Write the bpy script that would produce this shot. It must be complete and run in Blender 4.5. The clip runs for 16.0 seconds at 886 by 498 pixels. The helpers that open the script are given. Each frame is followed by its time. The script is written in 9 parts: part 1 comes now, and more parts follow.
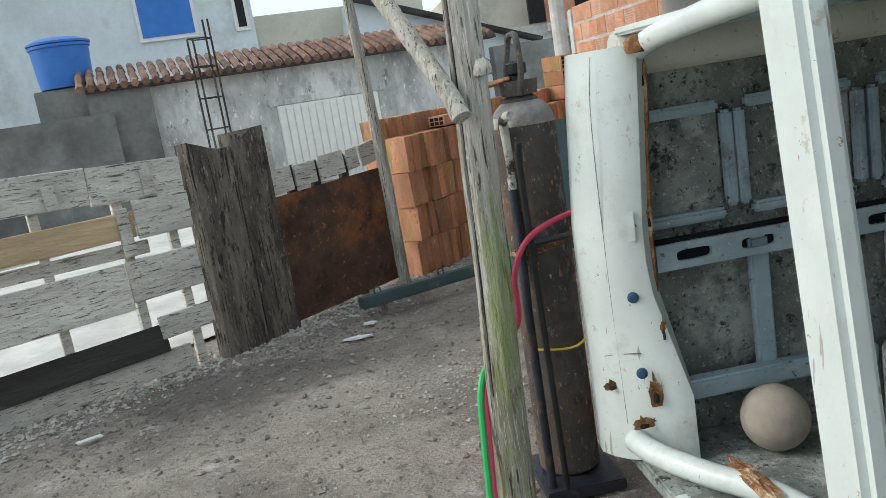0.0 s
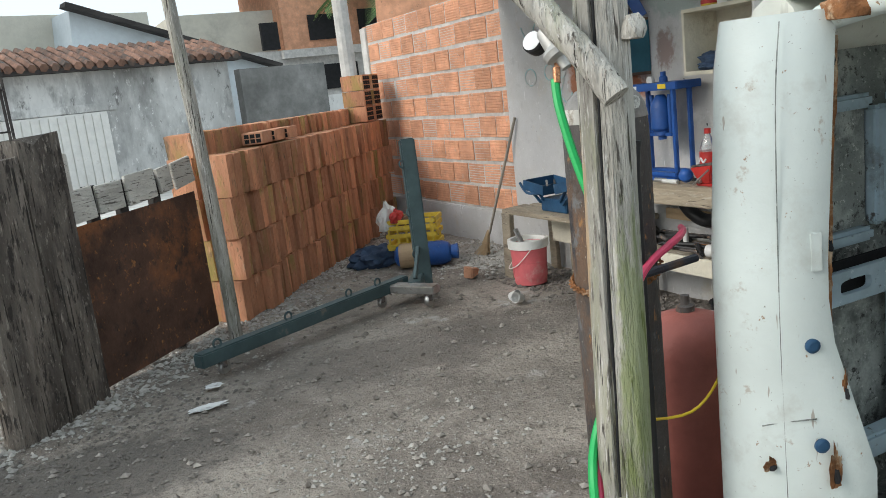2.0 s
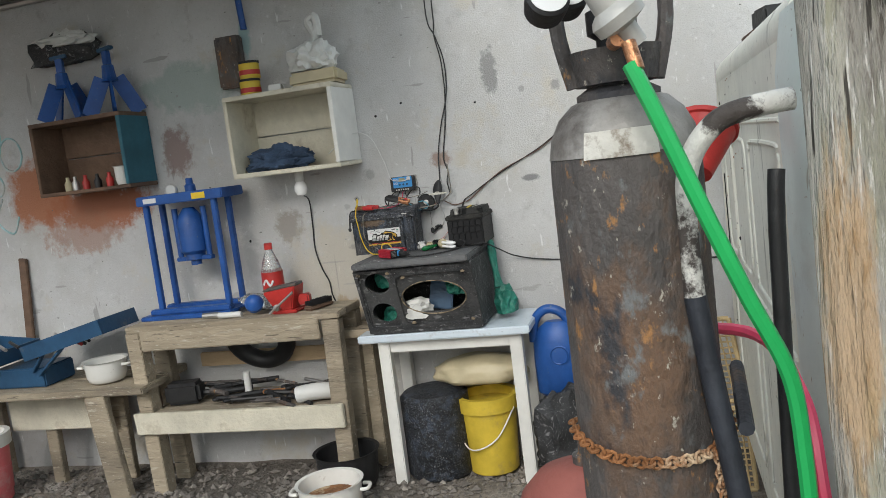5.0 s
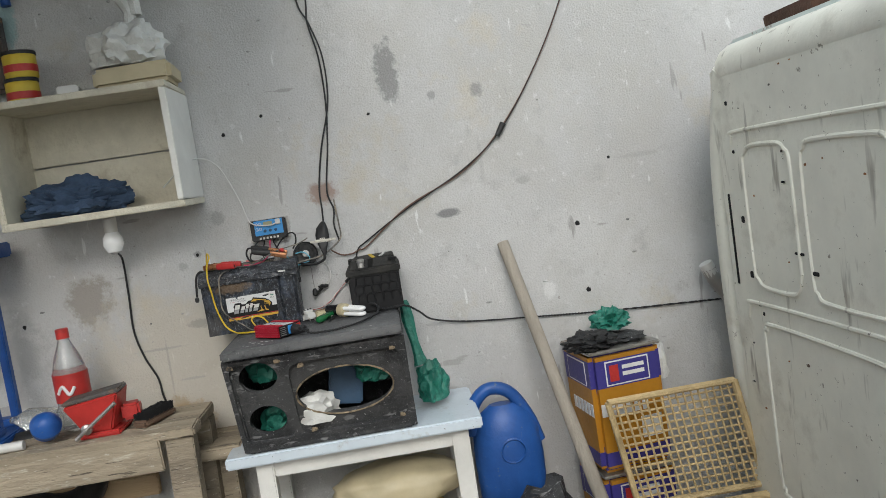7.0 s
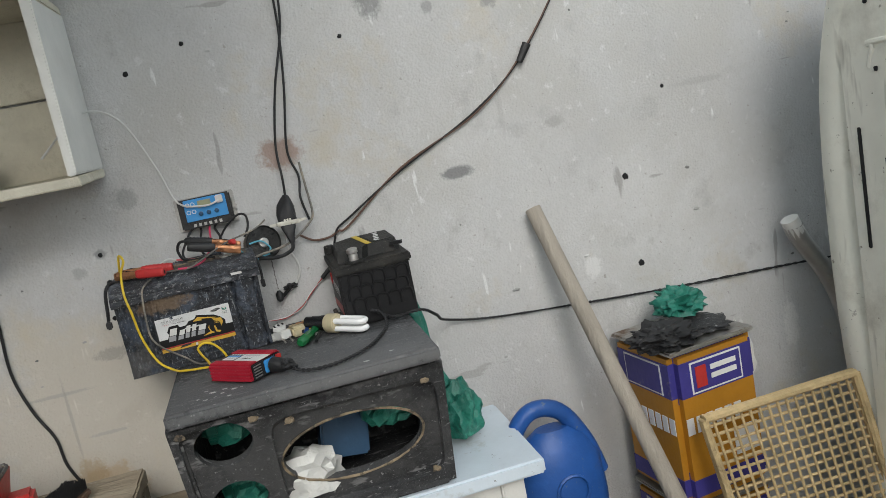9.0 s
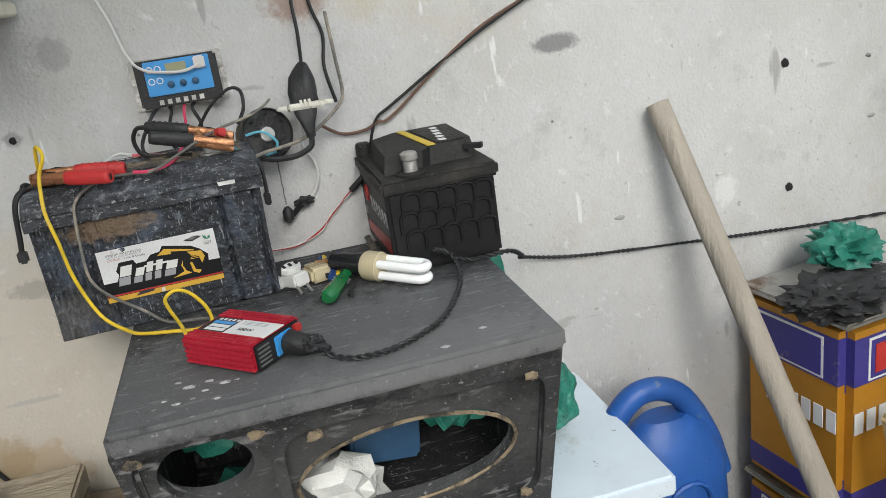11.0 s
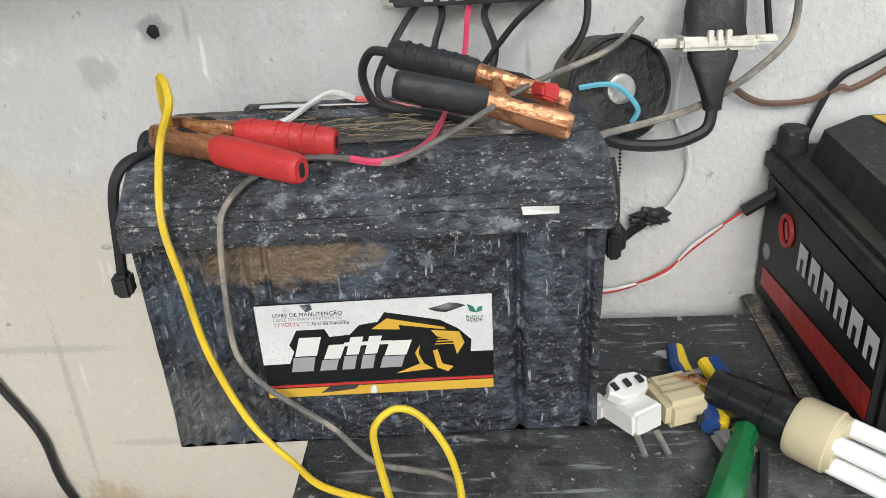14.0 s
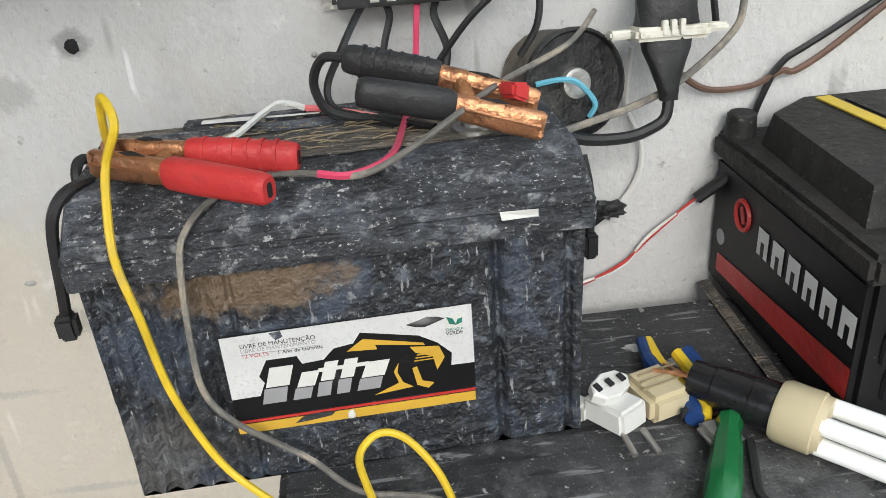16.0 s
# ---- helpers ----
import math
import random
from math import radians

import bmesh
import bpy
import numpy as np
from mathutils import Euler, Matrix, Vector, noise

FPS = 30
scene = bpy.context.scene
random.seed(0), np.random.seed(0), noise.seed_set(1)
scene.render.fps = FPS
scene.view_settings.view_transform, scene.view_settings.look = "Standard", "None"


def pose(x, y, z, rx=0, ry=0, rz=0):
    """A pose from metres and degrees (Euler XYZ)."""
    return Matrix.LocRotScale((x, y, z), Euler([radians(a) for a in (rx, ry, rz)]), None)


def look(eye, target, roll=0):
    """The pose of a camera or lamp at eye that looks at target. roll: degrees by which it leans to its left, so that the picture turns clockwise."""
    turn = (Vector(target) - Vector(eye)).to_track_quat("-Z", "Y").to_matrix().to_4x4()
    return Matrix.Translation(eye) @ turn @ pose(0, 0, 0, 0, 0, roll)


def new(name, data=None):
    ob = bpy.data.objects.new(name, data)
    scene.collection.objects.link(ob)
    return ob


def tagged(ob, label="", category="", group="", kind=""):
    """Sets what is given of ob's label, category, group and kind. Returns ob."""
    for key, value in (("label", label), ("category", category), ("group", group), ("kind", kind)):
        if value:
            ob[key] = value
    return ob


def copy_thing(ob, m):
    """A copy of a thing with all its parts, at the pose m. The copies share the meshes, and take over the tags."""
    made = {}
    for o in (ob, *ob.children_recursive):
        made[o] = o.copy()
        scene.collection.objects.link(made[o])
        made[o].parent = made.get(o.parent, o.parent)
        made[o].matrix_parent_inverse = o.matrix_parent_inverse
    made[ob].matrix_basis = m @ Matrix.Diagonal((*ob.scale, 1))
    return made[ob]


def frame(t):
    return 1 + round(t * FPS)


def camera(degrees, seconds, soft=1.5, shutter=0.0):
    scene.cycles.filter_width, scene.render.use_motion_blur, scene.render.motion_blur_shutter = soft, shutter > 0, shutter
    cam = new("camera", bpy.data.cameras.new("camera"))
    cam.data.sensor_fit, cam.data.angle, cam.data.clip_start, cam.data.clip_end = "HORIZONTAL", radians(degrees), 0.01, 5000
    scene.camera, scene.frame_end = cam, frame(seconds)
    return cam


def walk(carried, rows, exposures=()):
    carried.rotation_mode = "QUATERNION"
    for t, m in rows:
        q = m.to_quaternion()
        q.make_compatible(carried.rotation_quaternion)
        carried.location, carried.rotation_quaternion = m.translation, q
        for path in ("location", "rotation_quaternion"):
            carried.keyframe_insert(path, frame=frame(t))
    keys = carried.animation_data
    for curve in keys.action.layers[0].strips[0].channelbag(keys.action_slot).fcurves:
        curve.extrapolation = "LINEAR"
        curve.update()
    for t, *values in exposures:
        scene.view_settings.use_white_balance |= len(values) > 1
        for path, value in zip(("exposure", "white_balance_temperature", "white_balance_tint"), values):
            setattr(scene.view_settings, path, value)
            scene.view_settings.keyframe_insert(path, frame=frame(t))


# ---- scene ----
U = 0.82  # metres to one unit of the plan
cam = camera(57.0, 16.0, soft=0.7)
PATH = [
    (0, (1.14, -0.051, 1.803), (1.341, 1.903, 1.429), -9.2),
    (0.5, (0.879, 0.288, 1.832), (1.083, 2.234, 1.418), -7.0),
    (1, (0.541, 0.561, 1.832), (0.96, 2.473, 1.419), -5.1),
    (1.5, (0.371, 0.898, 1.776), (1.021, 2.744, 1.363), -6.4),
    (2, (0.251, 1.293, 1.775), (1.129, 3.047, 1.386), -6.6),
    (2.5, (0.073, 1.659, 1.769), (1.243, 3.239, 1.405), -4.9),
    (3, (0.053, 1.933, 1.731), (1.448, 3.333, 1.423), -7.6),
    (3.5, (0.151, 2.348, 1.715), (1.723, 3.559, 1.464), -8.7),
    (4, (0.042, 2.728, 1.707), (1.779, 3.684, 1.439), -5.8),
    (4.5, (0.117, 3.007, 1.709), (1.98, 3.686, 1.445), -5.6),
    (4.7, (0.215, 3.13, 1.678), (2.099, 3.75, 1.426), -6.3),
    (6.8, (1.357, 4.166, 1.609), (3.346, 4.045, 1.446), -8.9),
    (7, (1.448, 4.207, 1.632), (3.435, 4.074, 1.451), -8.7),
    (7.5, (1.666, 4.371, 1.622), (3.648, 4.143, 1.483), -7.4),
    (8, (1.864, 4.438, 1.648), (3.817, 4.025, 1.52), -9.5),
    (8.5, (2.176, 4.447, 1.664), (4.126, 4.035, 1.501), -11.9),
    (8.7, (2.261, 4.474, 1.694), (4.206, 4.076, 1.449), -11.7),
    (10.8, (3.042, 4.526, 1.653), (4.903, 4.124, 1.04), -9.9),
    (11, (3.114, 4.546, 1.636), (4.966, 4.148, 0.998), -8.3),
    (11.5, (3.344, 4.666, 1.648), (5.165, 4.248, 0.935), -4.1),
    (12, (3.483, 4.703, 1.62), (5.272, 4.404, 0.778), -3.4),
    (12.5, (3.65, 4.656, 1.559), (5.349, 4.69, 0.504), -4.8),
    (13, (3.797, 4.6, 1.512), (5.424, 4.888, 0.383), -5.8),
    (13.5, (3.858, 4.605, 1.588), (5.553, 4.88, 0.564), -4.7),
    (14, (3.866, 4.634, 1.608), (5.654, 4.733, 0.716), -3.3),
    (14.5, (3.882, 4.668, 1.585), (5.685, 4.679, 0.719), -3.8),
    (15, (3.87, 4.683, 1.587), (5.681, 4.738, 0.74), -4.9),
    (15.5, (3.869, 4.692, 1.594), (5.695, 4.726, 0.778), -4.8),
    (16, (3.897, 4.682, 1.608), (5.671, 4.551, 0.695), -4.2),
]
walk(cam, [(t, look(Vector(eye) * U, Vector(target) * U, roll)) for t, eye, target, roll in PATH], [(0.0, 0.1), (1.5, 0.18), (2.5, 0.17), (3.5, 0.16), (4.7, 0.10), (7.0, 0.03), (8.5, -0.04), (11.0, 0.40), (12.2, 0.66), (13.0, 1.0), (14.0, 0.82), (16.0, 0.78)])

# ---- light ----
world = bpy.data.worlds.new("sky")
scene.world = world
world.use_nodes = True
wn = world.node_tree.nodes
sky = wn.new("ShaderNodeTexSky")
sky.sky_type = "NISHITA"
sky.sun_disc = False
sky.sun_elevation, sky.sun_rotation = radians(33.7), radians(273)
sky.air_density, sky.dust_density = 1.0, 4.0
pale = wn.new("ShaderNodeMixRGB")
pale.inputs["Fac"].default_value = 0.72
pale.inputs["Color2"].default_value = (6.95, 8.05, 8.7, 1)
world.node_tree.links.new(sky.outputs[0], pale.inputs["Color1"])
world.node_tree.links.new(pale.outputs[0], wn["Background"].inputs[0])
wn["Background"].inputs[1].default_value = 0.15
sun = new("sun", bpy.data.lights.new("sun", "SUN"))
sun.data.energy, sun.data.angle, sun.data.color = 1.45, radians(25), (1.0, 0.995, 0.97)
sun.matrix_world = look((0, 0, 0), (0.88, -0.05, -0.59))

# ---- building helpers ----
MATS = {}


def mat(name, col, rough=0.6, metal=0.0, var=0.2, scale=6.0, bump=0.25, bscale=70.0, stain=None, sscale=3.0, slow=0.5, shigh=0.65, stretch=(1, 1, 1), rnd=0.0, spec=0.4, grooves=None, trans=0.0, specks=(), patches=(), scratches=()):
    """A worn surface: a base colour that varies at two scales, stains of a second colour, fine relief."""
    if name in MATS:
        return MATS[name]
    m = bpy.data.materials.new(name)
    m.use_nodes = True
    n, l = m.node_tree.nodes, m.node_tree.links
    b = n["Principled BSDF"]
    tc = n.new("ShaderNodeTexCoord")
    mp = n.new("ShaderNodeMapping")
    mp.inputs["Scale"].default_value = stretch
    l.new(tc.outputs["Object"], mp.inputs[0])
    if rnd:
        shift = n.new("ShaderNodeVectorMath")
        shift.operation = "SCALE"
        shift.inputs[0].default_value = (37.0, 23.0, 51.0)
        l.new(n.new("ShaderNodeObjectInfo").outputs["Random"], shift.inputs["Scale"])
        l.new(shift.outputs[0], mp.inputs["Location"])

    def noise_tex(sc, detail=6, rough_=0.6, src=None):
        t = n.new("ShaderNodeTexNoise")
        t.inputs["Scale"].default_value, t.inputs["Detail"].default_value, t.inputs["Roughness"].default_value = sc, detail, rough_
        l.new((src or mp).outputs[0], t.inputs["Vector"])
        return t

    def ramp(src, p0, p1, c0, c1):
        r = n.new("ShaderNodeValToRGB")
        r.color_ramp.elements[0].position, r.color_ramp.elements[1].position = p0, p1
        r.color_ramp.elements[0].color, r.color_ramp.elements[1].color = (*c0, 1), (*c1, 1)
        l.new(src, r.inputs[0])
        return r

    def mix(kind, fac, a, c):
        x = n.new("ShaderNodeMixRGB")
        x.blend_type = kind
        if isinstance(fac, float):
            x.inputs[0].default_value = fac
        else:
            l.new(fac, x.inputs[0])
        l.new(a, x.inputs[1])
        if isinstance(c, tuple):
            x.inputs[2].default_value = (*c, 1)
        else:
            l.new(c, x.inputs[2])
        return x

    lo, hi = tuple(max(0, c * (1 - var)) for c in col), tuple(min(0.95, c * (1 + var)) for c in col)
    base = ramp(noise_tex(scale).outputs[0], 0.32, 0.68, lo, hi).outputs[0]
    fine = ramp(noise_tex(bscale * 0.5, 4).outputs[0], 0.3, 0.7, (1 - var * 0.5,) * 3, (1.0,) * 3)
    base = mix("MULTIPLY", 1.0, base, fine.outputs[0]).outputs[0]
    if stain:
        f = ramp(noise_tex(sscale, 8, 0.68).outputs[0], slow, shigh, (0, 0, 0), (1, 1, 1))
        base = mix("MIX", f.outputs[0], base, stain).outputs[0]
    for colour, sc, a0, a1 in specks:
        f = ramp(noise_tex(sc, 5, 0.68).outputs[0], a0, a1, (0, 0, 0), (1, 1, 1))
        base = mix("MIX", f.outputs[0], base, colour).outputs[0]
    for colour, sc, aspect, tilt_, a0, a1 in scratches:
        sm = n.new("ShaderNodeMapping")
        sm.inputs["Scale"].default_value = aspect
        sm.inputs["Rotation"].default_value = tuple(radians(a) for a in tilt_)
        l.new(tc.outputs["Object"], sm.inputs[0])
        f = ramp(noise_tex(sc, 3, 0.55, sm).outputs[0], a0, a1, (0, 0, 0), (1, 1, 1))
        base = mix("MIX", f.outputs[0], base, colour).outputs[0]
    for colour, centre, reach, ragged, strength in patches:
        off = n.new("ShaderNodeVectorMath")
        off.operation = "SUBTRACT"
        off.inputs[1].default_value = tuple(c * U for c in centre)
        l.new(tc.outputs["Object"], off.inputs[0])
        wide = n.new("ShaderNodeVectorMath")
        wide.operation = "DIVIDE"
        wide.inputs[1].default_value = tuple(c * U for c in reach)
        l.new(off.outputs[0], wide.inputs[0])
        far_ = n.new("ShaderNodeVectorMath")
        far_.operation = "LENGTH"
        l.new(wide.outputs[0], far_.inputs[0])
        rag = n.new("ShaderNodeMath")
        rag.operation = "MULTIPLY_ADD"
        rag.inputs[1].default_value, rag.inputs[2].default_value = ragged, -0.5 * ragged
        l.new(noise_tex(1.6 / (min(reach) * U), 8, 0.72).outputs[0], rag.inputs[0])
        both = n.new("ShaderNodeMath")
        l.new(far_.outputs["Value"], both.inputs[0])
        l.new(rag.outputs[0], both.inputs[1])
        f = ramp(both.outputs[0], 0.62, 1.0, (strength,) * 3, (0, 0, 0))
        base = mix("MIX", f.outputs[0], base, colour).outputs[0]
    if rnd:
        oi = n.new("ShaderNodeObjectInfo")
        rr = ramp(oi.outputs["Random"], 0.0, 1.0, (1 - rnd,) * 3, (1.0, 1.0, 1.0))
        base = mix("MULTIPLY", 1.0, base, rr.outputs[0]).outputs[0]
    l.new(base, b.inputs["Base Color"])
    b.inputs["Roughness"].default_value, b.inputs["Metallic"].default_value = rough, metal
    b.inputs["Specular IOR Level"].default_value = spec
    if trans:
        b.inputs["Transmission Weight"].default_value = trans
    height = noise_tex(bscale, 5).outputs[0]
    if grooves:
        axis, per = grooves
        w = n.new("ShaderNodeTexWave")
        w.bands_direction = axis
        w.inputs["Scale"].default_value = per
        l.new(tc.outputs["Object"], w.inputs["Vector"])
        height = mix("MIX", 0.75, height, w.outputs["Color"]).outputs[0]
    if bump:
        bp = n.new("ShaderNodeBump")
        bp.inputs["Strength"].default_value, bp.inputs["Distance"].default_value = bump, 0.02
        l.new(height, bp.inputs["Height"])
        l.new(bp.outputs[0], b.inputs["Normal"])
    MATS[name] = m
    return m


def thing(name, at, label, category, group="", kind=""):
    e = new(name)
    e.empty_display_size = 0.05
    e.location = Vector(at) * U
    return tagged(e, label, category, group, kind)


def part(name, bm, material, parent=None, label="", smooth=False):
    """Links a bmesh, built in units of the plan, as one mesh object under a thing or a part."""
    bmesh.ops.recalc_face_normals(bm, faces=bm.faces)
    bmesh.ops.scale(bm, vec=(U, U, U), verts=bm.verts)
    me = bpy.data.meshes.new(name)
    bm.to_mesh(me)
    bm.free()
    if smooth:
        for p in me.polygons:
            p.use_smooth = True
        me.set_sharp_from_angle(angle=radians(38))
    me.materials.append(material)
    ob = new(name, me)
    if parent:
        ob.parent = parent
        top = parent
        while top.parent:
            top = top.parent
        if parent is top and top.type == "EMPTY":
            ob.matrix_parent_inverse = Matrix.Translation(top.location).inverted()
    if label:
        tagged(ob, label)
    return ob


def structure(name, bm, material, label, category="", smooth=False):
    return tagged(part(name, bm, material, None, "", smooth), label, category or name.split("_")[0], "", "structure")


def single(name, bm, material, label, category, smooth=False, group=""):
    return tagged(part(name, bm, material, None, "", smooth), label, category, group)


def B():
    return bmesh.new()


def turn(rx=0, ry=0, rz=0):
    return Euler([radians(a) for a in (rx, ry, rz)]).to_matrix().to_4x4()


def box(bm, c, s, rot=None, bev=0.0, wob=0.0):
    """A box round c of size s; bev rounds its edges, wob shifts its corners a little."""
    m = Matrix.Translation(c) @ (rot or Matrix()) @ Matrix.Diagonal((*s, 1))
    v = bmesh.ops.create_cube(bm, size=1, matrix=m)["verts"]
    if wob:
        for x in v:
            x.co += Vector([random.uniform(-wob, wob) for _ in range(3)])
    if bev:
        ed = list({e for x in v for e in x.link_edges})
        bmesh.ops.bevel(bm, geom=ed, offset=bev, segments=2, affect="EDGES", clamp_overlap=True)
    return bm


def span(bm, lo, hi, bev=0.0, wob=0.0):
    c = [(a + b) / 2 for a, b in zip(lo, hi)]
    return box(bm, c, [abs(b - a) for a, b in zip(lo, hi)], None, bev, wob)


def plank(bm, a, b, w, t, up=(0, 0, 1), bev=0.004, wob=0.004, cuts=0):
    """A board from a to b, w wide along up, t thick."""
    a, b, up = Vector(a), Vector(b), Vector(up)
    x = (b - a).normalized()
    y = up.cross(x).normalized()
    z = x.cross(y)
    r = Matrix((x, y, z)).transposed().to_4x4()
    return box(bm, (a + b) / 2, ((b - a).length, t, w), r, bev, wob)


def smoothed(pts, n=6):
    """A smooth curve through pts."""
    p = [Vector(q) for q in pts]
    if len(p) < 3:
        return p
    out = []
    for i in range(len(p) - 1):
        a, b, c, d = p[max(i - 1, 0)], p[i], p[i + 1], p[min(i + 2, len(p) - 1)]
        for k in range(n):
            t = k / n
            out.append(0.5 * ((2 * b) + (c - a) * t + (2 * a - 5 * b + 4 * c - d) * t * t + (3 * b - a - 3 * c + d) * t ** 3))
    out.append(p[-1])
    return out


def tube(bm, pts, r, seg=8, cap=True, wob=0.0):
    """A tube along pts; r is a radius or one for each point."""
    p = [Vector(q) for q in pts]
    rs = r if isinstance(r, (list, tuple)) else [r] * len(p)
    n = None
    rings = []
    for i, q in enumerate(p):
        d = (p[min(i + 1, len(p) - 1)] - p[max(i - 1, 0)]).normalized()
        if n is None:
            n = d.orthogonal().normalized()
        n = (n - d * n.dot(d)).normalized()
        m = d.cross(n)
        rings.append([bm.verts.new(q + (n * math.cos(2 * math.pi * k / seg) + m * math.sin(2 * math.pi * k / seg)) * rs[i] * (1 + random.uniform(-wob, wob))) for k in range(seg)])
    for u, v in zip(rings, rings[1:]):
        for k in range(seg):
            bm.faces.new((u[k], u[(k + 1) % seg], v[(k + 1) % seg], v[k]))
    if cap:
        bm.faces.new(rings[0][::-1])
        bm.faces.new(rings[-1])
    return bm


def lathe(bm, prof, at, seg=28, rot=None):
    """Turns the profile of (radius, height) round the z axis at a place."""
    m = Matrix.Translation(at) @ (rot or Matrix())
    rings = []
    for r, z in prof:
        rings.append([bm.verts.new(m @ Vector((max(r, 1e-4) * math.cos(2 * math.pi * k / seg), max(r, 1e-4) * math.sin(2 * math.pi * k / seg), z))) for k in range(seg)])
    for u, v in zip(rings, rings[1:]):
        for k in range(seg):
            bm.faces.new((u[k], u[(k + 1) % seg], v[(k + 1) % seg], v[k]))
    bm.faces.new(rings[0][::-1])
    bm.faces.new(rings[-1])
    return bm


def crumple(bm, at, size, amp=0.35, sub=3, freq=3.0, seed=0.0):
    """A crumpled bag or cloth: an uneven lump."""
    vs = bmesh.ops.create_icosphere(bm, subdivisions=sub, radius=1)["verts"]
    for v in vs:
        d = v.co.normalized()
        k = 1 + amp * (noise.noise(d * freq + Vector((seed, 0, 0))) + 0.6 * abs(noise.noise(d * freq * 2.7 + Vector((0, seed, 0)))))
        v.co = Vector((d.x * size[0] * k + at[0], d.y * size[1] * k + at[1], max(d.z * k, -0.55) * size[2] + at[2]))
    return bm


def ring(bm, c, R, r, rot=None, seg=20, sides=6, arc=1.0):
    m = Matrix.Translation(c) @ (rot or Matrix())
    pts = [m @ Vector((R * math.cos(2 * math.pi * arc * k / seg), R * math.sin(2 * math.pi * arc * k / seg), 0)) for k in range(seg + 1)]
    return tube(bm, pts, r, sides)


def plate_with_holes(bm, w, h, holes, m, t=0.02):
    """An upright plate w x h with (cx, cy, rx, ry) rounded holes, laid by m; x across, y up, z its thickness."""
    n = 28
    outer = []
    bm2 = bmesh.new()
    def loop(pts):
        vs = [bm2.verts.new((x, y, 0)) for x, y in pts]
        return [bm2.edges.new((vs[i], vs[(i + 1) % len(vs)])) for i in range(len(vs))]
    ed = loop([(-w / 2, -h / 2), (w / 2, -h / 2), (w / 2, h / 2), (-w / 2, h / 2)])
    for cx, cy, rx, ry, p in holes:
        pts = []
        for k in range(n):
            a = 2 * math.pi * k / n
            ca, sa = math.cos(a), math.sin(a)
            pts.append((cx + rx * math.copysign(abs(ca) ** (2 / p), ca), cy + ry * math.copysign(abs(sa) ** (2 / p), sa)))
        ed += loop(pts)
    bmesh.ops.triangle_fill(bm2, use_beauty=True, edges=ed)
    for f in list(bm2.faces):
        c = f.calc_center_median()
        for cx, cy, rx, ry, p in holes:
            if abs((c.x - cx) / rx) ** p + abs((c.y - cy) / ry) ** p < 0.98:
                bm2.faces.remove(f)
                break
    r = bmesh.ops.extrude_face_region(bm2, geom=list(bm2.faces))
    bmesh.ops.translate(bm2, vec=(0, 0, t), verts=[v for v in r["geom"] if isinstance(v, bmesh.types.BMVert)])
    bm2.transform(m)
    me = bpy.data.meshes.new("tmp")
    bm2.to_mesh(me)
    bm2.free()
    bm.from_mesh(me)
    bpy.data.meshes.remove(me)
    return bm


def cable(name, pts, r, material, label, n=6, seg=6, group=""):
    return single(name, tube(B(), smoothed(pts, n), r, seg), material, label, "cable", True, group)


def twisted(name, pts, r, material, label, pitch=0.05):
    """Two strands twisted round each other along pts."""
    p = smoothed(pts, 24)
    bm = B()
    for ph in (0, math.pi):
        n, run, out = None, 0.0, []
        for i, q in enumerate(p):
            d = (p[min(i + 1, len(p) - 1)] - p[max(i - 1, 0)]).normalized()
            n = d.orthogonal().normalized() if n is None else (n - d * n.dot(d)).normalized()
            run += (q - p[i - 1]).length if i else 0
            a = ph + run / pitch * 2 * math.pi
            out.append(q + (n * math.cos(a) + d.cross(n) * math.sin(a)) * r * 0.95)
        tube(bm, out, r, 6)
    return single(name, bm, material, label, "cable", True)


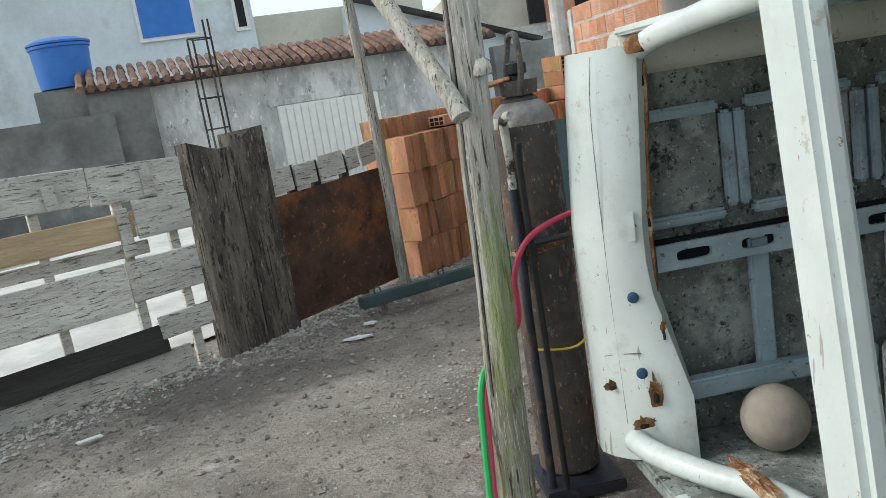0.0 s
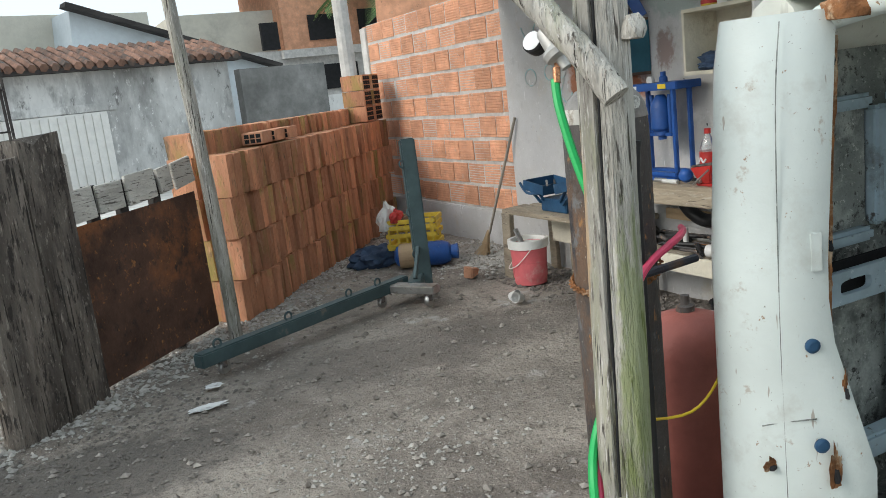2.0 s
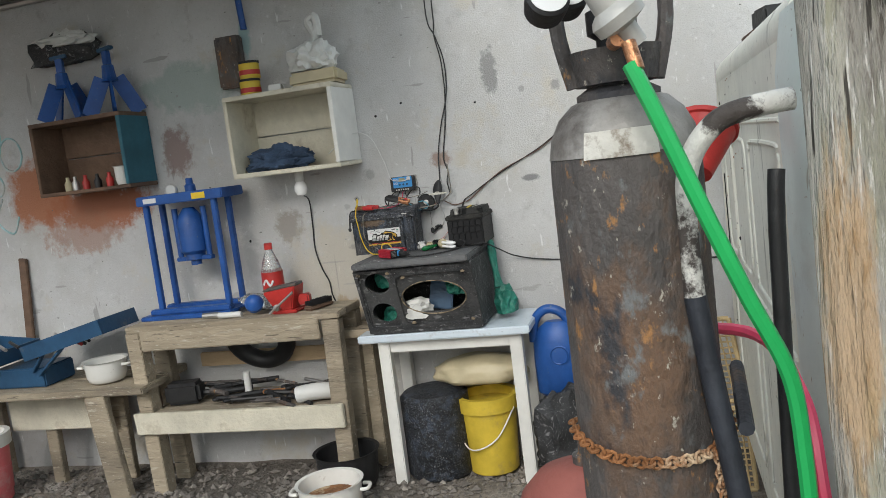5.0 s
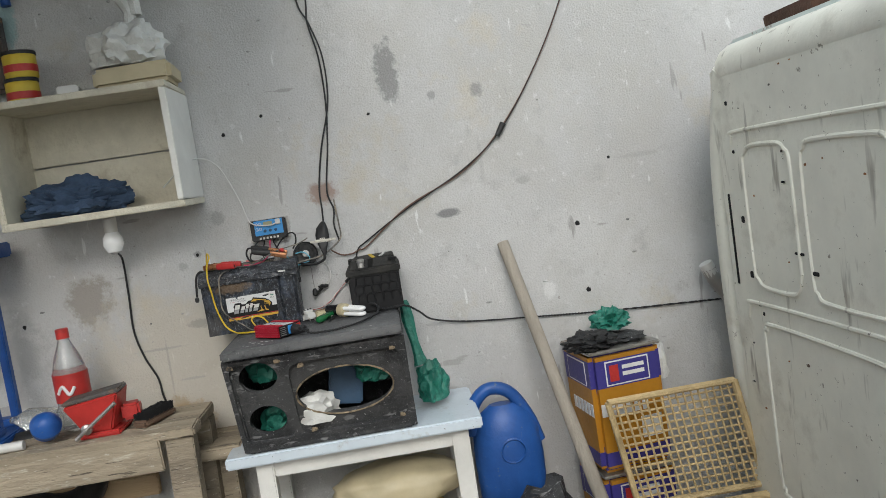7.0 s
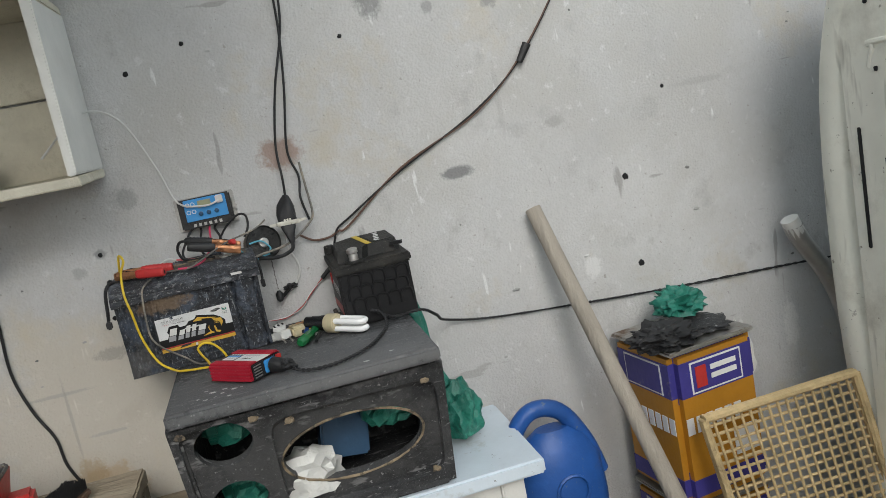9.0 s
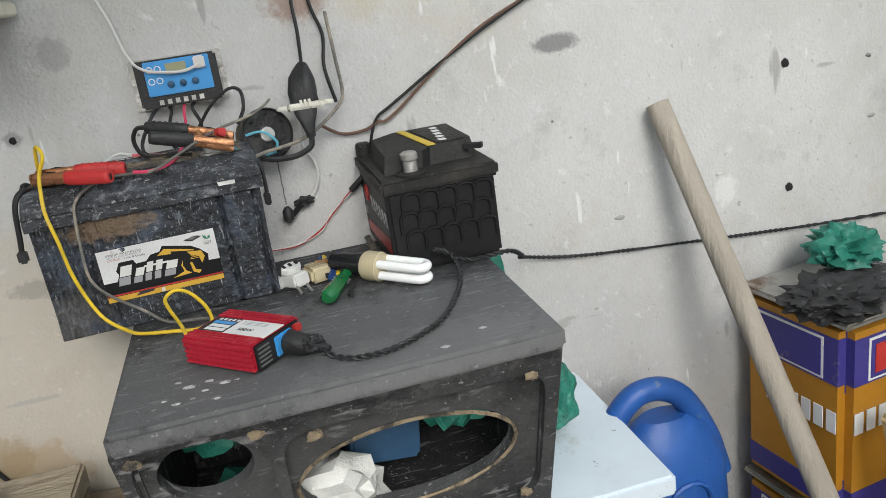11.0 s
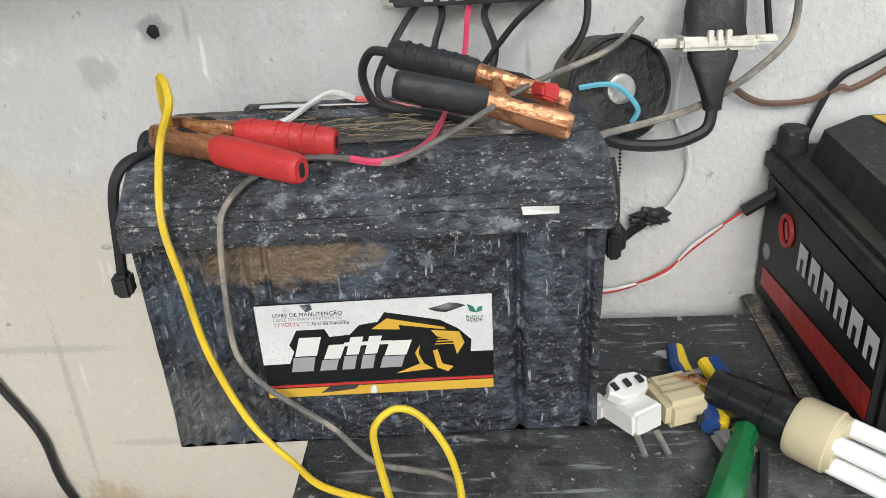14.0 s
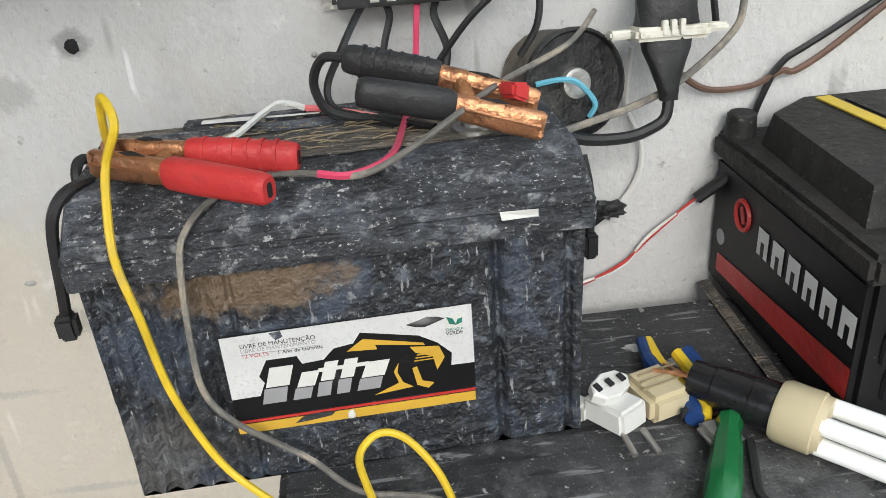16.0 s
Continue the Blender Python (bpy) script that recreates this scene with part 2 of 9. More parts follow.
# ---- materials ----
PLASTER = mat("plaster", (0.53, 0.527, 0.52), 0.9, 0, 0.12, 1.3, 0.30, 170, (0.46, 0.45, 0.425), 1.6, 0.47, 0.66, specks=(((0.43, 0.425, 0.415), 9, 0.57, 0.70), ((0.62, 0.615, 0.61), 34, 0.60, 0.72), ((0.36, 0.345, 0.325), 75, 0.64, 0.70), ((0.30, 0.29, 0.275), 180, 0.66, 0.71), ((0.50, 0.46, 0.385), 3.0, 0.58, 0.72)), scratches=(((0.36, 0.35, 0.34), 3.0, (1, 5, 1), (30, 0, 0), 0.695, 0.715), ((0.38, 0.37, 0.36), 3.5, (1, 1, 6), (-12, 0, 0), 0.70, 0.72), ((0.68, 0.68, 0.67), 4.0, (1, 8, 1.4), (50, 0, 0), 0.69, 0.72)),
    patches=(((0.38, 0.15, 0.075), (4.6, 6.95, 1.72), (0.3, 0.26, 0.26), 1.9, 0.95), ((0.36, 0.13, 0.065), (4.6, 6.55, 1.60), (0.3, 0.42, 0.17), 1.9, 0.95), ((0.34, 0.17, 0.11), (4.6, 6.70, 1.45), (0.3, 0.30, 0.14), 2.4, 0.6), ((0.27, 0.19, 0.17), (4.6, 5.98, 1.86), (0.3, 0.11, 0.16), 2.0, 0.85), ((0.34, 0.41, 0.38), (4.6, 5.80, 2.20), (0.3, 0.38, 0.17), 1.8, 0.75), ((0.20, 0.42, 0.44), (4.6, 5.45, 2.42), (0.3, 0.04, 0.12), 1.5, 0.6), ((0.24, 0.24, 0.235), (4.6, 4.11, 2.05), (0.3, 0.050, 0.13), 2.2, 0.85), ((0.20, 0.20, 0.20), (4.6, 3.955, 1.48), (0.3, 0.055, 0.020), 1.1, 0.9), ((0.33, 0.24, 0.20), (4.6, 4.42, 1.63), (0.3, 0.065, 0.05), 1.6, 0.9), ((0.30, 0.27, 0.235), (4.6, 5.35, 1.36), (0.3, 0.10, 0.10), 2.4, 0.8), ((0.34, 0.335, 0.32), (4.6, 5.75, 1.20), (0.3, 0.30, 0.16), 2.6, 0.55), ((0.55, 0.49, 0.38), (4.6, 5.02, 0.98), (0.3, 0.45, 0.42), 1.8, 0.55), ((0.42, 0.30, 0.17), (4.6, 5.05, 0.86), (0.3, 0.10, 0.07), 2.2, 0.6), ((0.34, 0.335, 0.325), (4.6, 4.83, 1.595), (0.3, 0.035, 0.030), 2.0, 0.8), ((0.62, 0.61, 0.59), (4.6, 2.97, 0.78), (0.3, 0.03, 0.09), 1.8, 0.9), ((0.40, 0.39, 0.38), (4.6, 3.18, 1.594), (0.3, 0.09, 0.012), 1.6, 0.8), ((0.38, 0.37, 0.36), (4.6, 3.648, 1.563), (0.3, 0.035, 0.018), 1.6, 0.8), ((0.27, 0.265, 0.26), (4.6, 4.923, 1.471), (0.3, 0.017, 0.015), 1.2, 0.8), ((0.36, 0.355, 0.345), (4.6, 4.983, 1.434), (0.3, 0.022, 0.018), 1.6, 0.7), ((0.30, 0.295, 0.29), (4.6, 3.952, 1.936), (0.3, 0.018, 0.020), 1.4, 0.8), ((0.28, 0.275, 0.27), (4.6, 3.778, 1.933), (0.3, 0.030, 0.030), 1.8, 0.8), ((0.34, 0.33, 0.315), (4.6, 5.12, 1.135), (0.3, 0.10, 0.006), 2.4, 0.5), ((0.36, 0.35, 0.335), (4.6, 5.02, 1.005), (0.3, 0.06, 0.006), 2.4, 0.5), ((0.30, 0.285, 0.265), (4.6, 5.10, 1.06), (0.3, 0.005, 0.13), 2.8, 0.45), ((0.33, 0.31, 0.28), (4.6, 4.96, 1.21), (0.3, 0.05, 0.02), 2.2, 0.7), ((0.35, 0.34, 0.33), (4.6, 4.68, 1.35), (0.3, 0.02, 0.04), 2.2, 0.6), ((0.37, 0.27, 0.15), (4.6, 5.09, 0.90), (0.3, 0.05, 0.05), 2.2, 0.6), ((0.42, 0.41, 0.40), (4.6, 3.80, 1.65), (0.3, 0.010, 0.12), 1.6, 0.6), ((0.68, 0.675, 0.665), (4.6, 3.60, 1.12), (0.3, 0.03, 0.04), 2.0, 0.8)))
# Dark ground patches: before the fence, along the benches, in mid yard.
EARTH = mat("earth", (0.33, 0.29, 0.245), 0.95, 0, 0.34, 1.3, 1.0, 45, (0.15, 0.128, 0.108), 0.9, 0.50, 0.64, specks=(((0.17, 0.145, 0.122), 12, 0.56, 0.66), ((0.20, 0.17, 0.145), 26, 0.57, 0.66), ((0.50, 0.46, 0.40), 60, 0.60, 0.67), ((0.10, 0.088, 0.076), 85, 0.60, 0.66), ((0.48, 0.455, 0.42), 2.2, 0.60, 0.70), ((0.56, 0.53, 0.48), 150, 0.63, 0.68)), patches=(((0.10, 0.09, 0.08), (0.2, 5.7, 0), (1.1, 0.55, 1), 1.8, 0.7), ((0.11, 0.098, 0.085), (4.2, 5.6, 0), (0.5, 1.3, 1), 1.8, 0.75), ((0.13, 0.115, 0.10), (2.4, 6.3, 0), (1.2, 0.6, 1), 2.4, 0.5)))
STONE = mat("gravel", (0.34, 0.31, 0.27), 0.9, 0, 0.45, 9, 0.3, 80, (0.16, 0.14, 0.12), 6, 0.48, 0.60)
BRICK = mat("brick", (0.76, 0.39, 0.235), 0.85, 0, 0.2, 6, 0.6, 60, (0.56, 0.29, 0.17), 5, 0.52, 0.72, rnd=0.26, specks=(((0.62, 0.52, 0.43), 16, 0.63, 0.71), ((0.30, 0.16, 0.10), 40, 0.64, 0.70)))
BRICK_V = mat("stacked_brick", (0.66, 0.31, 0.175), 0.85, 0, 0.25, 7, 0.6, 60, (0.40, 0.31, 0.10), 2.4, 0.52, 0.64, (1, 1, 0.35), 0.42, specks=(((0.74, 0.42, 0.27), 12, 0.58, 0.68), ((0.28, 0.165, 0.10), 30, 0.60, 0.69), ((0.20, 0.14, 0.09), 3.5, 0.60, 0.70)))
MORTAR = mat("mortar", (0.52, 0.50, 0.47), 0.95, 0, 0.2, 8, 0.6, 50)
CEMENT = mat("cement_block", (0.62, 0.62, 0.60), 0.95, 0, 0.25, 0.9, 0.5, 20, (0.24, 0.24, 0.23), 0.6, 0.50, 0.66, (1, 1, 0.45), specks=(((0.33, 0.33, 0.32), 2.2, 0.55, 0.66), ((0.20, 0.20, 0.19), 7.0, 0.60, 0.68), ((0.72, 0.72, 0.70), 11.0, 0.60, 0.68)))
DARK_CEMENT = mat("mossy_cement", (0.22, 0.22, 0.21), 0.95, 0, 0.35, 0.8, 0.4, 20, (0.08, 0.08, 0.075), 0.7, 0.45, 0.7)
PALE_PAINT = mat("pale_blue_render", (0.60, 0.65, 0.67), 0.9, 0, 0.15, 0.5, 0.3, 20, (0.30, 0.31, 0.30), 0.5, 0.53, 0.75)
CREAM = mat("cream_render", (0.55, 0.52, 0.44), 0.9, 0, 0.15, 0.5, 0.3, 20, (0.30, 0.28, 0.24), 0.5, 0.53, 0.75)
TILE = mat("roof_tile", (0.30, 0.17, 0.12), 0.9, 0, 0.4, 3, 0.4, 30, (0.10, 0.09, 0.08), 2, 0.5, 0.65, rnd=0.4)
WOOD_GREY = mat("weathered_wood", (0.37, 0.33, 0.275), 0.85, 0, 0.35, 5, 0.7, 30, (0.17, 0.15, 0.13), 2.5, 0.52, 0.7, (1, 1, 0.10), 0.2)
# Orange patch paints the sunlit left edge into the wood; the green is moss.
POST_WOOD = mat("post_wood", (0.46, 0.435, 0.385), 0.88, 0, 0.40, 9, 1.0, 60, (0.25, 0.265, 0.12), 2.6, 0.50, 0.64, (1, 1, 0.16), specks=(((0.16, 0.142, 0.122), 60, 0.56, 0.65), ((0.60, 0.575, 0.53), 90, 0.58, 0.68), ((0.07, 0.062, 0.052), 22, 0.63, 0.67), ((0.21, 0.20, 0.15), 5, 0.56, 0.68)), scratches=(((0.06, 0.054, 0.046), 6, (14, 14, 0.5), (0, 0, 0), 0.63, 0.66), ((0.62, 0.60, 0.56), 9, (20, 20, 0.8), (0, 0, 0), 0.62, 0.68)), patches=(((0.50, 0.30, 0.13), (1.58, 3.08, 1.35), (0.2, 0.04, 0.28), 1.8, 0.6), ((0.20, 0.26, 0.05), (1.70, 2.95, 1.0), (0.2, 0.05, 0.5), 2.2, 0.6)))
WOOD_BENCH = mat("bench_wood", (0.40, 0.335, 0.245), 0.82, 0, 0.3, 6, 0.5, 60, (0.20, 0.165, 0.125), 5, 0.50, 0.68, (1, 0.22, 1), 0.3, specks=(((0.19, 0.16, 0.125), 30, 0.60, 0.70), ((0.54, 0.48, 0.38), 40, 0.58, 0.68), ((0.08, 0.066, 0.054), 6, 0.63, 0.70), ((0.62, 0.57, 0.48), 160, 0.63, 0.69)), scratches=(((0.13, 0.105, 0.08), 9, (14, 0.8, 14), (0, 0, 0), 0.66, 0.69),))
WOOD_FENCE = mat("fence_board", (0.72, 0.69, 0.62), 0.88, 0, 0.28, 6, 0.8, 40, (0.45, 0.41, 0.355), 3, 0.52, 0.66, (0.3, 0.3, 1), 0.25, specks=(((0.22, 0.20, 0.175), 40, 0.58, 0.66), ((0.11, 0.098, 0.085), 90, 0.61, 0.67)), scratches=(((0.15, 0.135, 0.115), 5, (1.2, 1.2, 18), (0, 0, 0), 0.62, 0.66),))
WOOD_NEW = mat("fresh_board", (0.52, 0.38, 0.23), 0.8, 0, 0.25, 6, 0.5, 40, (0.36, 0.25, 0.15), 3, 0.52, 0.72, (0.16, 0.16, 1))
WOOD_CHAR = mat("charred_board", (0.05, 0.045, 0.042), 0.9, 0, 0.4, 6, 0.6, 40, (0.17, 0.15, 0.13), 4, 0.58, 0.7, (0.16, 0.16, 1))
BEAM_WOOD = mat("rotten_timber", (0.20, 0.172, 0.145), 0.92, 0, 0.45, 7, 1.0, 45, (0.075, 0.062, 0.052), 4, 0.49, 0.62, (1, 1, 0.3), 0.15, specks=(((0.045, 0.038, 0.033), 26, 0.56, 0.63), ((0.36, 0.32, 0.27), 34, 0.58, 0.67), ((0.04, 0.034, 0.03), 9, 0.60, 0.66), ((0.42, 0.39, 0.34), 110, 0.62, 0.68)), scratches=(((0.03, 0.026, 0.022), 5, (12, 12, 0.7), (0, 0, 0), 0.60, 0.64),))
RUST = mat("rusty_sheet", (0.12, 0.066, 0.046), 0.8, 0.2, 0.45, 3, 0.4, 50, (0.34, 0.13, 0.045), 1.5, 0.50, 0.66, specks=(((0.48, 0.22, 0.07), 22, 0.60, 0.70), ((0.05, 0.035, 0.03), 8, 0.58, 0.68)))
VAN_WHITE = mat("van_paint", (0.66, 0.72, 0.69), 0.36, 0, 0.08, 3, 0.22, 9, (0.52, 0.54, 0.50), 4.5, 0.54, 0.70, spec=0.5, specks=(((0.30, 0.20, 0.12), 34, 0.665, 0.70), ((0.12, 0.10, 0.08), 90, 0.68, 0.71), ((0.48, 0.46, 0.40), 14, 0.64, 0.70)), scratches=(((0.40, 0.38, 0.33), 5, (6, 6, 1.2), (0, 0, 0), 0.68, 0.70),))
VAN_CREAM = mat("dirty_van_paint", (0.79, 0.78, 0.69), 0.5, 0, 0.10, 4, 0.2, 12, (0.56, 0.54, 0.46), 4, 0.54, 0.70, specks=(((0.28, 0.26, 0.21), 26, 0.655, 0.70), ((0.12, 0.105, 0.085), 70, 0.67, 0.71)), scratches=(((0.40, 0.38, 0.32), 4, (5, 5, 0.9), (0, 0, 0), 0.62, 0.70),))
VAN_RUST = mat("van_rust", (0.30, 0.13, 0.05), 0.9, 0, 0.5, 14, 0.6, 60, (0.60, 0.45, 0.30), 9, 0.5, 0.6)
VAN_BLUE = mat("primer_blue_metal", (0.40, 0.51, 0.57), 0.5, 0.1, 0.18, 4, 0.15, 40, (0.17, 0.185, 0.18), 5, 0.54, 0.68, specks=(((0.09, 0.085, 0.08), 24, 0.61, 0.68), ((0.58, 0.65, 0.67), 50, 0.62, 0.69)))
VAN_GRIME = mat("grimy_panel", (0.22, 0.24, 0.225), 0.8, 0, 0.35, 5, 0.5, 50, (0.42, 0.44, 0.41), 6, 0.50, 0.62, specks=(((0.045, 0.045, 0.042), 16, 0.57, 0.65), ((0.055, 0.055, 0.05), 40, 0.58, 0.65), ((0.54, 0.55, 0.52), 70, 0.60, 0.67)))
BLACK = mat("black_plastic", (0.02, 0.02, 0.021), 0.5, 0, 0.3, 8, 0.15, 60)
DARK = mat("dark_hollow", (0.015, 0.015, 0.016), 0.9, 0, 0.3, 8, 0.1, 60)
CYL = mat("gas_cylinder", (0.098, 0.088, 0.083), 0.62, 0.15, 0.4, 5, 0.5, 60, (0.165, 0.098, 0.060), 4.5, 0.50, 0.64, (1, 1, 0.6), specks=(((0.045, 0.045, 0.05), 9, 0.54, 0.65), ((0.16, 0.165, 0.165), 16, 0.59, 0.67), ((0.34, 0.175, 0.07), 26, 0.60, 0.67), ((0.42, 0.39, 0.33), 55, 0.63, 0.68), ((0.62, 0.60, 0.55), 30, 0.69, 0.72)))
SHOULDER = mat("scuffed_shoulder", (0.30, 0.285, 0.265), 0.5, 0.3, 0.3, 8, 0.2, 50, (0.10, 0.085, 0.075), 5, 0.46, 0.62)
CYL_TOP = mat("bare_steel", (0.42, 0.41, 0.39), 0.4, 0.7, 0.2, 8, 0.2, 50, (0.18, 0.12, 0.08), 6, 0.56, 0.7)
RED_TANK = mat("faded_red_tank", (0.30, 0.095, 0.075), 0.6, 0, 0.2, 5, 0.2, 50, (0.40, 0.20, 0.16), 4, 0.56, 0.75)
CRANE = mat("crane_paint", (0.065, 0.105, 0.11), 0.5, 0.1, 0.2, 6, 0.2, 50, (0.20, 0.18, 0.15), 6, 0.6, 0.7)
STEEL = mat("steel", (0.45, 0.44, 0.42), 0.4, 0.85, 0.2, 9, 0.2, 60, (0.20, 0.13, 0.08), 9, 0.58, 0.7)
BLUE = mat("blue_enamel", (0.018, 0.085, 0.31), 0.42, 0, 0.2, 8, 0.1, 60, (0.055, 0.065, 0.10), 7, 0.58, 0.72, specks=(((0.10, 0.14, 0.22), 60, 0.64, 0.70),))
NAVY = mat("navy_plastic", (0.025, 0.08, 0.16), 0.45, 0, 0.2, 8, 0.1, 60, (0.12, 0.13, 0.14), 7, 0.62, 0.72)
TEAL = mat("teal_paint", (0.035, 0.14, 0.19), 0.6, 0, 0.15, 8, 0.2, 60)
RED = mat("red_paint", (0.46, 0.035, 0.03), 0.4, 0, 0.2, 8, 0.15, 60, (0.16, 0.04, 0.035), 9, 0.58, 0.7)
PINK = mat("pink_plastic", (0.66, 0.15, 0.16), 0.5, 0, 0.12, 6, 0.08, 60, (0.62, 0.42, 0.38), 5, 0.58, 0.75)
GREEN = mat("green_hose", (0.02, 0.42, 0.11), 0.4, 0, 0.1, 8, 0.05, 60)
PINK_HOSE = mat("pink_hose", (0.62, 0.06, 0.13), 0.4, 0, 0.1, 8, 0.05, 60)
WHITE = mat("white_paint", (0.72, 0.71, 0.67), 0.5, 0, 0.08, 6, 0.12, 60, (0.42, 0.39, 0.34), 6, 0.62, 0.76)
CREAM_WOOD = mat("cream_painted_wood", (0.62, 0.58, 0.47), 0.7, 0, 0.15, 5, 0.3, 60, (0.34, 0.28, 0.20), 5, 0.58, 0.74)
BROWN_BOX = mat("brown_board", (0.17, 0.105, 0.07), 0.8, 0, 0.3, 6, 0.3, 50, (0.07, 0.05, 0.04), 4, 0.5, 0.7)
# Patches: sheen painted into the box top's front half, wear on its front.
CARPET = mat("worn_black_felt_sheen", (0.034, 0.035, 0.037), 0.7, 0, 0.35, 9, 0.28, 220, (0.055, 0.056, 0.058), 5, 0.48, 0.68, specks=(((0.085, 0.085, 0.085), 60, 0.58, 0.70), ((0.24, 0.238, 0.232), 420, 0.61, 0.69), ((0.014, 0.014, 0.015), 18, 0.60, 0.72)), scratches=(((0.22, 0.22, 0.22), 5, (30, 4, 5), (0, 0, 8), 0.60, 0.68), ((0.020, 0.020, 0.022), 4, (22, 3, 5), (0, 0, 4), 0.62, 0.68), ((0.30, 0.30, 0.295), 14, (9, 9, 9), (0, 0, 0), 0.66, 0.70)), patches=(((0.15, 0.151, 0.153), (4.11, 4.48, 1.183), (0.25, 0.60, 0.05), 1.9, 0.6), ((0.17, 0.17, 0.17), (4.04, 4.35, 1.17), (0.10, 0.25, 0.05), 2.2, 0.5), ((0.10, 0.10, 0.10), (4.12, 4.5, 0.97), (0.10, 0.35, 0.20), 2.2, 0.5)))
BATTERY = mat("scratched_black_case", (0.020, 0.022, 0.027), 0.42, 0, 0.4, 9, 0.5, 120, (0.055, 0.070, 0.098), 20, 0.50, 0.66, specks=(((0.10, 0.115, 0.135), 70, 0.57, 0.66), ((0.20, 0.21, 0.22), 150, 0.60, 0.67), ((0.36, 0.36, 0.35), 460, 0.63, 0.69)), scratches=(((0.20, 0.21, 0.22), 8, (10, 26, 6), (0, 0, 0), 0.67, 0.70), ((0.28, 0.28, 0.28), 6, (10, 60, 8), (38, 0, 0), 0.69, 0.71)), patches=(((0.17, 0.115, 0.070), (4.38, 4.775, 1.345), (0.1, 0.075, 0.022), 2.0, 0.75), ((0.12, 0.115, 0.11), (4.38, 4.86, 1.21), (0.1, 0.05, 0.06), 2.4, 0.5)))
BATTERY_LID = mat("rubbed_black_lid", (0.040, 0.043, 0.050), 0.5, 0, 0.4, 12, 0.5, 120, (0.105, 0.118, 0.142), 30, 0.50, 0.66, (1, 0.8, 1), specks=(((0.20, 0.205, 0.21), 60, 0.58, 0.67), ((0.30, 0.30, 0.295), 150, 0.60, 0.67), ((0.46, 0.46, 0.45), 460, 0.61, 0.68), ((0.012, 0.012, 0.014), 45, 0.60, 0.68)), scratches=(((0.34, 0.345, 0.35), 9, (8, 14, 60), (0, 0, 0), 0.68, 0.71),))
BATTERY_TOP = mat("dusty_black_case", (0.10, 0.095, 0.088), 0.85, 0, 0.4, 14, 0.6, 120, (0.24, 0.20, 0.155), 16, 0.46, 0.64, (1, 0.4, 1), specks=(((0.33, 0.28, 0.22), 90, 0.56, 0.68), ((0.035, 0.033, 0.032), 60, 0.55, 0.66), ((0.50, 0.47, 0.42), 480, 0.60, 0.68)), scratches=(((0.06, 0.055, 0.05), 8, (40, 2, 8), (0, 0, 0), 0.58, 0.66),))
DUSTY_CASE = mat("dusty_black_plastic", (0.020, 0.020, 0.019), 0.6, 0, 0.3, 14, 0.2, 120, (0.058, 0.053, 0.046), 9, 0.48, 0.70, spec=0.25, specks=(((0.12, 0.11, 0.095), 220, 0.61, 0.71),))
BATTERY2 = mat("black_case", (0.011, 0.011, 0.012), 0.5, 0, 0.25, 9, 0.12, 70, (0.026, 0.025, 0.023), 12, 0.56, 0.74, spec=0.25, specks=(((0.12, 0.112, 0.104), 320, 0.67, 0.73),))
COPPER = mat("copper", (0.62, 0.30, 0.155), 0.34, 0.85, 0.3, 14, 0.25, 90, (0.17, 0.075, 0.04), 40, 0.52, 0.66, specks=(((0.10, 0.05, 0.03), 140, 0.60, 0.68), ((0.80, 0.50, 0.32), 90, 0.62, 0.70)))
YELLOW = mat("yellow_wire", (0.72, 0.50, 0.03), 0.45, 0, 0.1, 8, 0.05, 60)
YELLOW_P = mat("yellow_plastic", (0.62, 0.45, 0.05), 0.5, 0, 0.15, 8, 0.1, 60, (0.30, 0.22, 0.10), 6, 0.58, 0.74)
INV_RED = mat("inverter_red", (0.47, 0.022, 0.045), 0.42, 0.25, 0.15, 9, 0.1, 60, (0.60, 0.13, 0.14), 16, 0.56, 0.70, specks=(((0.16, 0.012, 0.018), 60, 0.62, 0.70), ((0.66, 0.45, 0.42), 300, 0.66, 0.71)))
LABEL = mat("white_label", (0.70, 0.70, 0.69), 0.5, 0, 0.05, 9, 0.03, 60, (0.40, 0.39, 0.37), 25, 0.63, 0.7)
INK = mat("black_ink", (0.015, 0.015, 0.015), 0.5, 0, 0.1, 9, 0.0, 60)
GOLD = mat("gold_ink", (0.55, 0.33, 0.04), 0.5, 0, 0.1, 9, 0.0, 60)
ORANGE = mat("orange_ink", (0.62, 0.30, 0.03), 0.5, 0, 0.1, 9, 0.0, 60)
SKYBLUE = mat("blue_face", (0.05, 0.28, 0.62), 0.4, 0, 0.05, 9, 0.0, 60)
PURPLE = mat("violet_tin", (0.055, 0.048, 0.25), 0.4, 0.1, 0.15, 6, 0.08, 60, (0.25, 0.22, 0.25), 8, 0.62, 0.72)
TIN_ORANGE = mat("amber_tin", (0.46, 0.21, 0.02), 0.4, 0.1, 0.15, 6, 0.08, 60, (0.25, 0.15, 0.05), 6, 0.58, 0.72)
WICKER = mat("straw_cane", (0.56, 0.42, 0.22), 0.7, 0, 0.25, 15, 0.4, 90)
CLOTH_BLUE = mat("blue_denim", (0.045, 0.075, 0.13), 0.95, 0, 0.3, 10, 0.4, 120)
BAG_GREEN = mat("green_bag", (0.022, 0.17, 0.125), 0.35, 0, 0.35, 9, 0.6, 30, (0.06, 0.30, 0.22), 14, 0.54, 0.68)
BAG_WHITE = mat("white_bag", (0.66, 0.66, 0.63), 0.35, 0, 0.1, 9, 0.5, 30)
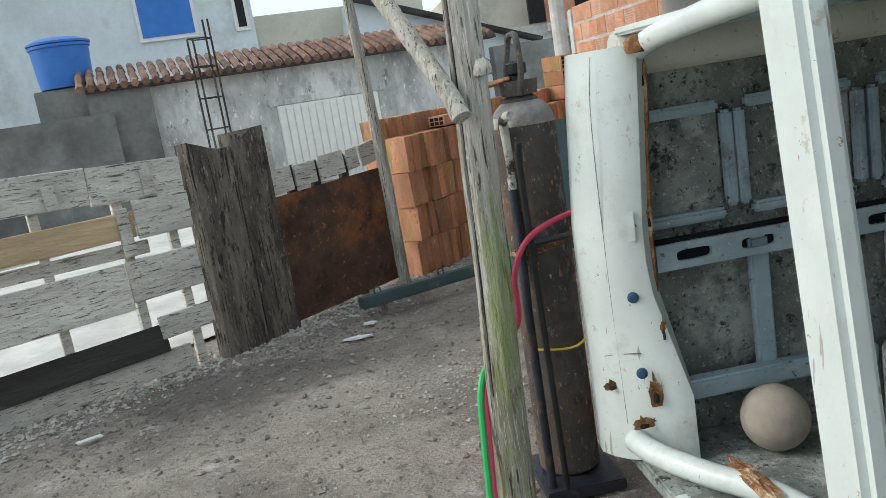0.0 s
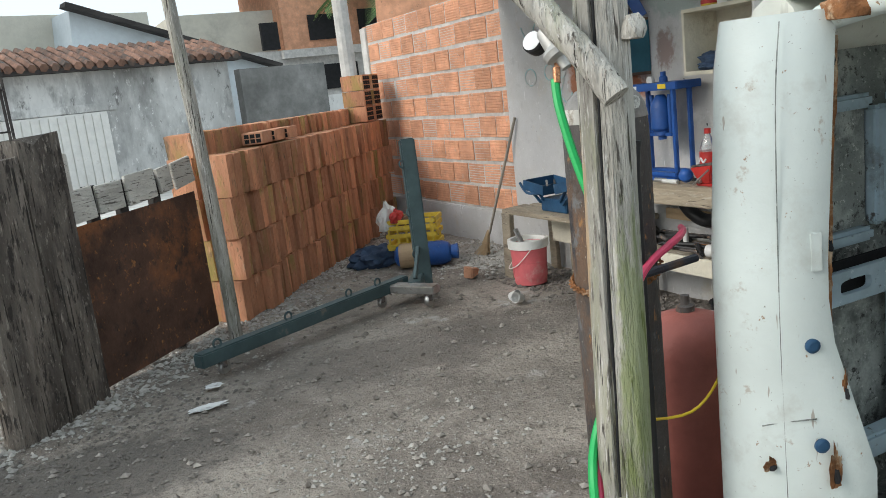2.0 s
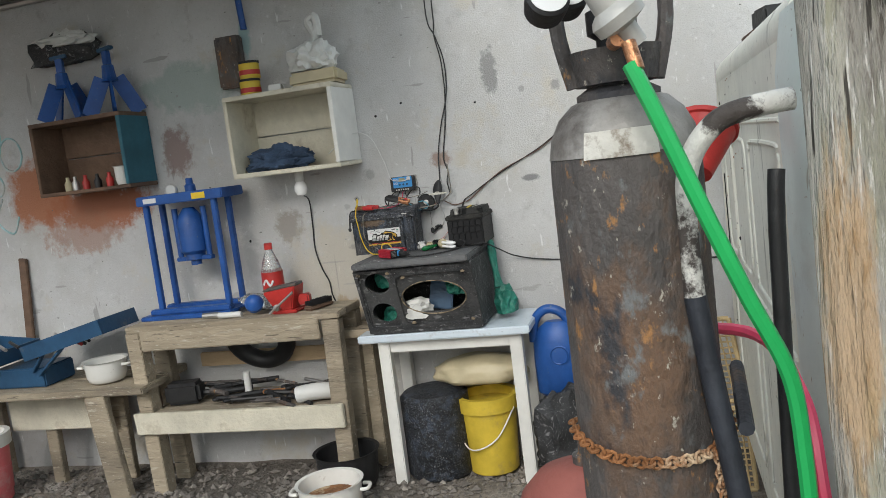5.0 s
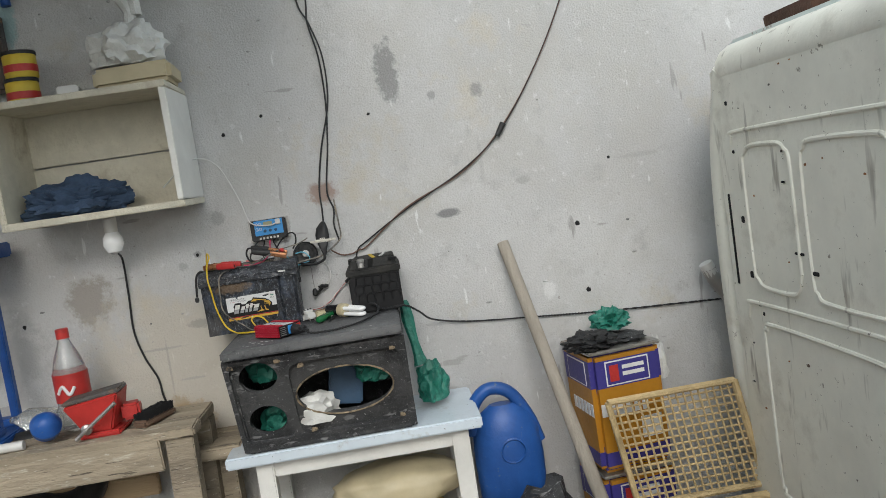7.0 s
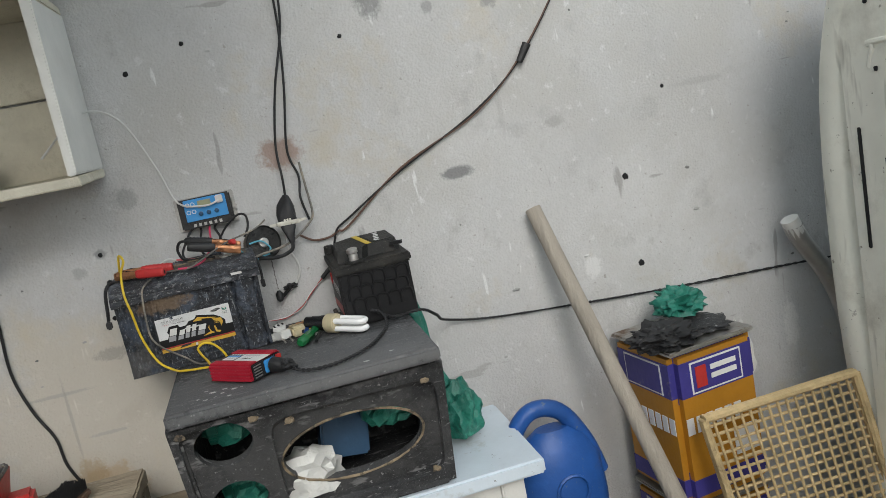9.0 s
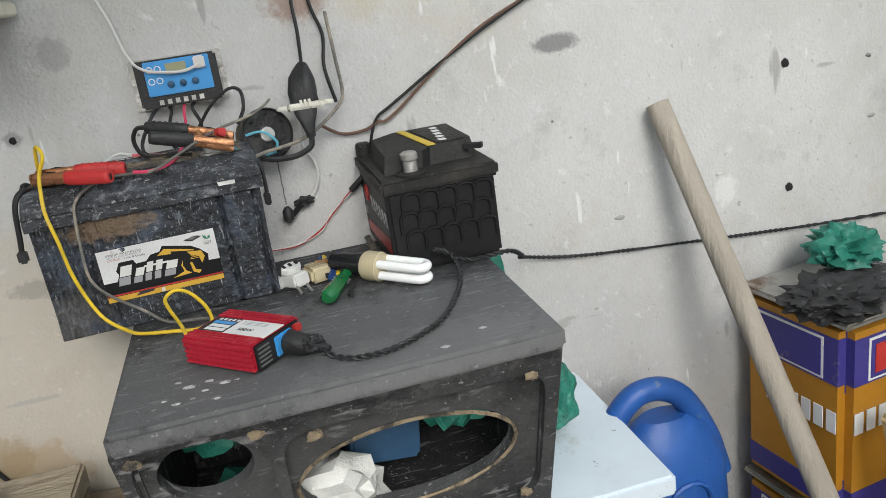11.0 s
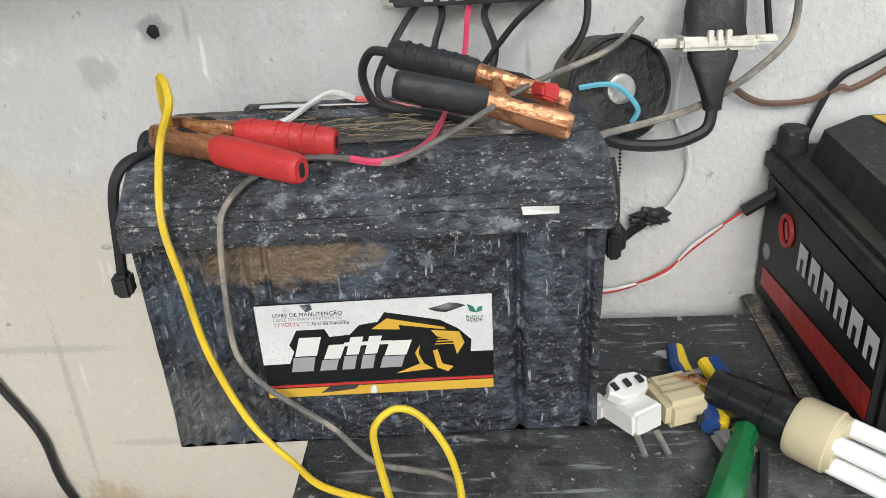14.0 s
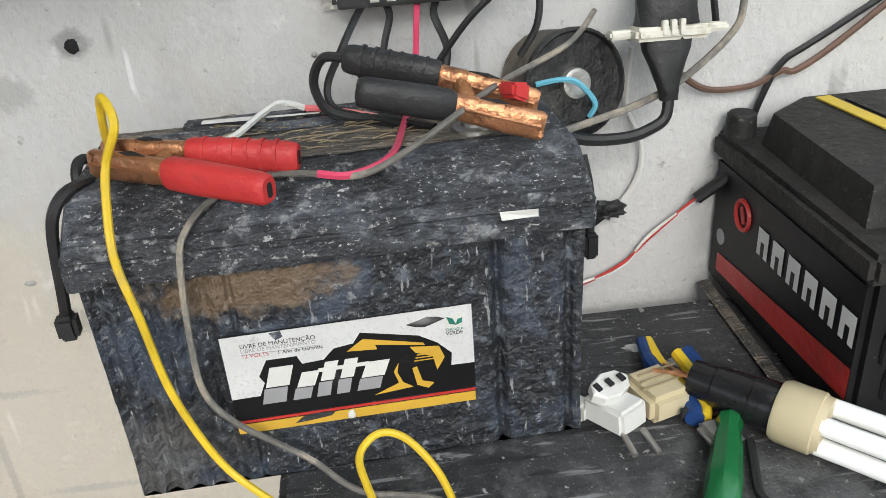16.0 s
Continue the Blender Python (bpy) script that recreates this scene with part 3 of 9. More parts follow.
ROOFING = mat("corrugated_roofing", (0.30, 0.29, 0.27), 0.9, 0, 0.25, 3, 0.3, 40, (0.12, 0.115, 0.105), 2, 0.5, 0.7)
LEAF = mat("leaf", (0.065, 0.12, 0.03), 0.6, 0, 0.4, 3, 0.2, 20)
BARK = mat("bark", (0.16, 0.125, 0.10), 0.9, 0, 0.3, 6, 0.6, 30)
TANK_BLUE = mat("tank_blue", (0.03, 0.16, 0.50), 0.45, 0, 0.1, 3, 0.05, 30)
GREYBALL = mat("dusty_ball", (0.36, 0.315, 0.26), 0.8, 0, 0.15, 6, 0.2, 60, (0.24, 0.20, 0.165), 5, 0.5, 0.7)
RUBBLE_WHITE = mat("road_sand", (0.58, 0.56, 0.52), 0.95, 0, 0.2, 2, 0.4, 40)
PVC = mat("white_pvc", (0.60, 0.595, 0.57), 0.4, 0, 0.06, 9, 0.05, 60)
IVORY = mat("aged_ivory_plastic", (0.50, 0.43, 0.28), 0.45, 0, 0.1, 9, 0.05, 60)
GLASS_TUBE = mat("white_tube_glass", (0.85, 0.85, 0.84), 0.2, 0, 0.02, 9, 0.0, 60)
GREEN_P = mat("green_handle", (0.01, 0.13, 0.04), 0.25, 0, 0.1, 9, 0.0, 60, spec=0.6)
ENAMEL = mat("white_enamel", (0.75, 0.74, 0.70), 0.25, 0, 0.05, 8, 0.05, 60, (0.30, 0.22, 0.16), 9, 0.64, 0.74, spec=0.6)

TABLE_WHITE = mat("pale_blue_laminate", (0.60, 0.67, 0.73), 0.25, 0, 0.06, 6, 0.05, 60, (0.42, 0.43, 0.42), 8, 0.60, 0.72, specks=(((0.12, 0.11, 0.10), 90, 0.67, 0.71),))
RAW_EDGE = mat("raw_chipboard_edge", (0.30, 0.235, 0.155), 0.9, 0, 0.4, 40, 0.5, 120, (0.05, 0.045, 0.04), 30, 0.50, 0.60)
LIGHT_BLUE = mat("light_blue_wire", (0.13, 0.42, 0.55), 0.5, 0, 0.1, 30, 0.05, 60)
BROWN_WIRE = mat("brown_wire", (0.13, 0.075, 0.055), 0.6, 0, 0.2, 30, 0.1, 60)
DUSTY_BLACK = mat("dull_black_plastic", (0.022, 0.022, 0.022), 0.55, 0, 0.4, 30, 0.4, 90, (0.075, 0.072, 0.066), 30, 0.52, 0.68)
NAVY_GRIP = mat("blue_rubber", (0.012, 0.045, 0.16), 0.5, 0, 0.2, 30, 0.15, 90)
BLACK_GLOSS = mat("black_bakelite", (0.012, 0.012, 0.013), 0.25, 0, 0.2, 30, 0.05, 90, (0.06, 0.06, 0.06), 40, 0.58, 0.72)
BROWN_RUB_TONE = mat("grimy_groove", (0.30, 0.24, 0.15), 0.8, 0, 0.2, 30, 0.1, 90)

# ---- the setting ----
def ground_height(x, y):
    near = max(0.0, 1 - max(abs(x - 2) - 6, abs(y - 5) - 8, 0) / 4)
    return near * (0.022 * noise.noise(Vector((x * 0.9, y * 0.9, 0))) + 0.010 * noise.noise(Vector((x * 4, y * 4, 3)))) - 0.012


def axis(lo, hi, step, far):
    a = [lo + step * i for i in range(int((hi - lo) / step) + 1)]
    out, d = list(a), step
    while out[-1] < far:
        d *= 1.35
        out.append(out[-1] + d)
    d = step
    while out[0] > -far:
        d *= 1.35
        out.insert(0, out[0] - d)
    return out


bm = B()
gx, gy = axis(-2.5, 5.0, 0.07, 600), axis(0.0, 12.5, 0.07, 600)
rows_ = [[bm.verts.new((x, y, ground_height(x, y))) for x in gx] for y in gy]
for r0, r1 in zip(rows_, rows_[1:]):
    for i in range(len(gx) - 1):
        bm.faces.new((r0[i], r0[i + 1], r1[i + 1], r1[i]))
structure("ground", bm, EARTH, "bare brown earth yard with grit and oil stains, darker along the benches", "ground", True)

# pale road beyond the fence
bm = B()
d_f = Vector((0.72, 0.69, 0)).normalized()
n_f = Vector((-d_f.y, d_f.x, 0))
c_f = Vector((0.2, 6.9, 0))
for s0, s1 in ((0.55, 9.0),):
    vs = [bm.verts.new(c_f + d_f * a + n_f * b + Vector((0, 0, 0.012))) for a, b in ((-30, s0), (30, s0), (30, s1), (-30, s1))]
    bm.faces.new(vs)
structure("road", bm, RUBBLE_WHITE, "pale sandy dirt road beyond the fence", "road")

# workshop wall, plastered
structure("wall_workshop", span(B(), (4.6, 2.28, -0.1), (4.78, 8.2, 3.6)), PLASTER, "grey plastered workshop wall with cracks and nail holes", "wall")
# wall behind the van and behind the walk's start
structure("wall_behind", span(B(), (-4.5, -5.2, -0.1), (8.0, -5.0, 3.0)), PLASTER, "plain rendered wall closing the yard", "wall")

# corrugated roof over the work corner
bm = B()
nx, prof = 150, []
for i in range(nx + 1):
    x = 2.40 + (4.6 - 2.40) * i / nx
    prof.append((x, 0.022 * math.sin(i / nx * 2 * math.pi * 24)))
for side in (0, 0.02):
    row = []
    for y in (4.4, 8.25):
        row.append([bm.verts.new((x, y, 2.90 - 0.012 * (y - 4.3) + z + side)) for x, z in prof])
    for i in range(nx):
        bm.faces.new((row[0][i], row[0][i + 1], row[1][i + 1], row[1][i]))
roof = structure("roof", bm, ROOFING, "grey corrugated cement roof sheet over the work corner", "roof", True)
part("edge_pipe", tube(B(), [(2.40, 8.2, 2.82), (4.6, 8.2, 2.80)], 0.03, 10), STEEL, roof)
part("wall_batten", tube(B(), [(4.56, 4.4, 2.87), (4.56, 8.2, 2.82)], 0.022, 8), CYL_TOP, roof)

# brick yard wall core and plinth
brick_wall = structure("wall_brick", span(B(), (4.823, 8.2, 0.36), (4.97, 12.0, 2.70)), MORTAR, "unrendered wall of hollow orange bricks", "wall")
part("plinth", span(B(), (4.78, 8.2, -0.1), (5.0, 12.2, 0.37), 0.01), PLASTER, brick_wall, "pale rendered base course")
part("end_post", span(B(), (4.80, 12.0, -0.1), (5.0, 12.2, 2.68), 0.01), MORTAR, brick_wall, "grey concrete end post")
part("return_end", span(B(), (4.78, 8.14, -0.1), (4.83, 8.3, 2.9)), PLASTER, brick_wall)

# ---- neighbours beyond the road ----
bd = Vector((1, 0.25, 0)).normalized()


def bpt(x, z, off=0.0):
    """A place on the neighbour's front: x across, off behind it."""
    return Vector((x, 23.3 + (x - 5.57) * 0.25, z)) + Vector((-0.243, 0.970, 0)) * off


def front(x0, x1, z0, z1, off, depth):
    bm = B()
    a, b = bpt(x0, 0, off), bpt(x1, 0, off)
    q = Vector((-0.243, 0.970, 0)) * depth
    lo = [bm.verts.new((p.x, p.y, z0)) for p in (a, b, b + q, a + q)]
    hi = [bm.verts.new((p.x, p.y, z1)) for p in (a, b, b + q, a + q)]
    bm.faces.new(lo)
    bm.faces.new(hi)
    for i in range(4):
        bm.faces.new((lo[i], lo[(i + 1) % 4], hi[(i + 1) % 4], hi[i]))
    return bm


house = thing("low_house", bpt(1.2, 0), "low grey block house with tiled eave and white garage door", "house")
part("wall", front(-4.0, 5.6, -0.1, 3.05, 0, 6), CEMENT, house)
gd = part("garage_door", front(-0.3, 2.35, -0.1, 2.1, -0.06, 0.05), WHITE, house, "white boarded garage door")
for i in range(14):
    part("board", front(-0.28 + i * 0.19, -0.12 + i * 0.19, -0.1, 2.06, -0.09, 0.03), WHITE, gd)
part("lintel", front(-0.5, 2.6, 2.12, 2.3, -0.05, 0.06), CEMENT, house)
part("fascia", front(-4.6, 5.8, 3.05, 3.13, -0.45, 0.5), WOOD_CHAR, house)
slope = part("roof", front(-4.6, 5.8, 3.13, 3.2, -0.4, 0.3), TILE, house, "brown clay tile roof")
for r_ in range(4):
    for i in range(44):
        a = bpt(-4.7 + i * 0.24 + (r_ % 2) * 0.02, 3.16 + r_ * 0.13, -0.5 + r_ * 0.42)
        b = bpt(-4.7 + i * 0.24, 3.32 + r_ * 0.13, -0.5 + (r_ + 1) * 0.45)
        part("roof_tile", tube(B(), [a, b], [0.10, 0.085], 6), TILE, slope)
annex = thing("annex_wall", bpt(-6, 0), "stained cement block wall with a stepped top", "wall")
part("low_part", front(-9.0, -4.1, -0.1, 2.55, -0.6, 0.4), DARK_CEMENT, annex)
part("high_part", front(-4.6, -3.2, -0.1, 3.05, -0.3, 0.3), DARK_CEMENT, annex)
gwall = thing("grey_side_wall", bpt(7.0, 0), "dark mossy rendered boundary wall", "wall")
part("wall", front(5.65, 8.2, -0.1, 2.8, -0.5, 0.3), DARK_CEMENT, gwall)
part("block_wall", front(8.2, 12.0, -0.1, 1.9, -0.4, 0.3), CEMENT, gwall)
tall = thing("pale_blue_house", bpt(-2, 0, 6), "pale blue two-storey house with stained render", "house")
part("wall", front(-12, 0.6, -0.1, 8.0, 6.2, 6), PALE_PAINT, tall)
part("cream_wall", front(0.6, 6.5, -0.1, 5.2, 6.6, 6), CREAM, tall, "cream stained side wall")
for x0, x1 in ((-2.9, -1.15), (0.0, 0.45)):
    w = part("window", front(x0, x1, 4.75, 6.4, 6.1, 0.12), WHITE, tall)
    part("pane", front(x0 + 0.1, x1 - 0.1, 4.87, 6.28, 6.07, 0.05), TANK_BLUE if x1 < -0.5 else DARK, w, "blue shutter" if x1 < -0.5 else "")
wh = thing("white_gable_house", bpt(6, 0, 5), "white house with a low gabled tile roof", "house")
bm = B()
ga = [bpt(x, z, 5.0) for x, z in ((3.2, -0.1), (9.6, -0.1), (9.6, 3.1), (3.6, 5.1))]
gb = [p + Vector((-0.243, 0.970, 0)) * 5 for p in ga]
va, vb = [bm.verts.new(p) for p in ga], [bm.verts.new(p) for p in gb]
bm.faces.new(va)
bm.faces.new(vb[::-1])
for i in range(4):
    bm.faces.new((va[i], va[(i + 1) % 4], vb[(i + 1) % 4], vb[i]))
part("wall", bm, PALE_PAINT, wh)
bm = B()
plank(bm, bpt(9.9, 3.08, 4.8), bpt(3.4, 5.22, 4.8), 0.14, 0.5)
part("roof_edge", bm, WOOD_CHAR, wh)
far = thing("unfinished_house", (10.5, 34.5, 0), "unfinished two-storey house of bare brick with open windows", "house")
bm = B()
fw = lambda x0, x1, z0, z1, y0=34.0, y1=40.0: span(B(), (x0, y0, z0), (x1, y1, z1))
part("wall", fw(5.0, 16.0, -0.1, 3.9), MORTAR, far)
part("upper_wall", fw(10.6, 16.0, 3.9, 7.2), BRICK, far)
part("side_wall", fw(6.5, 10.6, 3.9, 5.6, 35.0), CREAM, far)
part("roof", fw(6.0, 16.6, 7.2, 7.4, 33.6), ROOFING, far)
part("slab", fw(10.4, 16.3, 3.55, 3.85, 33.6), MORTAR, far)
for x0, x1, z0, z1 in ((11.7, 13.0, 4.2, 5.2), (9.7, 10.4, 3.95, 5.0), (13.9, 14.9, 4.2, 5.3), (11.5, 13.6, 2.2, 3.2)):
    part("window", fw(x0, x1, z0, z1, 33.9, 34.1), DARK, far)
util = thing("utility_pole", (4.85, 13.0, 0), "grey concrete utility pole behind the brick wall", "pole")
part("shaft", tube(B(), [(4.9, 13.0, 0), (4.86, 13.0, 6)], [0.13, 0.10], 12), MORTAR, util)
back = thing("back_brick_wall", (6.3, 12.9, 0), "higher unrendered brick wall behind the yard", "wall")
part("wall", plank(B(), (5.6, 13.5, 1.6), (8.0, 12.0, 1.45), 3.3, 0.14), BRICK, back)
tank = thing("water_tank", (-6.3, 22.0, 3), "blue plastic water tank on a masonry stand", "tank")
t0 = bpt(-5.0, 0, 1.5)
part("stand", span(B(), (t0.x - 0.7, t0.y - 0.5, -0.1), (t0.x + 0.7, t0.y + 0.5, 3.35), 0.02), DARK_CEMENT, tank)
part("body", lathe(B(), [(0.62, 3.38), (0.66, 3.7), (0.70, 4.35), (0.74, 4.36), (0.74, 4.43), (0.70, 4.45)], (t0.x, t0.y, 0)), TANK_BLUE, tank, "", True)
part("lid", lathe(B(), [(0.76, 4.45), (0.76, 4.50), (0.5, 4.60), (0.05, 4.66)], (t0.x, t0.y, 0)), TANK_BLUE, tank, "", True)


def crown(bm, c, r, n, leaf):
    for _ in range(n):
        d = Vector([random.gauss(0, 1) for _ in range(3)]).normalized()
        p = Vector(c) + Vector((d.x * r[0], d.y * r[1], d.z * r[2])) * (random.random() ** 0.4) * (0.75 + 0.5 * noise.noise(d * 2.2))
        a = Vector([random.gauss(0, 1) for _ in range(3)]).normalized() * leaf
        b = a.orthogonal().normalized() * leaf * 0.45
        bm.faces.new([bm.verts.new(q) for q in (p - a, p + b, p + a, p - b)])
    return bm


for c, r, n in (((21.8, 40, 6.6), (2.2, 1.8, 1.5), 1500), ((24.0, 41, 6.2), (1.8, 1.6, 1.6), 1100), ((15, 46, 7.5), (3, 2, 1.6), 900)):
    tr = thing("tree", (c[0], c[1], 0), "leafy green tree beyond the houses", "tree", "trees in the distance")
    part("trunk", tube(B(), smoothed([(c[0], c[1], 0), (c[0] + 0.2, c[1], c[2] * 0.5), (c[0], c[1], c[2])]), 0.22, 8), BARK, tr)
    part("crown", crown(B(), c, r, n, 0.22), LEAF, tr)
palm = thing("palm_tree", (14.6, 33.0, 0), "palm tree with drooping feathered fronds", "tree")
part("trunk", tube(B(), smoothed([(14.6, 32.8, 0), (14.8, 32.8, 3), (14.5, 32.8, 6.0)]), 0.2, 8), BARK, palm)
for k in range(15):
    a = k * 2.4
    el = random.uniform(0.1, 0.9)
    pts = smoothed([Vector((14.5, 32.8, 6.0)) + Vector((math.cos(a) * q * 2.6, math.sin(a) * q * 2.6, el * q * 1.9 - q * q * 1.9)) for q in (0, 0.35, 0.7, 1.0)], 8)
    bm = tube(B(), pts, 0.03, 4)
    for i, p in enumerate(pts[2:]):
        d = (pts[min(i + 3, len(pts) - 1)] - pts[i + 1]).normalized()
        sd = d.cross(Vector((0, 0, 1))).normalized()
        for sgn in (-1, 1):
            for o in (0, 0.06):
                q = p + d * o
                e = q + sd * sgn * 0.55 + d * 0.25 - Vector((0, 0, 0.30))
                bm.faces.new([bm.verts.new(v) for v in (q - d * 0.03, q + d * 0.03, e)])
    part("frond", bm, LEAF, palm)

# ---- fence, timber, rusty sheet ----
fence = thing("board_fence", (-1.0, 5.9, 0), "fence of weathered grey boards on short posts", "fence")
F0, FD = Vector((-0.10, 6.42, 0)), Vector((-0.86, -0.51, 0)).normalized()


def fpt(a, z, off=0.0):
    return F0 + FD * a + Vector((0, 0, z)) + Vector((FD.y, -FD.x, 0)) * off


for a0, a1, z0, z1, w, m_, off in (
        (0.0, 0.68, 1.50, 1.53, 0.28, WOOD_FENCE, 0), (0.69, 1.75, 1.545, 1.59, 0.27, WOOD_FENCE, 0), (1.77, 3.6, 1.60, 1.66, 0.24, WOOD_FENCE, 0.01),
        (0.0, 0.42, 1.24, 1.235, 0.29, WOOD_FENCE, -0.03), (0.42, 2.2, 1.21, 1.20, 0.20, WOOD_NEW, 0), (2.2, 3.6, 1.20, 1.20, 0.2, WOOD_FENCE, 0),
        (0.35, 3.6, 1.02, 1.03, 0.10, WOOD_FENCE, 0.03),
        (0.0, 0.55, 0.80, 0.79, 0.32, WOOD_FENCE, 0), (0.56, 1.9, 0.76, 0.745, 0.36, WOOD_FENCE, 0.008), (1.92, 3.6, 0.745, 0.73, 0.33, WOOD_FENCE, 0),
        (0.0, 0.42, 0.42, 0.39, 0.18, WOOD_FENCE, -0.03), (0.38, 3.6, 0.31, 0.22, 0.22, WOOD_CHAR, -0.02), (0.2, 3.6, 0.12, 0.05, 0.18, WOOD_FENCE, 0.02)):
    part("board", plank(B(), fpt(a0, z0, off), fpt(a1, z1, off), w, 0.03, wob=0.008), m_, fence)
for a, h in ((0.12, 1.6), (0.48, 1.5), (1.05, 1.62), (2.1, 1.5), (3.2, 1.5)):
    part("post", plank(B(), fpt(a, -0.05, 0.06), fpt(a + 0.03, h, 0.06), 0.07, 0.07, up=FD), WOOD_FENCE, fence)
for a, z0, z1 in ((0.27, 1.40, 1.63), (0.95, 1.42, 1.60), (0.50, 0.98, 1.34)):
    part("batten", plank(B(), fpt(a, z0, -0.035), fpt(a + 0.01, z1, -0.035), 0.085, 0.025, up=FD), WOOD_FENCE, fence)
tim = thing("timber_post", (0.2, 6.8, 0), "broad old dark timber planks standing upright, split and rotten", "post")
T0, T1 = Vector((-0.06, 6.44, 0)), Vector((0.46, 7.12, 0))
for k, (f0, f1, h) in enumerate(((0.0, 0.51, 1.64), (0.545, 1.0, 1.69))):
    bm = B()
    n_ = 7
    prev = None
    dT = T1 - T0
    nT = Vector((dT.y, -dT.x, 0)).normalized()
    for i in range(n_ + 1):
        z = h * i / n_
        e0 = f0 + 0.02 * noise.noise(Vector((i, k, 1)))
        e1 = f1 + 0.02 * noise.noise(Vector((i, k, 7)))
        ringv = [bm.verts.new(T0 + dT * e + nT * o + Vector((0, 0, z + (0.10 * random.random() if i == n_ else 0) - (0.05 if i == 0 else 0)))) for e, o in ((e0, 0.06), ((e0 * 2 + e1) / 3, 0.075), ((e0 + e1 * 2) / 3, 0.06), (e1, 0.07), (e1, -0.07), (e0, -0.07))]
        if prev:
            for q in range(6):
                bm.faces.new((prev[q], prev[(q + 1) % 6], ringv[(q + 1) % 6], ringv[q]))
        else:
            bm.faces.new(ringv)
        prev = ringv
    bm.faces.new(prev)
    part("plank", bm, BEAM_WOOD, tim)
rebar = thing("rebar_cage", (0.2, 6.95, 0), "bare rusty rebar column cage rising behind the timber", "rebar")
for dx, dy in ((0, 0), (0.14, 0.05), (0.02, 0.16), (0.16, 0.2)):
    part("bar", tube(B(), [(0.12 + dx, 6.75 + dy, 0), (0.10 + dx, 6.8 + dy, 2.52 + dx)], 0.009, 6), WOOD_CHAR, rebar)
for z in (1.8, 2.05, 2.3, 2.52):
    o = 0.09
    part("stirrup", tube(B(), [(0.02 + o, 6.77, z), (0.16 + o, 6.82, z), (0.18 + o, 6.97, z), (0.04 + o, 6.93, z), (0.02 + o, 6.77, z)], 0.006, 5), WOOD_CHAR, rebar)
sheet = thing("rusty_sheet_gate", (0.95, 7.6, 0), "dark rusty steel sheet closing the fence gap", "sheet")
S0, S1 = Vector((0.47, 7.16, 0)), Vector((1.48, 8.10, 0))
part("sheet", plank(B(), S0 + Vector((0, 0, 0.57)), S1 + Vector((0, 0, 0.60)), 1.14, 0.012, wob=0.01), RUST, sheet)
for f0, f1, z0, z1, w in ((0.0, 0.19, 1.26, 1.275, 0.22), (0.215, 0.40, 1.275, 1.285, 0.20), (0.43, 0.66, 1.295, 1.315, 0.22), (0.69, 0.80, 1.31, 1.33, 0.19), (0.82, 1.0, 1.325, 1.36, 0.21)):
    part("top_board", plank(B(), S0 + (S1 - S0) * f0 + Vector((0, 0, z0)), S0 + (S1 - S0) * f1 + Vector((0, 0, z1)), w, 0.03), WOOD_FENCE, sheet)
for f0 in (0.20, 0.415, 0.675):
    part("upright", plank(B(), S0 + (S1 - S0) * f0 + Vector((-0.03, 0.03, 0)), S0 + (S1 - S0) * f0 + Vector((-0.03, 0.03, 1.38)), 0.09, 0.05, up=S1 - S0), WOOD_CHAR, sheet)
part("stub", plank(B(), S0 + Vector((0.0, 0.03, 1.2)), S0 + Vector((0.0, 0.03, 1.62)), 0.16, 0.06, up=d_f), WOOD_FENCE, sheet)
pole = thing("thin_pole", (1.51, 7.63, 0), "thin bare wooden pole standing in the ground", "pole")
part("shaft", tube(B(), smoothed([(1.52, 7.63, -0.05), (1.5, 7.63, 1.2), (1.44, 7.63, 2.6), (1.40, 7.63, 3.6)]), [0.055] * 7 + [0.05] * 6 + [0.042] * 6, 10, wob=0.05), POST_WOOD, pole, "", True)

# ---- post with brace ----
post = thing("wooden_post", (1.62, 3.04, 0), "split weathered grey tree-trunk post with green moss", "post")
pts = smoothed([(1.60, 3.0, -0.05), (1.615, 3.02, 0.6), (1.64, 3.035, 1.2), (1.655, 3.04, 1.7), (1.67, 3.05, 2.3), (1.68, 3.06, 2.75)], 8)
bm = B()
seg, rings, SPLIT = 44, [], 26
for i, q in enumerate(pts):
    rad = 0.076 - 0.010 * i / len(pts)
    rg = []
    for k in range(seg):
        a = 2 * math.pi * k / seg
        split = (0.78 if 0.2 * len(pts) < i < 0.97 * len(pts) else 0.85) if k == SPLIT else 1.0
        w_ = 1 + 0.10 * noise.noise(Vector((math.cos(a) * 1.5, math.sin(a) * 1.5, i * 0.12))) + 0.05 * noise.noise(Vector((math.cos(a) * 6, math.sin(a) * 6, i * 0.05))) + 0.05 * noise.noise(Vector((math.cos(a) * 17, math.sin(a) * 17, i * 0.09)))
        rg.append(bm.verts.new(q + Vector((math.cos(a), math.sin(a), 0)) * rad * w_ * split))
    rings.append(rg)
for u, v in zip(rings, rings[1:]):
    for k in range(seg):
        bm.faces.new((u[k], u[(k + 1) % seg], v[(k + 1) % seg], v[k]))
bm.faces.new(rings[0])
bm.faces.new(rings[-1])
part("trunk", bm, POST_WOOD, post, "", True)
part("crack", tube(B(), [q + Vector((math.cos(radians(216 + 6 * noise.noise(Vector((i * 0.3, 0, 0))))), math.sin(radians(216 + 6 * noise.noise(Vector((i * 0.3, 0, 0))))), 0)) * (0.070 - 0.010 * i / len(pts)) for i, q in enumerate(pts)][8:], 0.0048, 6), DARK, post, "deep dark drying crack")
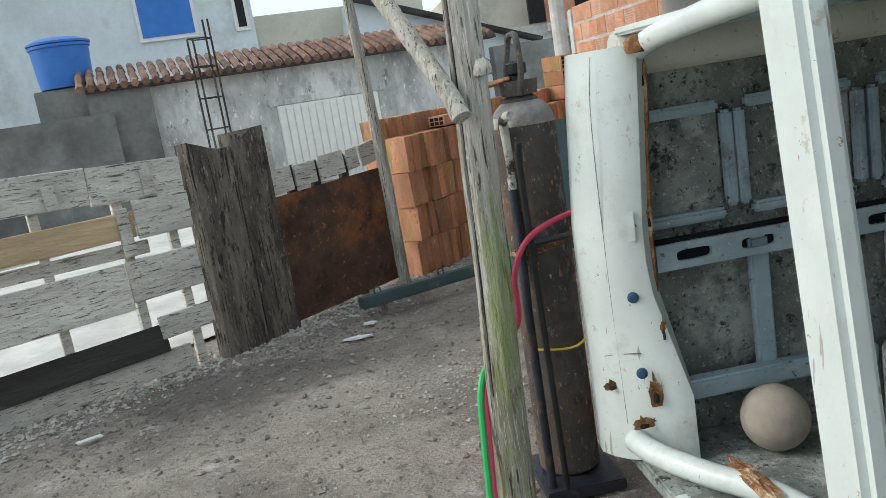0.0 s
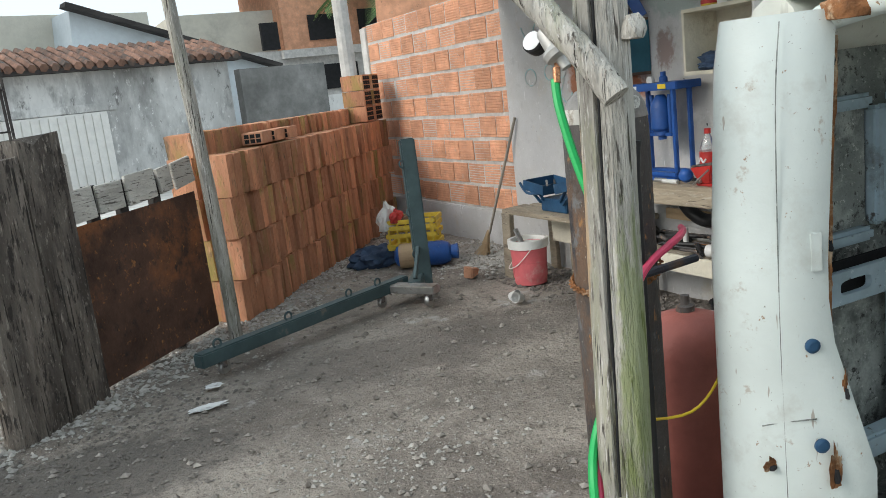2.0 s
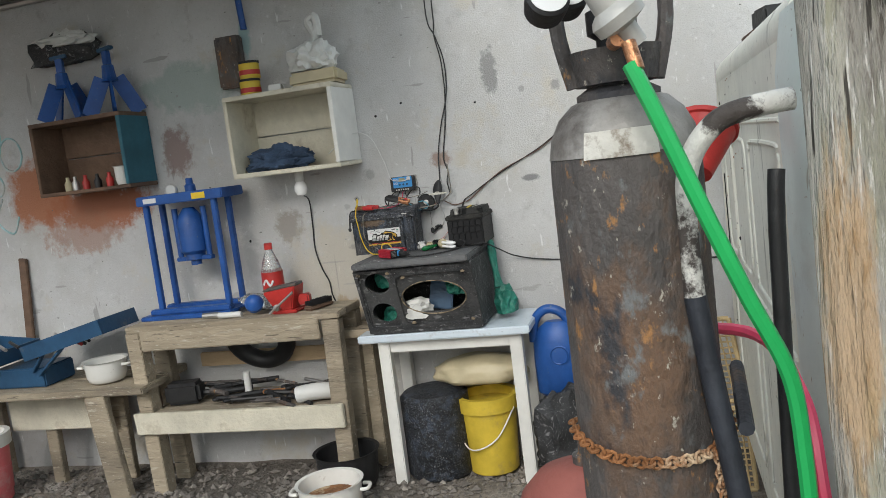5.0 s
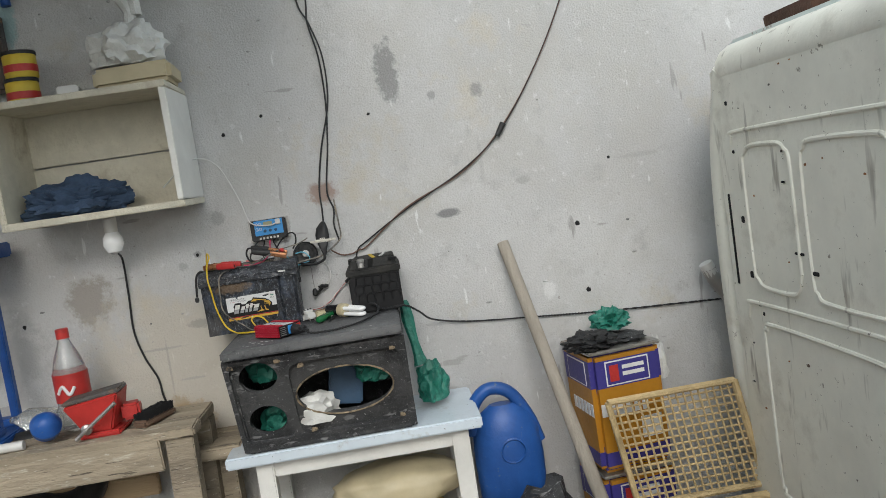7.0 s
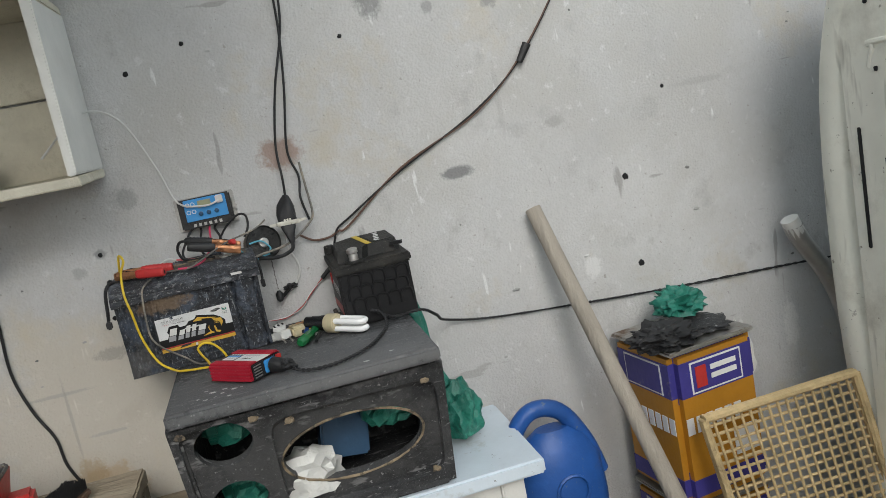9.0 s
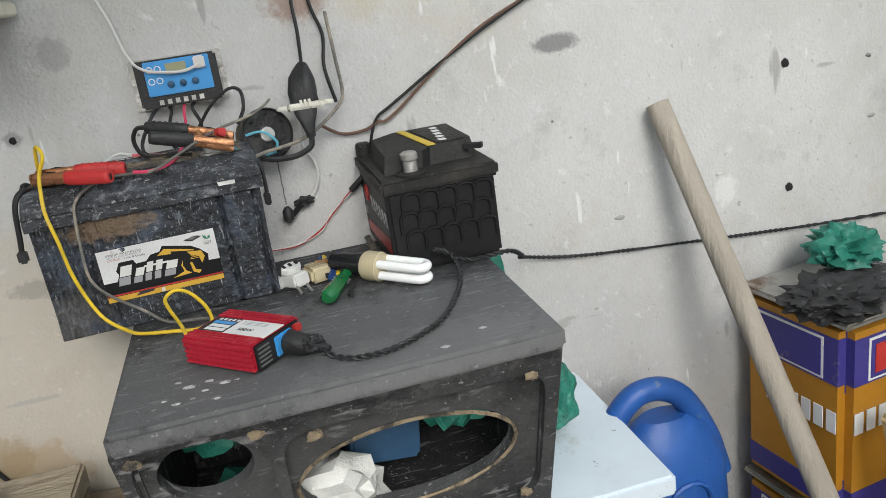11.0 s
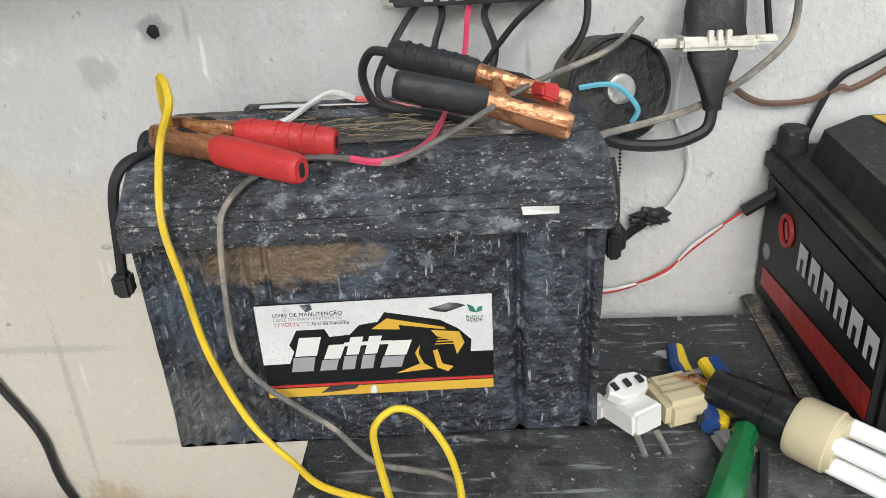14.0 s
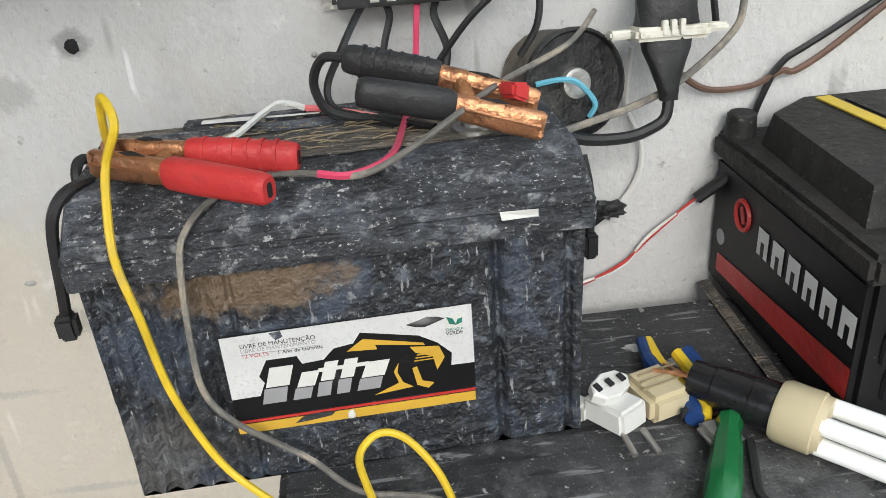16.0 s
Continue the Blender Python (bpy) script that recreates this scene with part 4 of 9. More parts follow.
part("brace", tube(B(), smoothed([(1.59, 2.915, 1.70), (1.56, 2.98, 1.80), (1.51, 3.08, 1.93), (1.40, 3.30, 2.2), (1.26, 3.55, 2.5)]), 0.037, 14, wob=0.05), POST_WOOD, post, "round wooden brace nailed across the post", True)
part("knot", crumple(B(), (1.70, 2.97, 1.86), (0.035, 0.035, 0.04), 0.3, 2), POST_WOOD, post, "", True)

# ---- van shell ----
van = thing("van_shell", (3.1, 1.0, 0), "stripped white van body shell with rust, standing on the ground", "van")
VX0, VX1, VY = 2.02, 4.28, 3.02
# rear corner pillar, rounded towards the end wall
bm = B()
prof = [(2.20, 2.80), (2.16, 2.765), (2.10, 2.775), (2.03, 2.82), (1.985, 2.87), (1.955, 2.93), (1.96, 2.99), (2.0, 3.035), (2.08, 3.06), (2.24, 3.06), (2.24, 3.02), (2.12, 3.0), (2.06, 2.95), (2.10, 2.86), (2.18, 2.83)]
prev = None
for i in range(13):
    z = 0.30 + (1.86 - 0.30) * i / 12
    low = max(0.0, (1.0 - z) / 0.7)
    lean = 0.08 * max(0.0, z - 1.2)
    wide = 0.20 * min(1.0, low * 1.6)
    rg = []
    for x, y in prof:
        yy = y - (0.35 * wide if y < 2.8 else 0.0)
        rg.append(bm.verts.new((x + lean + (0.5 * wide if x > 2.08 and y < 2.9 else 0), yy + (0.02 if i == 12 and y > 2.9 else 0) * -1, z)))
    if prev:
        for q in range(len(prof)):
            bm.faces.new((prev[q], prev[(q + 1) % len(prof)], rg[(q + 1) % len(prof)], rg[q]))
    else:
        bm.faces.new(rg)
    prev = rg
bm.faces.new(prev)
pillar = part("corner_pillar", bm, VAN_WHITE, van, "white rounded corner pillar with rust holes", True)
for x, y, z, r in ((2.10, 2.776, 0.955, 0.021), (2.09, 2.745, 0.67, 0.021)):
    part("plug", lathe(B(), [(r, 0), (r, 0.008), (r * 0.6, 0.012)], (x, y, z), 16, turn(90, 0, -25)), NAVY, pillar)
for x, y, z, sx, sz in ((2.0, 2.84, 0.60, 0.05, 0.04), (2.13, 2.73, 0.57, 0.04, 0.13), (2.08, 2.755, 0.46, 0.07, 0.05), (2.20, 2.79, 1.22, 0.02, 0.10), (2.235, 2.80, 1.73, 0.03, 0.13), (2.19, 2.74, 0.80, 0.02, 0.10)):
    part("rust_patch", crumple(B(), (x, y, z), (sx / 2, 0.0035, sz / 2), 0.9, 3, 4, x * z), VAN_RUST, pillar)
    part("rust_hole", crumple(B(), (x - 0.003, y - 0.005, z - 0.004), (sx / 4.5, 0.008, sz / 5), 0.7, 2, 4, x), DARK, pillar)
part("rust_edge", tube(B(), smoothed([(2.20 + 0.08 * max(0, z - 1.2) + 0.008 * noise.noise(Vector((z * 7, 0, 0))), 2.795 + 0.006 * noise.noise(Vector((z * 9, 3, 0))), z) for z in [0.95 + 0.06 * i for i in range(15)]], 3), [0.007 + 0.006 * abs(noise.noise(Vector((i * 0.45, 1, 2)))) for i in range(43)], 6), VAN_RUST, pillar, "rust along the door edge", True)
part("seam", tube(B(), smoothed([(1.99, 2.862, 0.72), (2.03, 2.825, 0.73), (2.10, 2.765, 0.74)]), 0.002, 5), VAN_GRIME, pillar)
part("seam", tube(B(), smoothed([(2.035, 2.818, 0.45), (2.03, 2.822, 1.0), (2.035, 2.818, 1.6), (2.06, 2.818, 1.84)]), 0.0018, 5), VAN_GRIME, pillar)
part("dent", box(B(), (2.118, 2.770, 1.22), (0.035, 0.008, 0.11), turn(0, 0, -25), 0.003), VAN_WHITE, pillar)
part("end_wall", span(B(), (2.2, 3.0, 0.25), (VX1 - 0.1, 3.04, 1.84), 0.008), VAN_CREAM, van, "dirty cream stamped end panel")
part("end_corner", tube(B(), smoothed([(VX1 - 0.10, 2.96, 0.25), (VX1 - 0.03, 2.96, 0.9), (VX1 - 0.05, 2.96, 1.5), (VX1 - 0.16, 2.96, 1.83)]), 0.085, 14), VAN_CREAM, van, "", True)
part("end_top", tube(B(), [(2.2, 2.96, 1.83), (VX1 - 0.16, 2.96, 1.83)], 0.085, 14), VAN_CREAM, van, "", True)
for x0, x1, z0, z1 in ((2.45, 3.10, 1.12, 1.575), (3.22, 3.64, 1.12, 1.575), (3.70, 4.00, 1.12, 1.575), (2.45, 3.15, 0.42, 1.0), (3.3, 3.98, 0.42, 1.0)):
    c_ = 0.07
    fr = tube(B(), smoothed([(x0, 3.038, z0 + c_), (x0, 3.038, z1 - c_), (x0 + c_ * 0.3, 3.038, z1 - c_ * 0.3), (x0 + c_, 3.038, z1), (x1 - c_, 3.038, z1), (x1 - c_ * 0.3, 3.038, z1 - c_ * 0.3), (x1, 3.038, z1 - c_), (x1, 3.038, z0 + c_), (x1 - c_ * 0.3, 3.038, z0 + c_ * 0.3), (x1 - c_, 3.038, z0), (x0 + c_, 3.038, z0), (x0 + c_ * 0.3, 3.038, z0 + c_ * 0.3), (x0, 3.038, z0 + c_)], 4), 0.0085, 8)
    part("embossed_frame", fr, VAN_CREAM, van, "", True)
for z, r in ((1.625, 0.008), (1.06, 0.008)):
    part("crease", tube(B(), smoothed([(4.08, 3.035, z - 0.06), (4.06, 3.038, z - 0.015), (4.02, 3.038, z), (3.4, 3.038, z + 0.01), (2.4, 3.038, z + 0.01)], 5), r, 8), VAN_CREAM, van, "", True)
random.seed(17)
for k in range(16):
    x, z, q_ = random.uniform(3.3, 4.14), random.uniform(0.5, 1.8), random.uniform(0.002, 0.005)
    part("paint_chip", crumple(B(), (x, 3.041, z), (q_ * random.uniform(0.5, 1.6), 0.0022, q_), 0.8, 2, 3, x * 5), VAN_RUST if k % 3 else CYL, van)
for x, z, sx, sz in ((4.13, 1.265, 0.011, 0.31), (4.042, 1.336, 0.018, 0.022), (4.023, 1.154, 0.018, 0.022), (4.055, 1.56, 0.012, 0.012), (3.99, 1.06, 0.012, 0.016), (3.97, 1.03, 0.010, 0.012), (3.70, 1.25, 0.05, 0.008), (3.62, 1.20, 0.03, 0.012), (4.07, 1.72, 0.012, 0.014), (3.75, 1.46, 0.02, 0.006)):
    part("gap", span(B(), (x - sx / 2, 3.03, z - sz / 2), (x + sx / 2, 3.044, z + sz / 2), 0.002), DARK, van)
# inner face: ribs, slots, panels
inner = part("inner_wall", span(B(), (2.2, 2.95, 0.3), (VX1 - 0.12, 2.985, 1.84)), VAN_GRIME, van, "grimy bare inner wall")
for x0, x1 in ((2.24, 2.56), (2.67, 3.10), (3.22, 3.66)):
    for z0, z1 in ((1.20, 1.57),):
        part("board_panel", span(B(), (x0, 2.935, z0), (x1, 2.948, z1), 0.003), VAN_GRIME, inner)
        for a, b in (((x0 - 0.03, z0), (x0 - 0.03, z1)), ((x1 + 0.03, z0), (x1 + 0.03, z1)), ((x0, z1 + 0.02), (x1, z1 + 0.02)), ((x0, z0 - 0.02), (x1, z0 - 0.02))):
            part("rib", plank(B(), (a[0], 2.925, a[1]), (b[0], 2.925, b[1]), 0.05, 0.045, up=(0, 1, 0), bev=0.012, wob=0), VAN_BLUE, inner)
rail = plate_with_holes(B(), 1.9, 0.10, [(-0.8 + i * 0.26, 0, 0.07, 0.022, 4) for i in range(7)], Matrix.Translation((3.18, 2.86, 1.06)) @ turn(90, 0, 0), 0.02)
part("slotted_rail", rail, VAN_BLUE, inner, "blue-grey rail with long slots")
part("slot_backing", span(B(), (2.24, 2.90, 1.0), (4.1, 2.915, 1.12)), DARK, inner)
for x in (2.62, 3.2):
    part("rib", span(B(), (x, 2.88, 0.4), (x + 0.08, 2.92, 1.07), 0.01), VAN_BLUE, inner)
part("lower_rail", span(B(), (2.24, 2.83, 0.48), (3.1, 2.9, 0.56), 0.01), VAN_BLUE, inner)
# floor, roof, far side, front pillar
part("floor", span(B(), (2.06, -0.6, 0.24), (VX1, 2.96, 0.30), 0.01), VAN_GRIME, van, "dirt-covered floor pan")
part("sill", tube(B(), smoothed([(2.04, 2.78, 0.40), (2.08, 2.65, 0.385), (2.18, 2.45, 0.38), (2.34, 2.18, 0.37), (2.40, 1.6, 0.36), (2.40, 0.2, 0.36)]), 0.045, 12), VAN_WHITE, van, "chipped white door sill", True)
part("sill_skirt", span(B(), (2.03, 0.2, 0.2), (2.09, 2.42, 0.35), 0.012), VAN_WHITE, van)
part("sill_rust", crumple(B(), (2.27, 2.28, 0.415), (0.03, 0.16, 0.012), 0.6, 3, 4), VAN_RUST, van)
part("roof_panel", span(B(), (2.2, -0.6, 1.90), (VX1 - 0.1, 2.96, 1.93), 0.01), VAN_WHITE, van)
for y in (2.3, 1.6, 0.9, 0.2):
    part("roof_bow", plate_with_holes(B(), 1.9, 0.14, [(-0.7 + i * 0.35, 0, 0.11, 0.045, 4) for i in range(5)], Matrix.Translation((3.2, y, 1.87)), 0.015), VAN_BLUE, van)
part("roof_rail", tube(B(), smoothed([(2.235, 2.86, 1.80), (2.23, 2.78, 1.845), (2.21, 2.4, 1.885), (2.18, 1.4, 1.93), (2.17, 0.0, 1.94)]), 0.04, 12), VAN_WHITE, van, "white roof rail with rust", True)
part("rust_patch", crumple(B(), (2.19, 2.72, 1.85), (0.03, 0.07, 0.04), 0.5, 2, 4), VAN_RUST, van)
far_side = part("far_side", span(B(), (VX1 - 0.06, -0.6, 0.3), (VX1, 2.9, 1.9)), VAN_GRIME, van, "inner face of the far side wall")
for y0 in (0.2, 0.95, 1.7, 2.4):
    part("rib", span(B(), (VX1 - 0.11, y0, 0.35), (VX1 - 0.06, y0 + 0.07, 1.88), 0.012), VAN_BLUE, far_side)
    for z in (0.85, 1.15, 1.45):
        part("slot", span(B(), (VX1 - 0.115, y0 + 0.015, z), (VX1 - 0.108, y0 + 0.055, z + 0.16)), DARK, far_side)
part("far_rail", span(B(), (VX1 - 0.11, -0.5, 1.08), (VX1 - 0.06, 2.9, 1.17), 0.01), VAN_BLUE, van)
fp = part("front_pillar", plank(B(), (2.06, 1.52, 1.95), (2.03, 1.27, 0.25), 0.16, 0.07, up=(0, 1, 0), bev=0.02, wob=0), VAN_WHITE, van, "white door pillar with bare grey filler patch")
part("filler_patch", plank(B(), (2.035, 1.36, 0.86), (2.02, 1.285, 0.35), 0.155, 0.075, up=(0, 1, 0), bev=0.02, wob=0), VAN_GRIME, fp)
part("nose_wall", span(B(), (2.1, -0.66, 0.3), (VX1, -0.6, 1.9)), VAN_WHITE, van)
wheelarch = lathe(B(), [(0.36, 0), (0.36, 0.25), (0.30, 0.30), (0.05, 0.32)], (3.35, 2.55, 0.32), 28)
part("wheel_arch", wheelarch, VAN_GRIME, van, "", True)
for bx, by in ((2.3, 2.6), (3.9, 2.6), (2.3, 0.2), (3.9, 0.2)):
    part("support_block", span(B(), (bx, by, -0.05), (bx + 0.3, by + 0.2, 0.245), 0.01), MORTAR, van)
single("ball", lathe(B(), [(0.125 * math.sin(math.pi * i / 14), -0.125 * math.cos(math.pi * i / 14)) for i in range(15)], (2.55, 2.66, 0.43), 28), GREYBALL, "dusty grey ball on the van floor", "ball", True)

# ---- gas cylinder, regulator, hoses, cart ----
CX, CY = 1.915, 3.375
cyl = thing("gas_cylinder", (CX, CY, 0.05), "tall rusty dark steel gas cylinder with worn paper label", "cylinder")
R_ = 0.136
part("body", lathe(B(), [(R_ - 0.02, 0.05), (R_, 0.07), (R_, 1.575), (R_ * 0.985, 1.615), (R_ * 0.92, 1.652), (R_ * 0.80, 1.683), (R_ * 0.62, 1.706), (R_ * 0.5, 1.712)], (CX, CY, 0), 40), CYL, cyl, "", True)
part("shoulder", lathe(B(), [(R_ * 0.985 + 0.002, 1.616), (R_ * 0.92 + 0.003, 1.654), (R_ * 0.80 + 0.003, 1.686), (R_ * 0.62 + 0.003, 1.709), (R_ * 0.5, 1.716)], (CX, CY, 0), 36), SHOULDER, cyl, "bare scuffed steel shoulder", True)
part("neck_ring", lathe(B(), [(0.075, 1.712), (0.075, 1.724), (0.055, 1.736), (0.055, 1.75)], (CX, CY, 0), 28), CYL, cyl, "", True)
part("guard", tube(B(), smoothed([(CX - 0.02, CY + 0.075, 1.74), (CX - 0.02, CY + 0.095, 1.85), (CX, CY + 0.085, 1.96), (CX, CY + 0.05, 1.985), (CX, CY - 0.05, 1.985), (CX, CY - 0.085, 1.95), (CX, CY - 0.095, 1.85), (CX - 0.01, CY - 0.07, 1.74)], 6), 0.014, 8), CYL, cyl, "steel carrying guard", True)
part("guard_base", lathe(B(), [(0.075, 1.74), (0.085, 1.80), (0.08, 1.80), (0.07, 1.75)], (CX, CY, 0), 24), CYL, cyl, "", True)
part("valve", lathe(B(), [(0.03, 1.74), (0.03, 1.82), (0.045, 1.83), (0.045, 1.87), (0.02, 1.88)], (CX, CY, 0), 16), BLACK, cyl, "", True)
lab = part("paper_label", lathe(B(), [(R_ + 0.003, 1.612), (R_ * 0.965 + 0.004, 1.634), (R_ * 0.92 + 0.005, 1.658)], (CX, CY, 0), 40), mat("dirty_paper", (0.58, 0.56, 0.51), 0.8, 0, 0.2, 9, 0.3, 60, (0.22, 0.18, 0.14), 14, 0.52, 0.62), cyl, "torn white paper label")
me = lab.data
keep = bmesh.new()
keep.from_mesh(me)
for f in [f for f in keep.faces if len(f.verts) > 4 or not (152 < math.degrees(math.atan2(f.calc_center_median().y - CY * U, f.calc_center_median().x - CX * U)) % 360 < 206)]:
    keep.faces.remove(f)
keep.to_mesh(me)
keep.free()
bm = B()
for k in range(46):
    a = math.radians(95 + k * 5.2)
    z = 1.115 - 0.05 * math.sin((k / 45) * math.pi) + 0.03 * k / 45
    ring(bm, (CX + (R_ + 0.008) * math.cos(a), CY + (R_ + 0.008) * math.sin(a), z), 0.010, 0.0032, turn(0, 90 if k % 2 else 20, math.degrees(a)), 8, 5)
for k in range(11):
    ring(bm, (CX - 0.10, CY - 0.115, 1.13 - k * 0.013), 0.010, 0.0032, turn(90, 0, 60 if k % 2 else -30), 8, 5)
part("chain", bm, VAN_RUST, cyl, "rusty chain round the body")
part("chain_ring", ring(B(), (CX - 0.105, CY - 0.118, 0.962), 0.024, 0.004, turn(90, 0, 60)), CYL, cyl, "", True)

reg = thing("regulator", (1.72, 3.33, 1.83), "grey gas regulator with two round gauges", "regulator")
part("body", lathe(B(), [(0.016, -0.06), (0.018, -0.026), (0.042, -0.018), (0.045, 0.0), (0.039, 0.010), (0.028, 0.017), (0.024, 0.068), (0.019, 0.080), (0.008, 0.084)], (1.74, 3.360, 1.838), 22, turn(-30, -14, 0)), mat("grey_cast", (0.50, 0.49, 0.46), 0.45, 0.3, 0.15, 9, 0.1, 60), reg, "", True)
part("screw", tube(B(), [(1.722, 3.385, 1.91), (1.715, 3.395, 1.935)], 0.008, 8), STEEL, reg)
part("t_bar", tube(B(), [(1.70, 3.435, 1.952), (1.715, 3.345, 1.918)], 0.006, 8), STEEL, reg)
for c, r in (((1.742, 3.468, 1.871), (20, -62, 0)), ((1.79, 3.440, 1.884), (20, -62, 0))):
    g = part("gauge", lathe(B(), [(0.033, -0.02), (0.036, 0.0), (0.036, 0.018), (0.032, 0.022)], c, 24, turn(*r)), BLACK, reg, "round black pressure gauge", True)
    part("dial", lathe(B(), [(0.031, 0.0225), (0.031, 0.024)], c, 24, turn(*r)), LABEL, g)
part("inlet", tube(B(), smoothed([(1.74, 3.36, 1.80), (1.80, 3.37, 1.80), (1.88, 3.37, 1.81)]), 0.013, 10), COPPER, reg, "", True)
part("outlet", tube(B(), [(1.725, 3.345, 1.79), (1.715, 3.335, 1.745)], 0.012, 10), COPPER, reg, "brass outlet", True)
cable("green_hose", [(1.716, 3.345, 1.755), (1.70, 3.312, 1.67), (1.702, 3.258, 1.522), (1.715, 3.20, 1.37), (1.72, 3.148, 1.24), (1.72, 3.135, 1.10), (1.71, 3.13, 0.92), (1.60, 3.12, 0.74), (1.52, 3.05, 0.62), (1.49, 2.98, 0.40), (1.465, 2.90, 0.15), (1.44, 2.82, 0.02)], 0.0135, GREEN, "bright green rubber gas hose", 8, 8, "gas hoses")
cable("pink_hose", [(2.25, 3.42, 1.20), (2.02, 3.18, 1.24), (1.82, 3.12, 1.18), (1.735, 3.11, 1.04), (1.72, 3.10, 0.85), (1.62, 3.125, 0.72), (1.54, 3.05, 0.60), (1.51, 2.98, 0.38), (1.485, 2.90, 0.14), (1.46, 2.82, 0.02)], 0.012, PINK_HOSE, "pink rubber gas hose", 8, 8, "gas hoses")
cable("yellow_string", [(1.78, 3.22, 0.68), (1.95, 3.1, 0.70), (2.05, 3.05, 0.84), (2.08, 3.04, 0.95)], 0.005, YELLOW, "thin yellow tie cord", 6, 6)
DARK_STEEL = mat("dark_cart_steel", (0.045, 0.05, 0.062), 0.5, 0.4, 0.3, 9, 0.2, 50, (0.14, 0.09, 0.06), 8, 0.55, 0.68)
FLAKED = mat("flaking_white_paint", (0.62, 0.61, 0.57), 0.6, 0, 0.1, 20, 0.4, 60, (0.06, 0.05, 0.045), 9, 0.49, 0.55)
cart = thing("cylinder_cart", (1.95, 3.2, 0), "dark steel cylinder cart with curved handles", "cart")
part("handle", tube(B(), smoothed([(1.81, 3.10, 1.672), (1.80, 3.165, 1.666), (1.80, 3.223, 1.647), (1.81, 3.268, 1.585), (1.815, 3.280, 1.48), (1.812, 3.278, 1.36)]), 0.019, 10), FLAKED, cart, "curved handle with flaking white paint", True)
part("upright", tube(B(), [(1.812, 3.278, 1.36), (1.808, 3.258, 1.19), (1.79, 3.215, 0.86), (1.785, 3.20, 0.04)], 0.020, 10), DARK_STEEL, cart, "", True)
part("upright", tube(B(), smoothed([(1.83, 3.13, 1.56), (1.825, 3.135, 1.5), (1.825, 3.14, 1.3), (1.84, 3.16, 0.04)]), 0.014, 10), BLACK, cart, "", True)
part("base_plate", span(B(), (1.75, 3.14, 0.0), (2.1, 3.55, 0.05), 0.006), DARK_STEEL, cart)
part("cross_bar", tube(B(), [(1.79, 3.214, 1.13), (2.10, 3.20, 1.15)], 0.014, 8), DARK_STEEL, cart)
single("red_bucket", lathe(B(), [(0.035, 0), (0.075, 0.13), (0.082, 0.132), (0.082, 0.145), (0.07, 0.145), (0.03, 0.01)], (2.42, 3.23, 1.53), 24, turn(40, 0, 70)), RED, "small red plastic funnel hung on the rod", "funnel", True)
red = thing("red_tank", (2.38, 3.56, 0), "faded red rounded steel tank on the ground", "tank")
part("body", lathe(B(), [(0.17, 0.0), (0.19, 0.03), (0.19, 0.70), (0.175, 0.76), (0.13, 0.81), (0.06, 0.835), (0.03, 0.84)], (2.38, 3.56, 0), 36), RED_TANK, red, "", True)
part("valve", lathe(B(), [(0.035, 0.83), (0.035, 0.86), (0.018, 0.865), (0.018, 0.90)], (2.38, 3.56, 0), 16), CYL, red, "", True)

# ---- engine crane ----
crane = thing("engine_crane", (3.2, 7.7, 0), "dark green folding engine crane without its boom", "crane")
part("leg", plank(B(), (1.07, 6.79, 0.15), (3.05, 7.70, 0.15), 0.10, 0.10, bev=0.01, wob=0), CRANE, crane)
part("mast", plank(B(), (3.26, 7.74, 0.06), (3.30, 7.86, 1.36), 0.13, 0.13, up=(0.3, 1, 0), bev=0.012, wob=0), CRANE, crane)
part("foot", plank(B(), (3.3, 7.9, 0.13), (3.02, 7.45, 0.13), 0.10, 0.12, bev=0.01, wob=0), CRANE, crane)
part("cross_leg", plank(B(), (2.86, 7.62, 0.14), (3.12, 7.22, 0.14), 0.07, 0.12, bev=0.01, wob=0), STEEL, crane, "worn grey cross leg")
part("gusset", plank(B(), (3.22, 7.7, 0.42), (3.08, 7.55, 0.18), 0.05, 0.03, bev=0.005, wob=0), CRANE, crane)
for x, y in ((3.05, 7.25), (1.25, 6.87), (2.75, 7.55), (3.3, 7.85)):
    w = part("caster", lathe(B(), [(0.045, -0.02), (0.05, -0.012), (0.05, 0.012), (0.045, 0.02)], (x, y, 0.05), 18, turn(90, 0, 35)), STEEL, crane, "", True)
    part("fork", span(B(), (x - 0.02, y - 0.035, 0.05), (x + 0.02, y + 0.035, 0.105), 0.004), CYL, w)
for f in (0.08, 0.38, 0.68, 0.84):
    part("eye_ring", ring(B(), (1.07 + 1.98 * f, 6.79 + 0.91 * f, 0.225), 0.032, 0.008, turn(90, 0, 25)), CRANE, crane, "", True)
for z in (0.35, 0.72, 1.15):
    part("eye_ring", ring(B(), (3.21, 7.72 + z * 0.07, z), 0.032, 0.008, turn(80, 30, 0)), CRANE, crane, "", True)

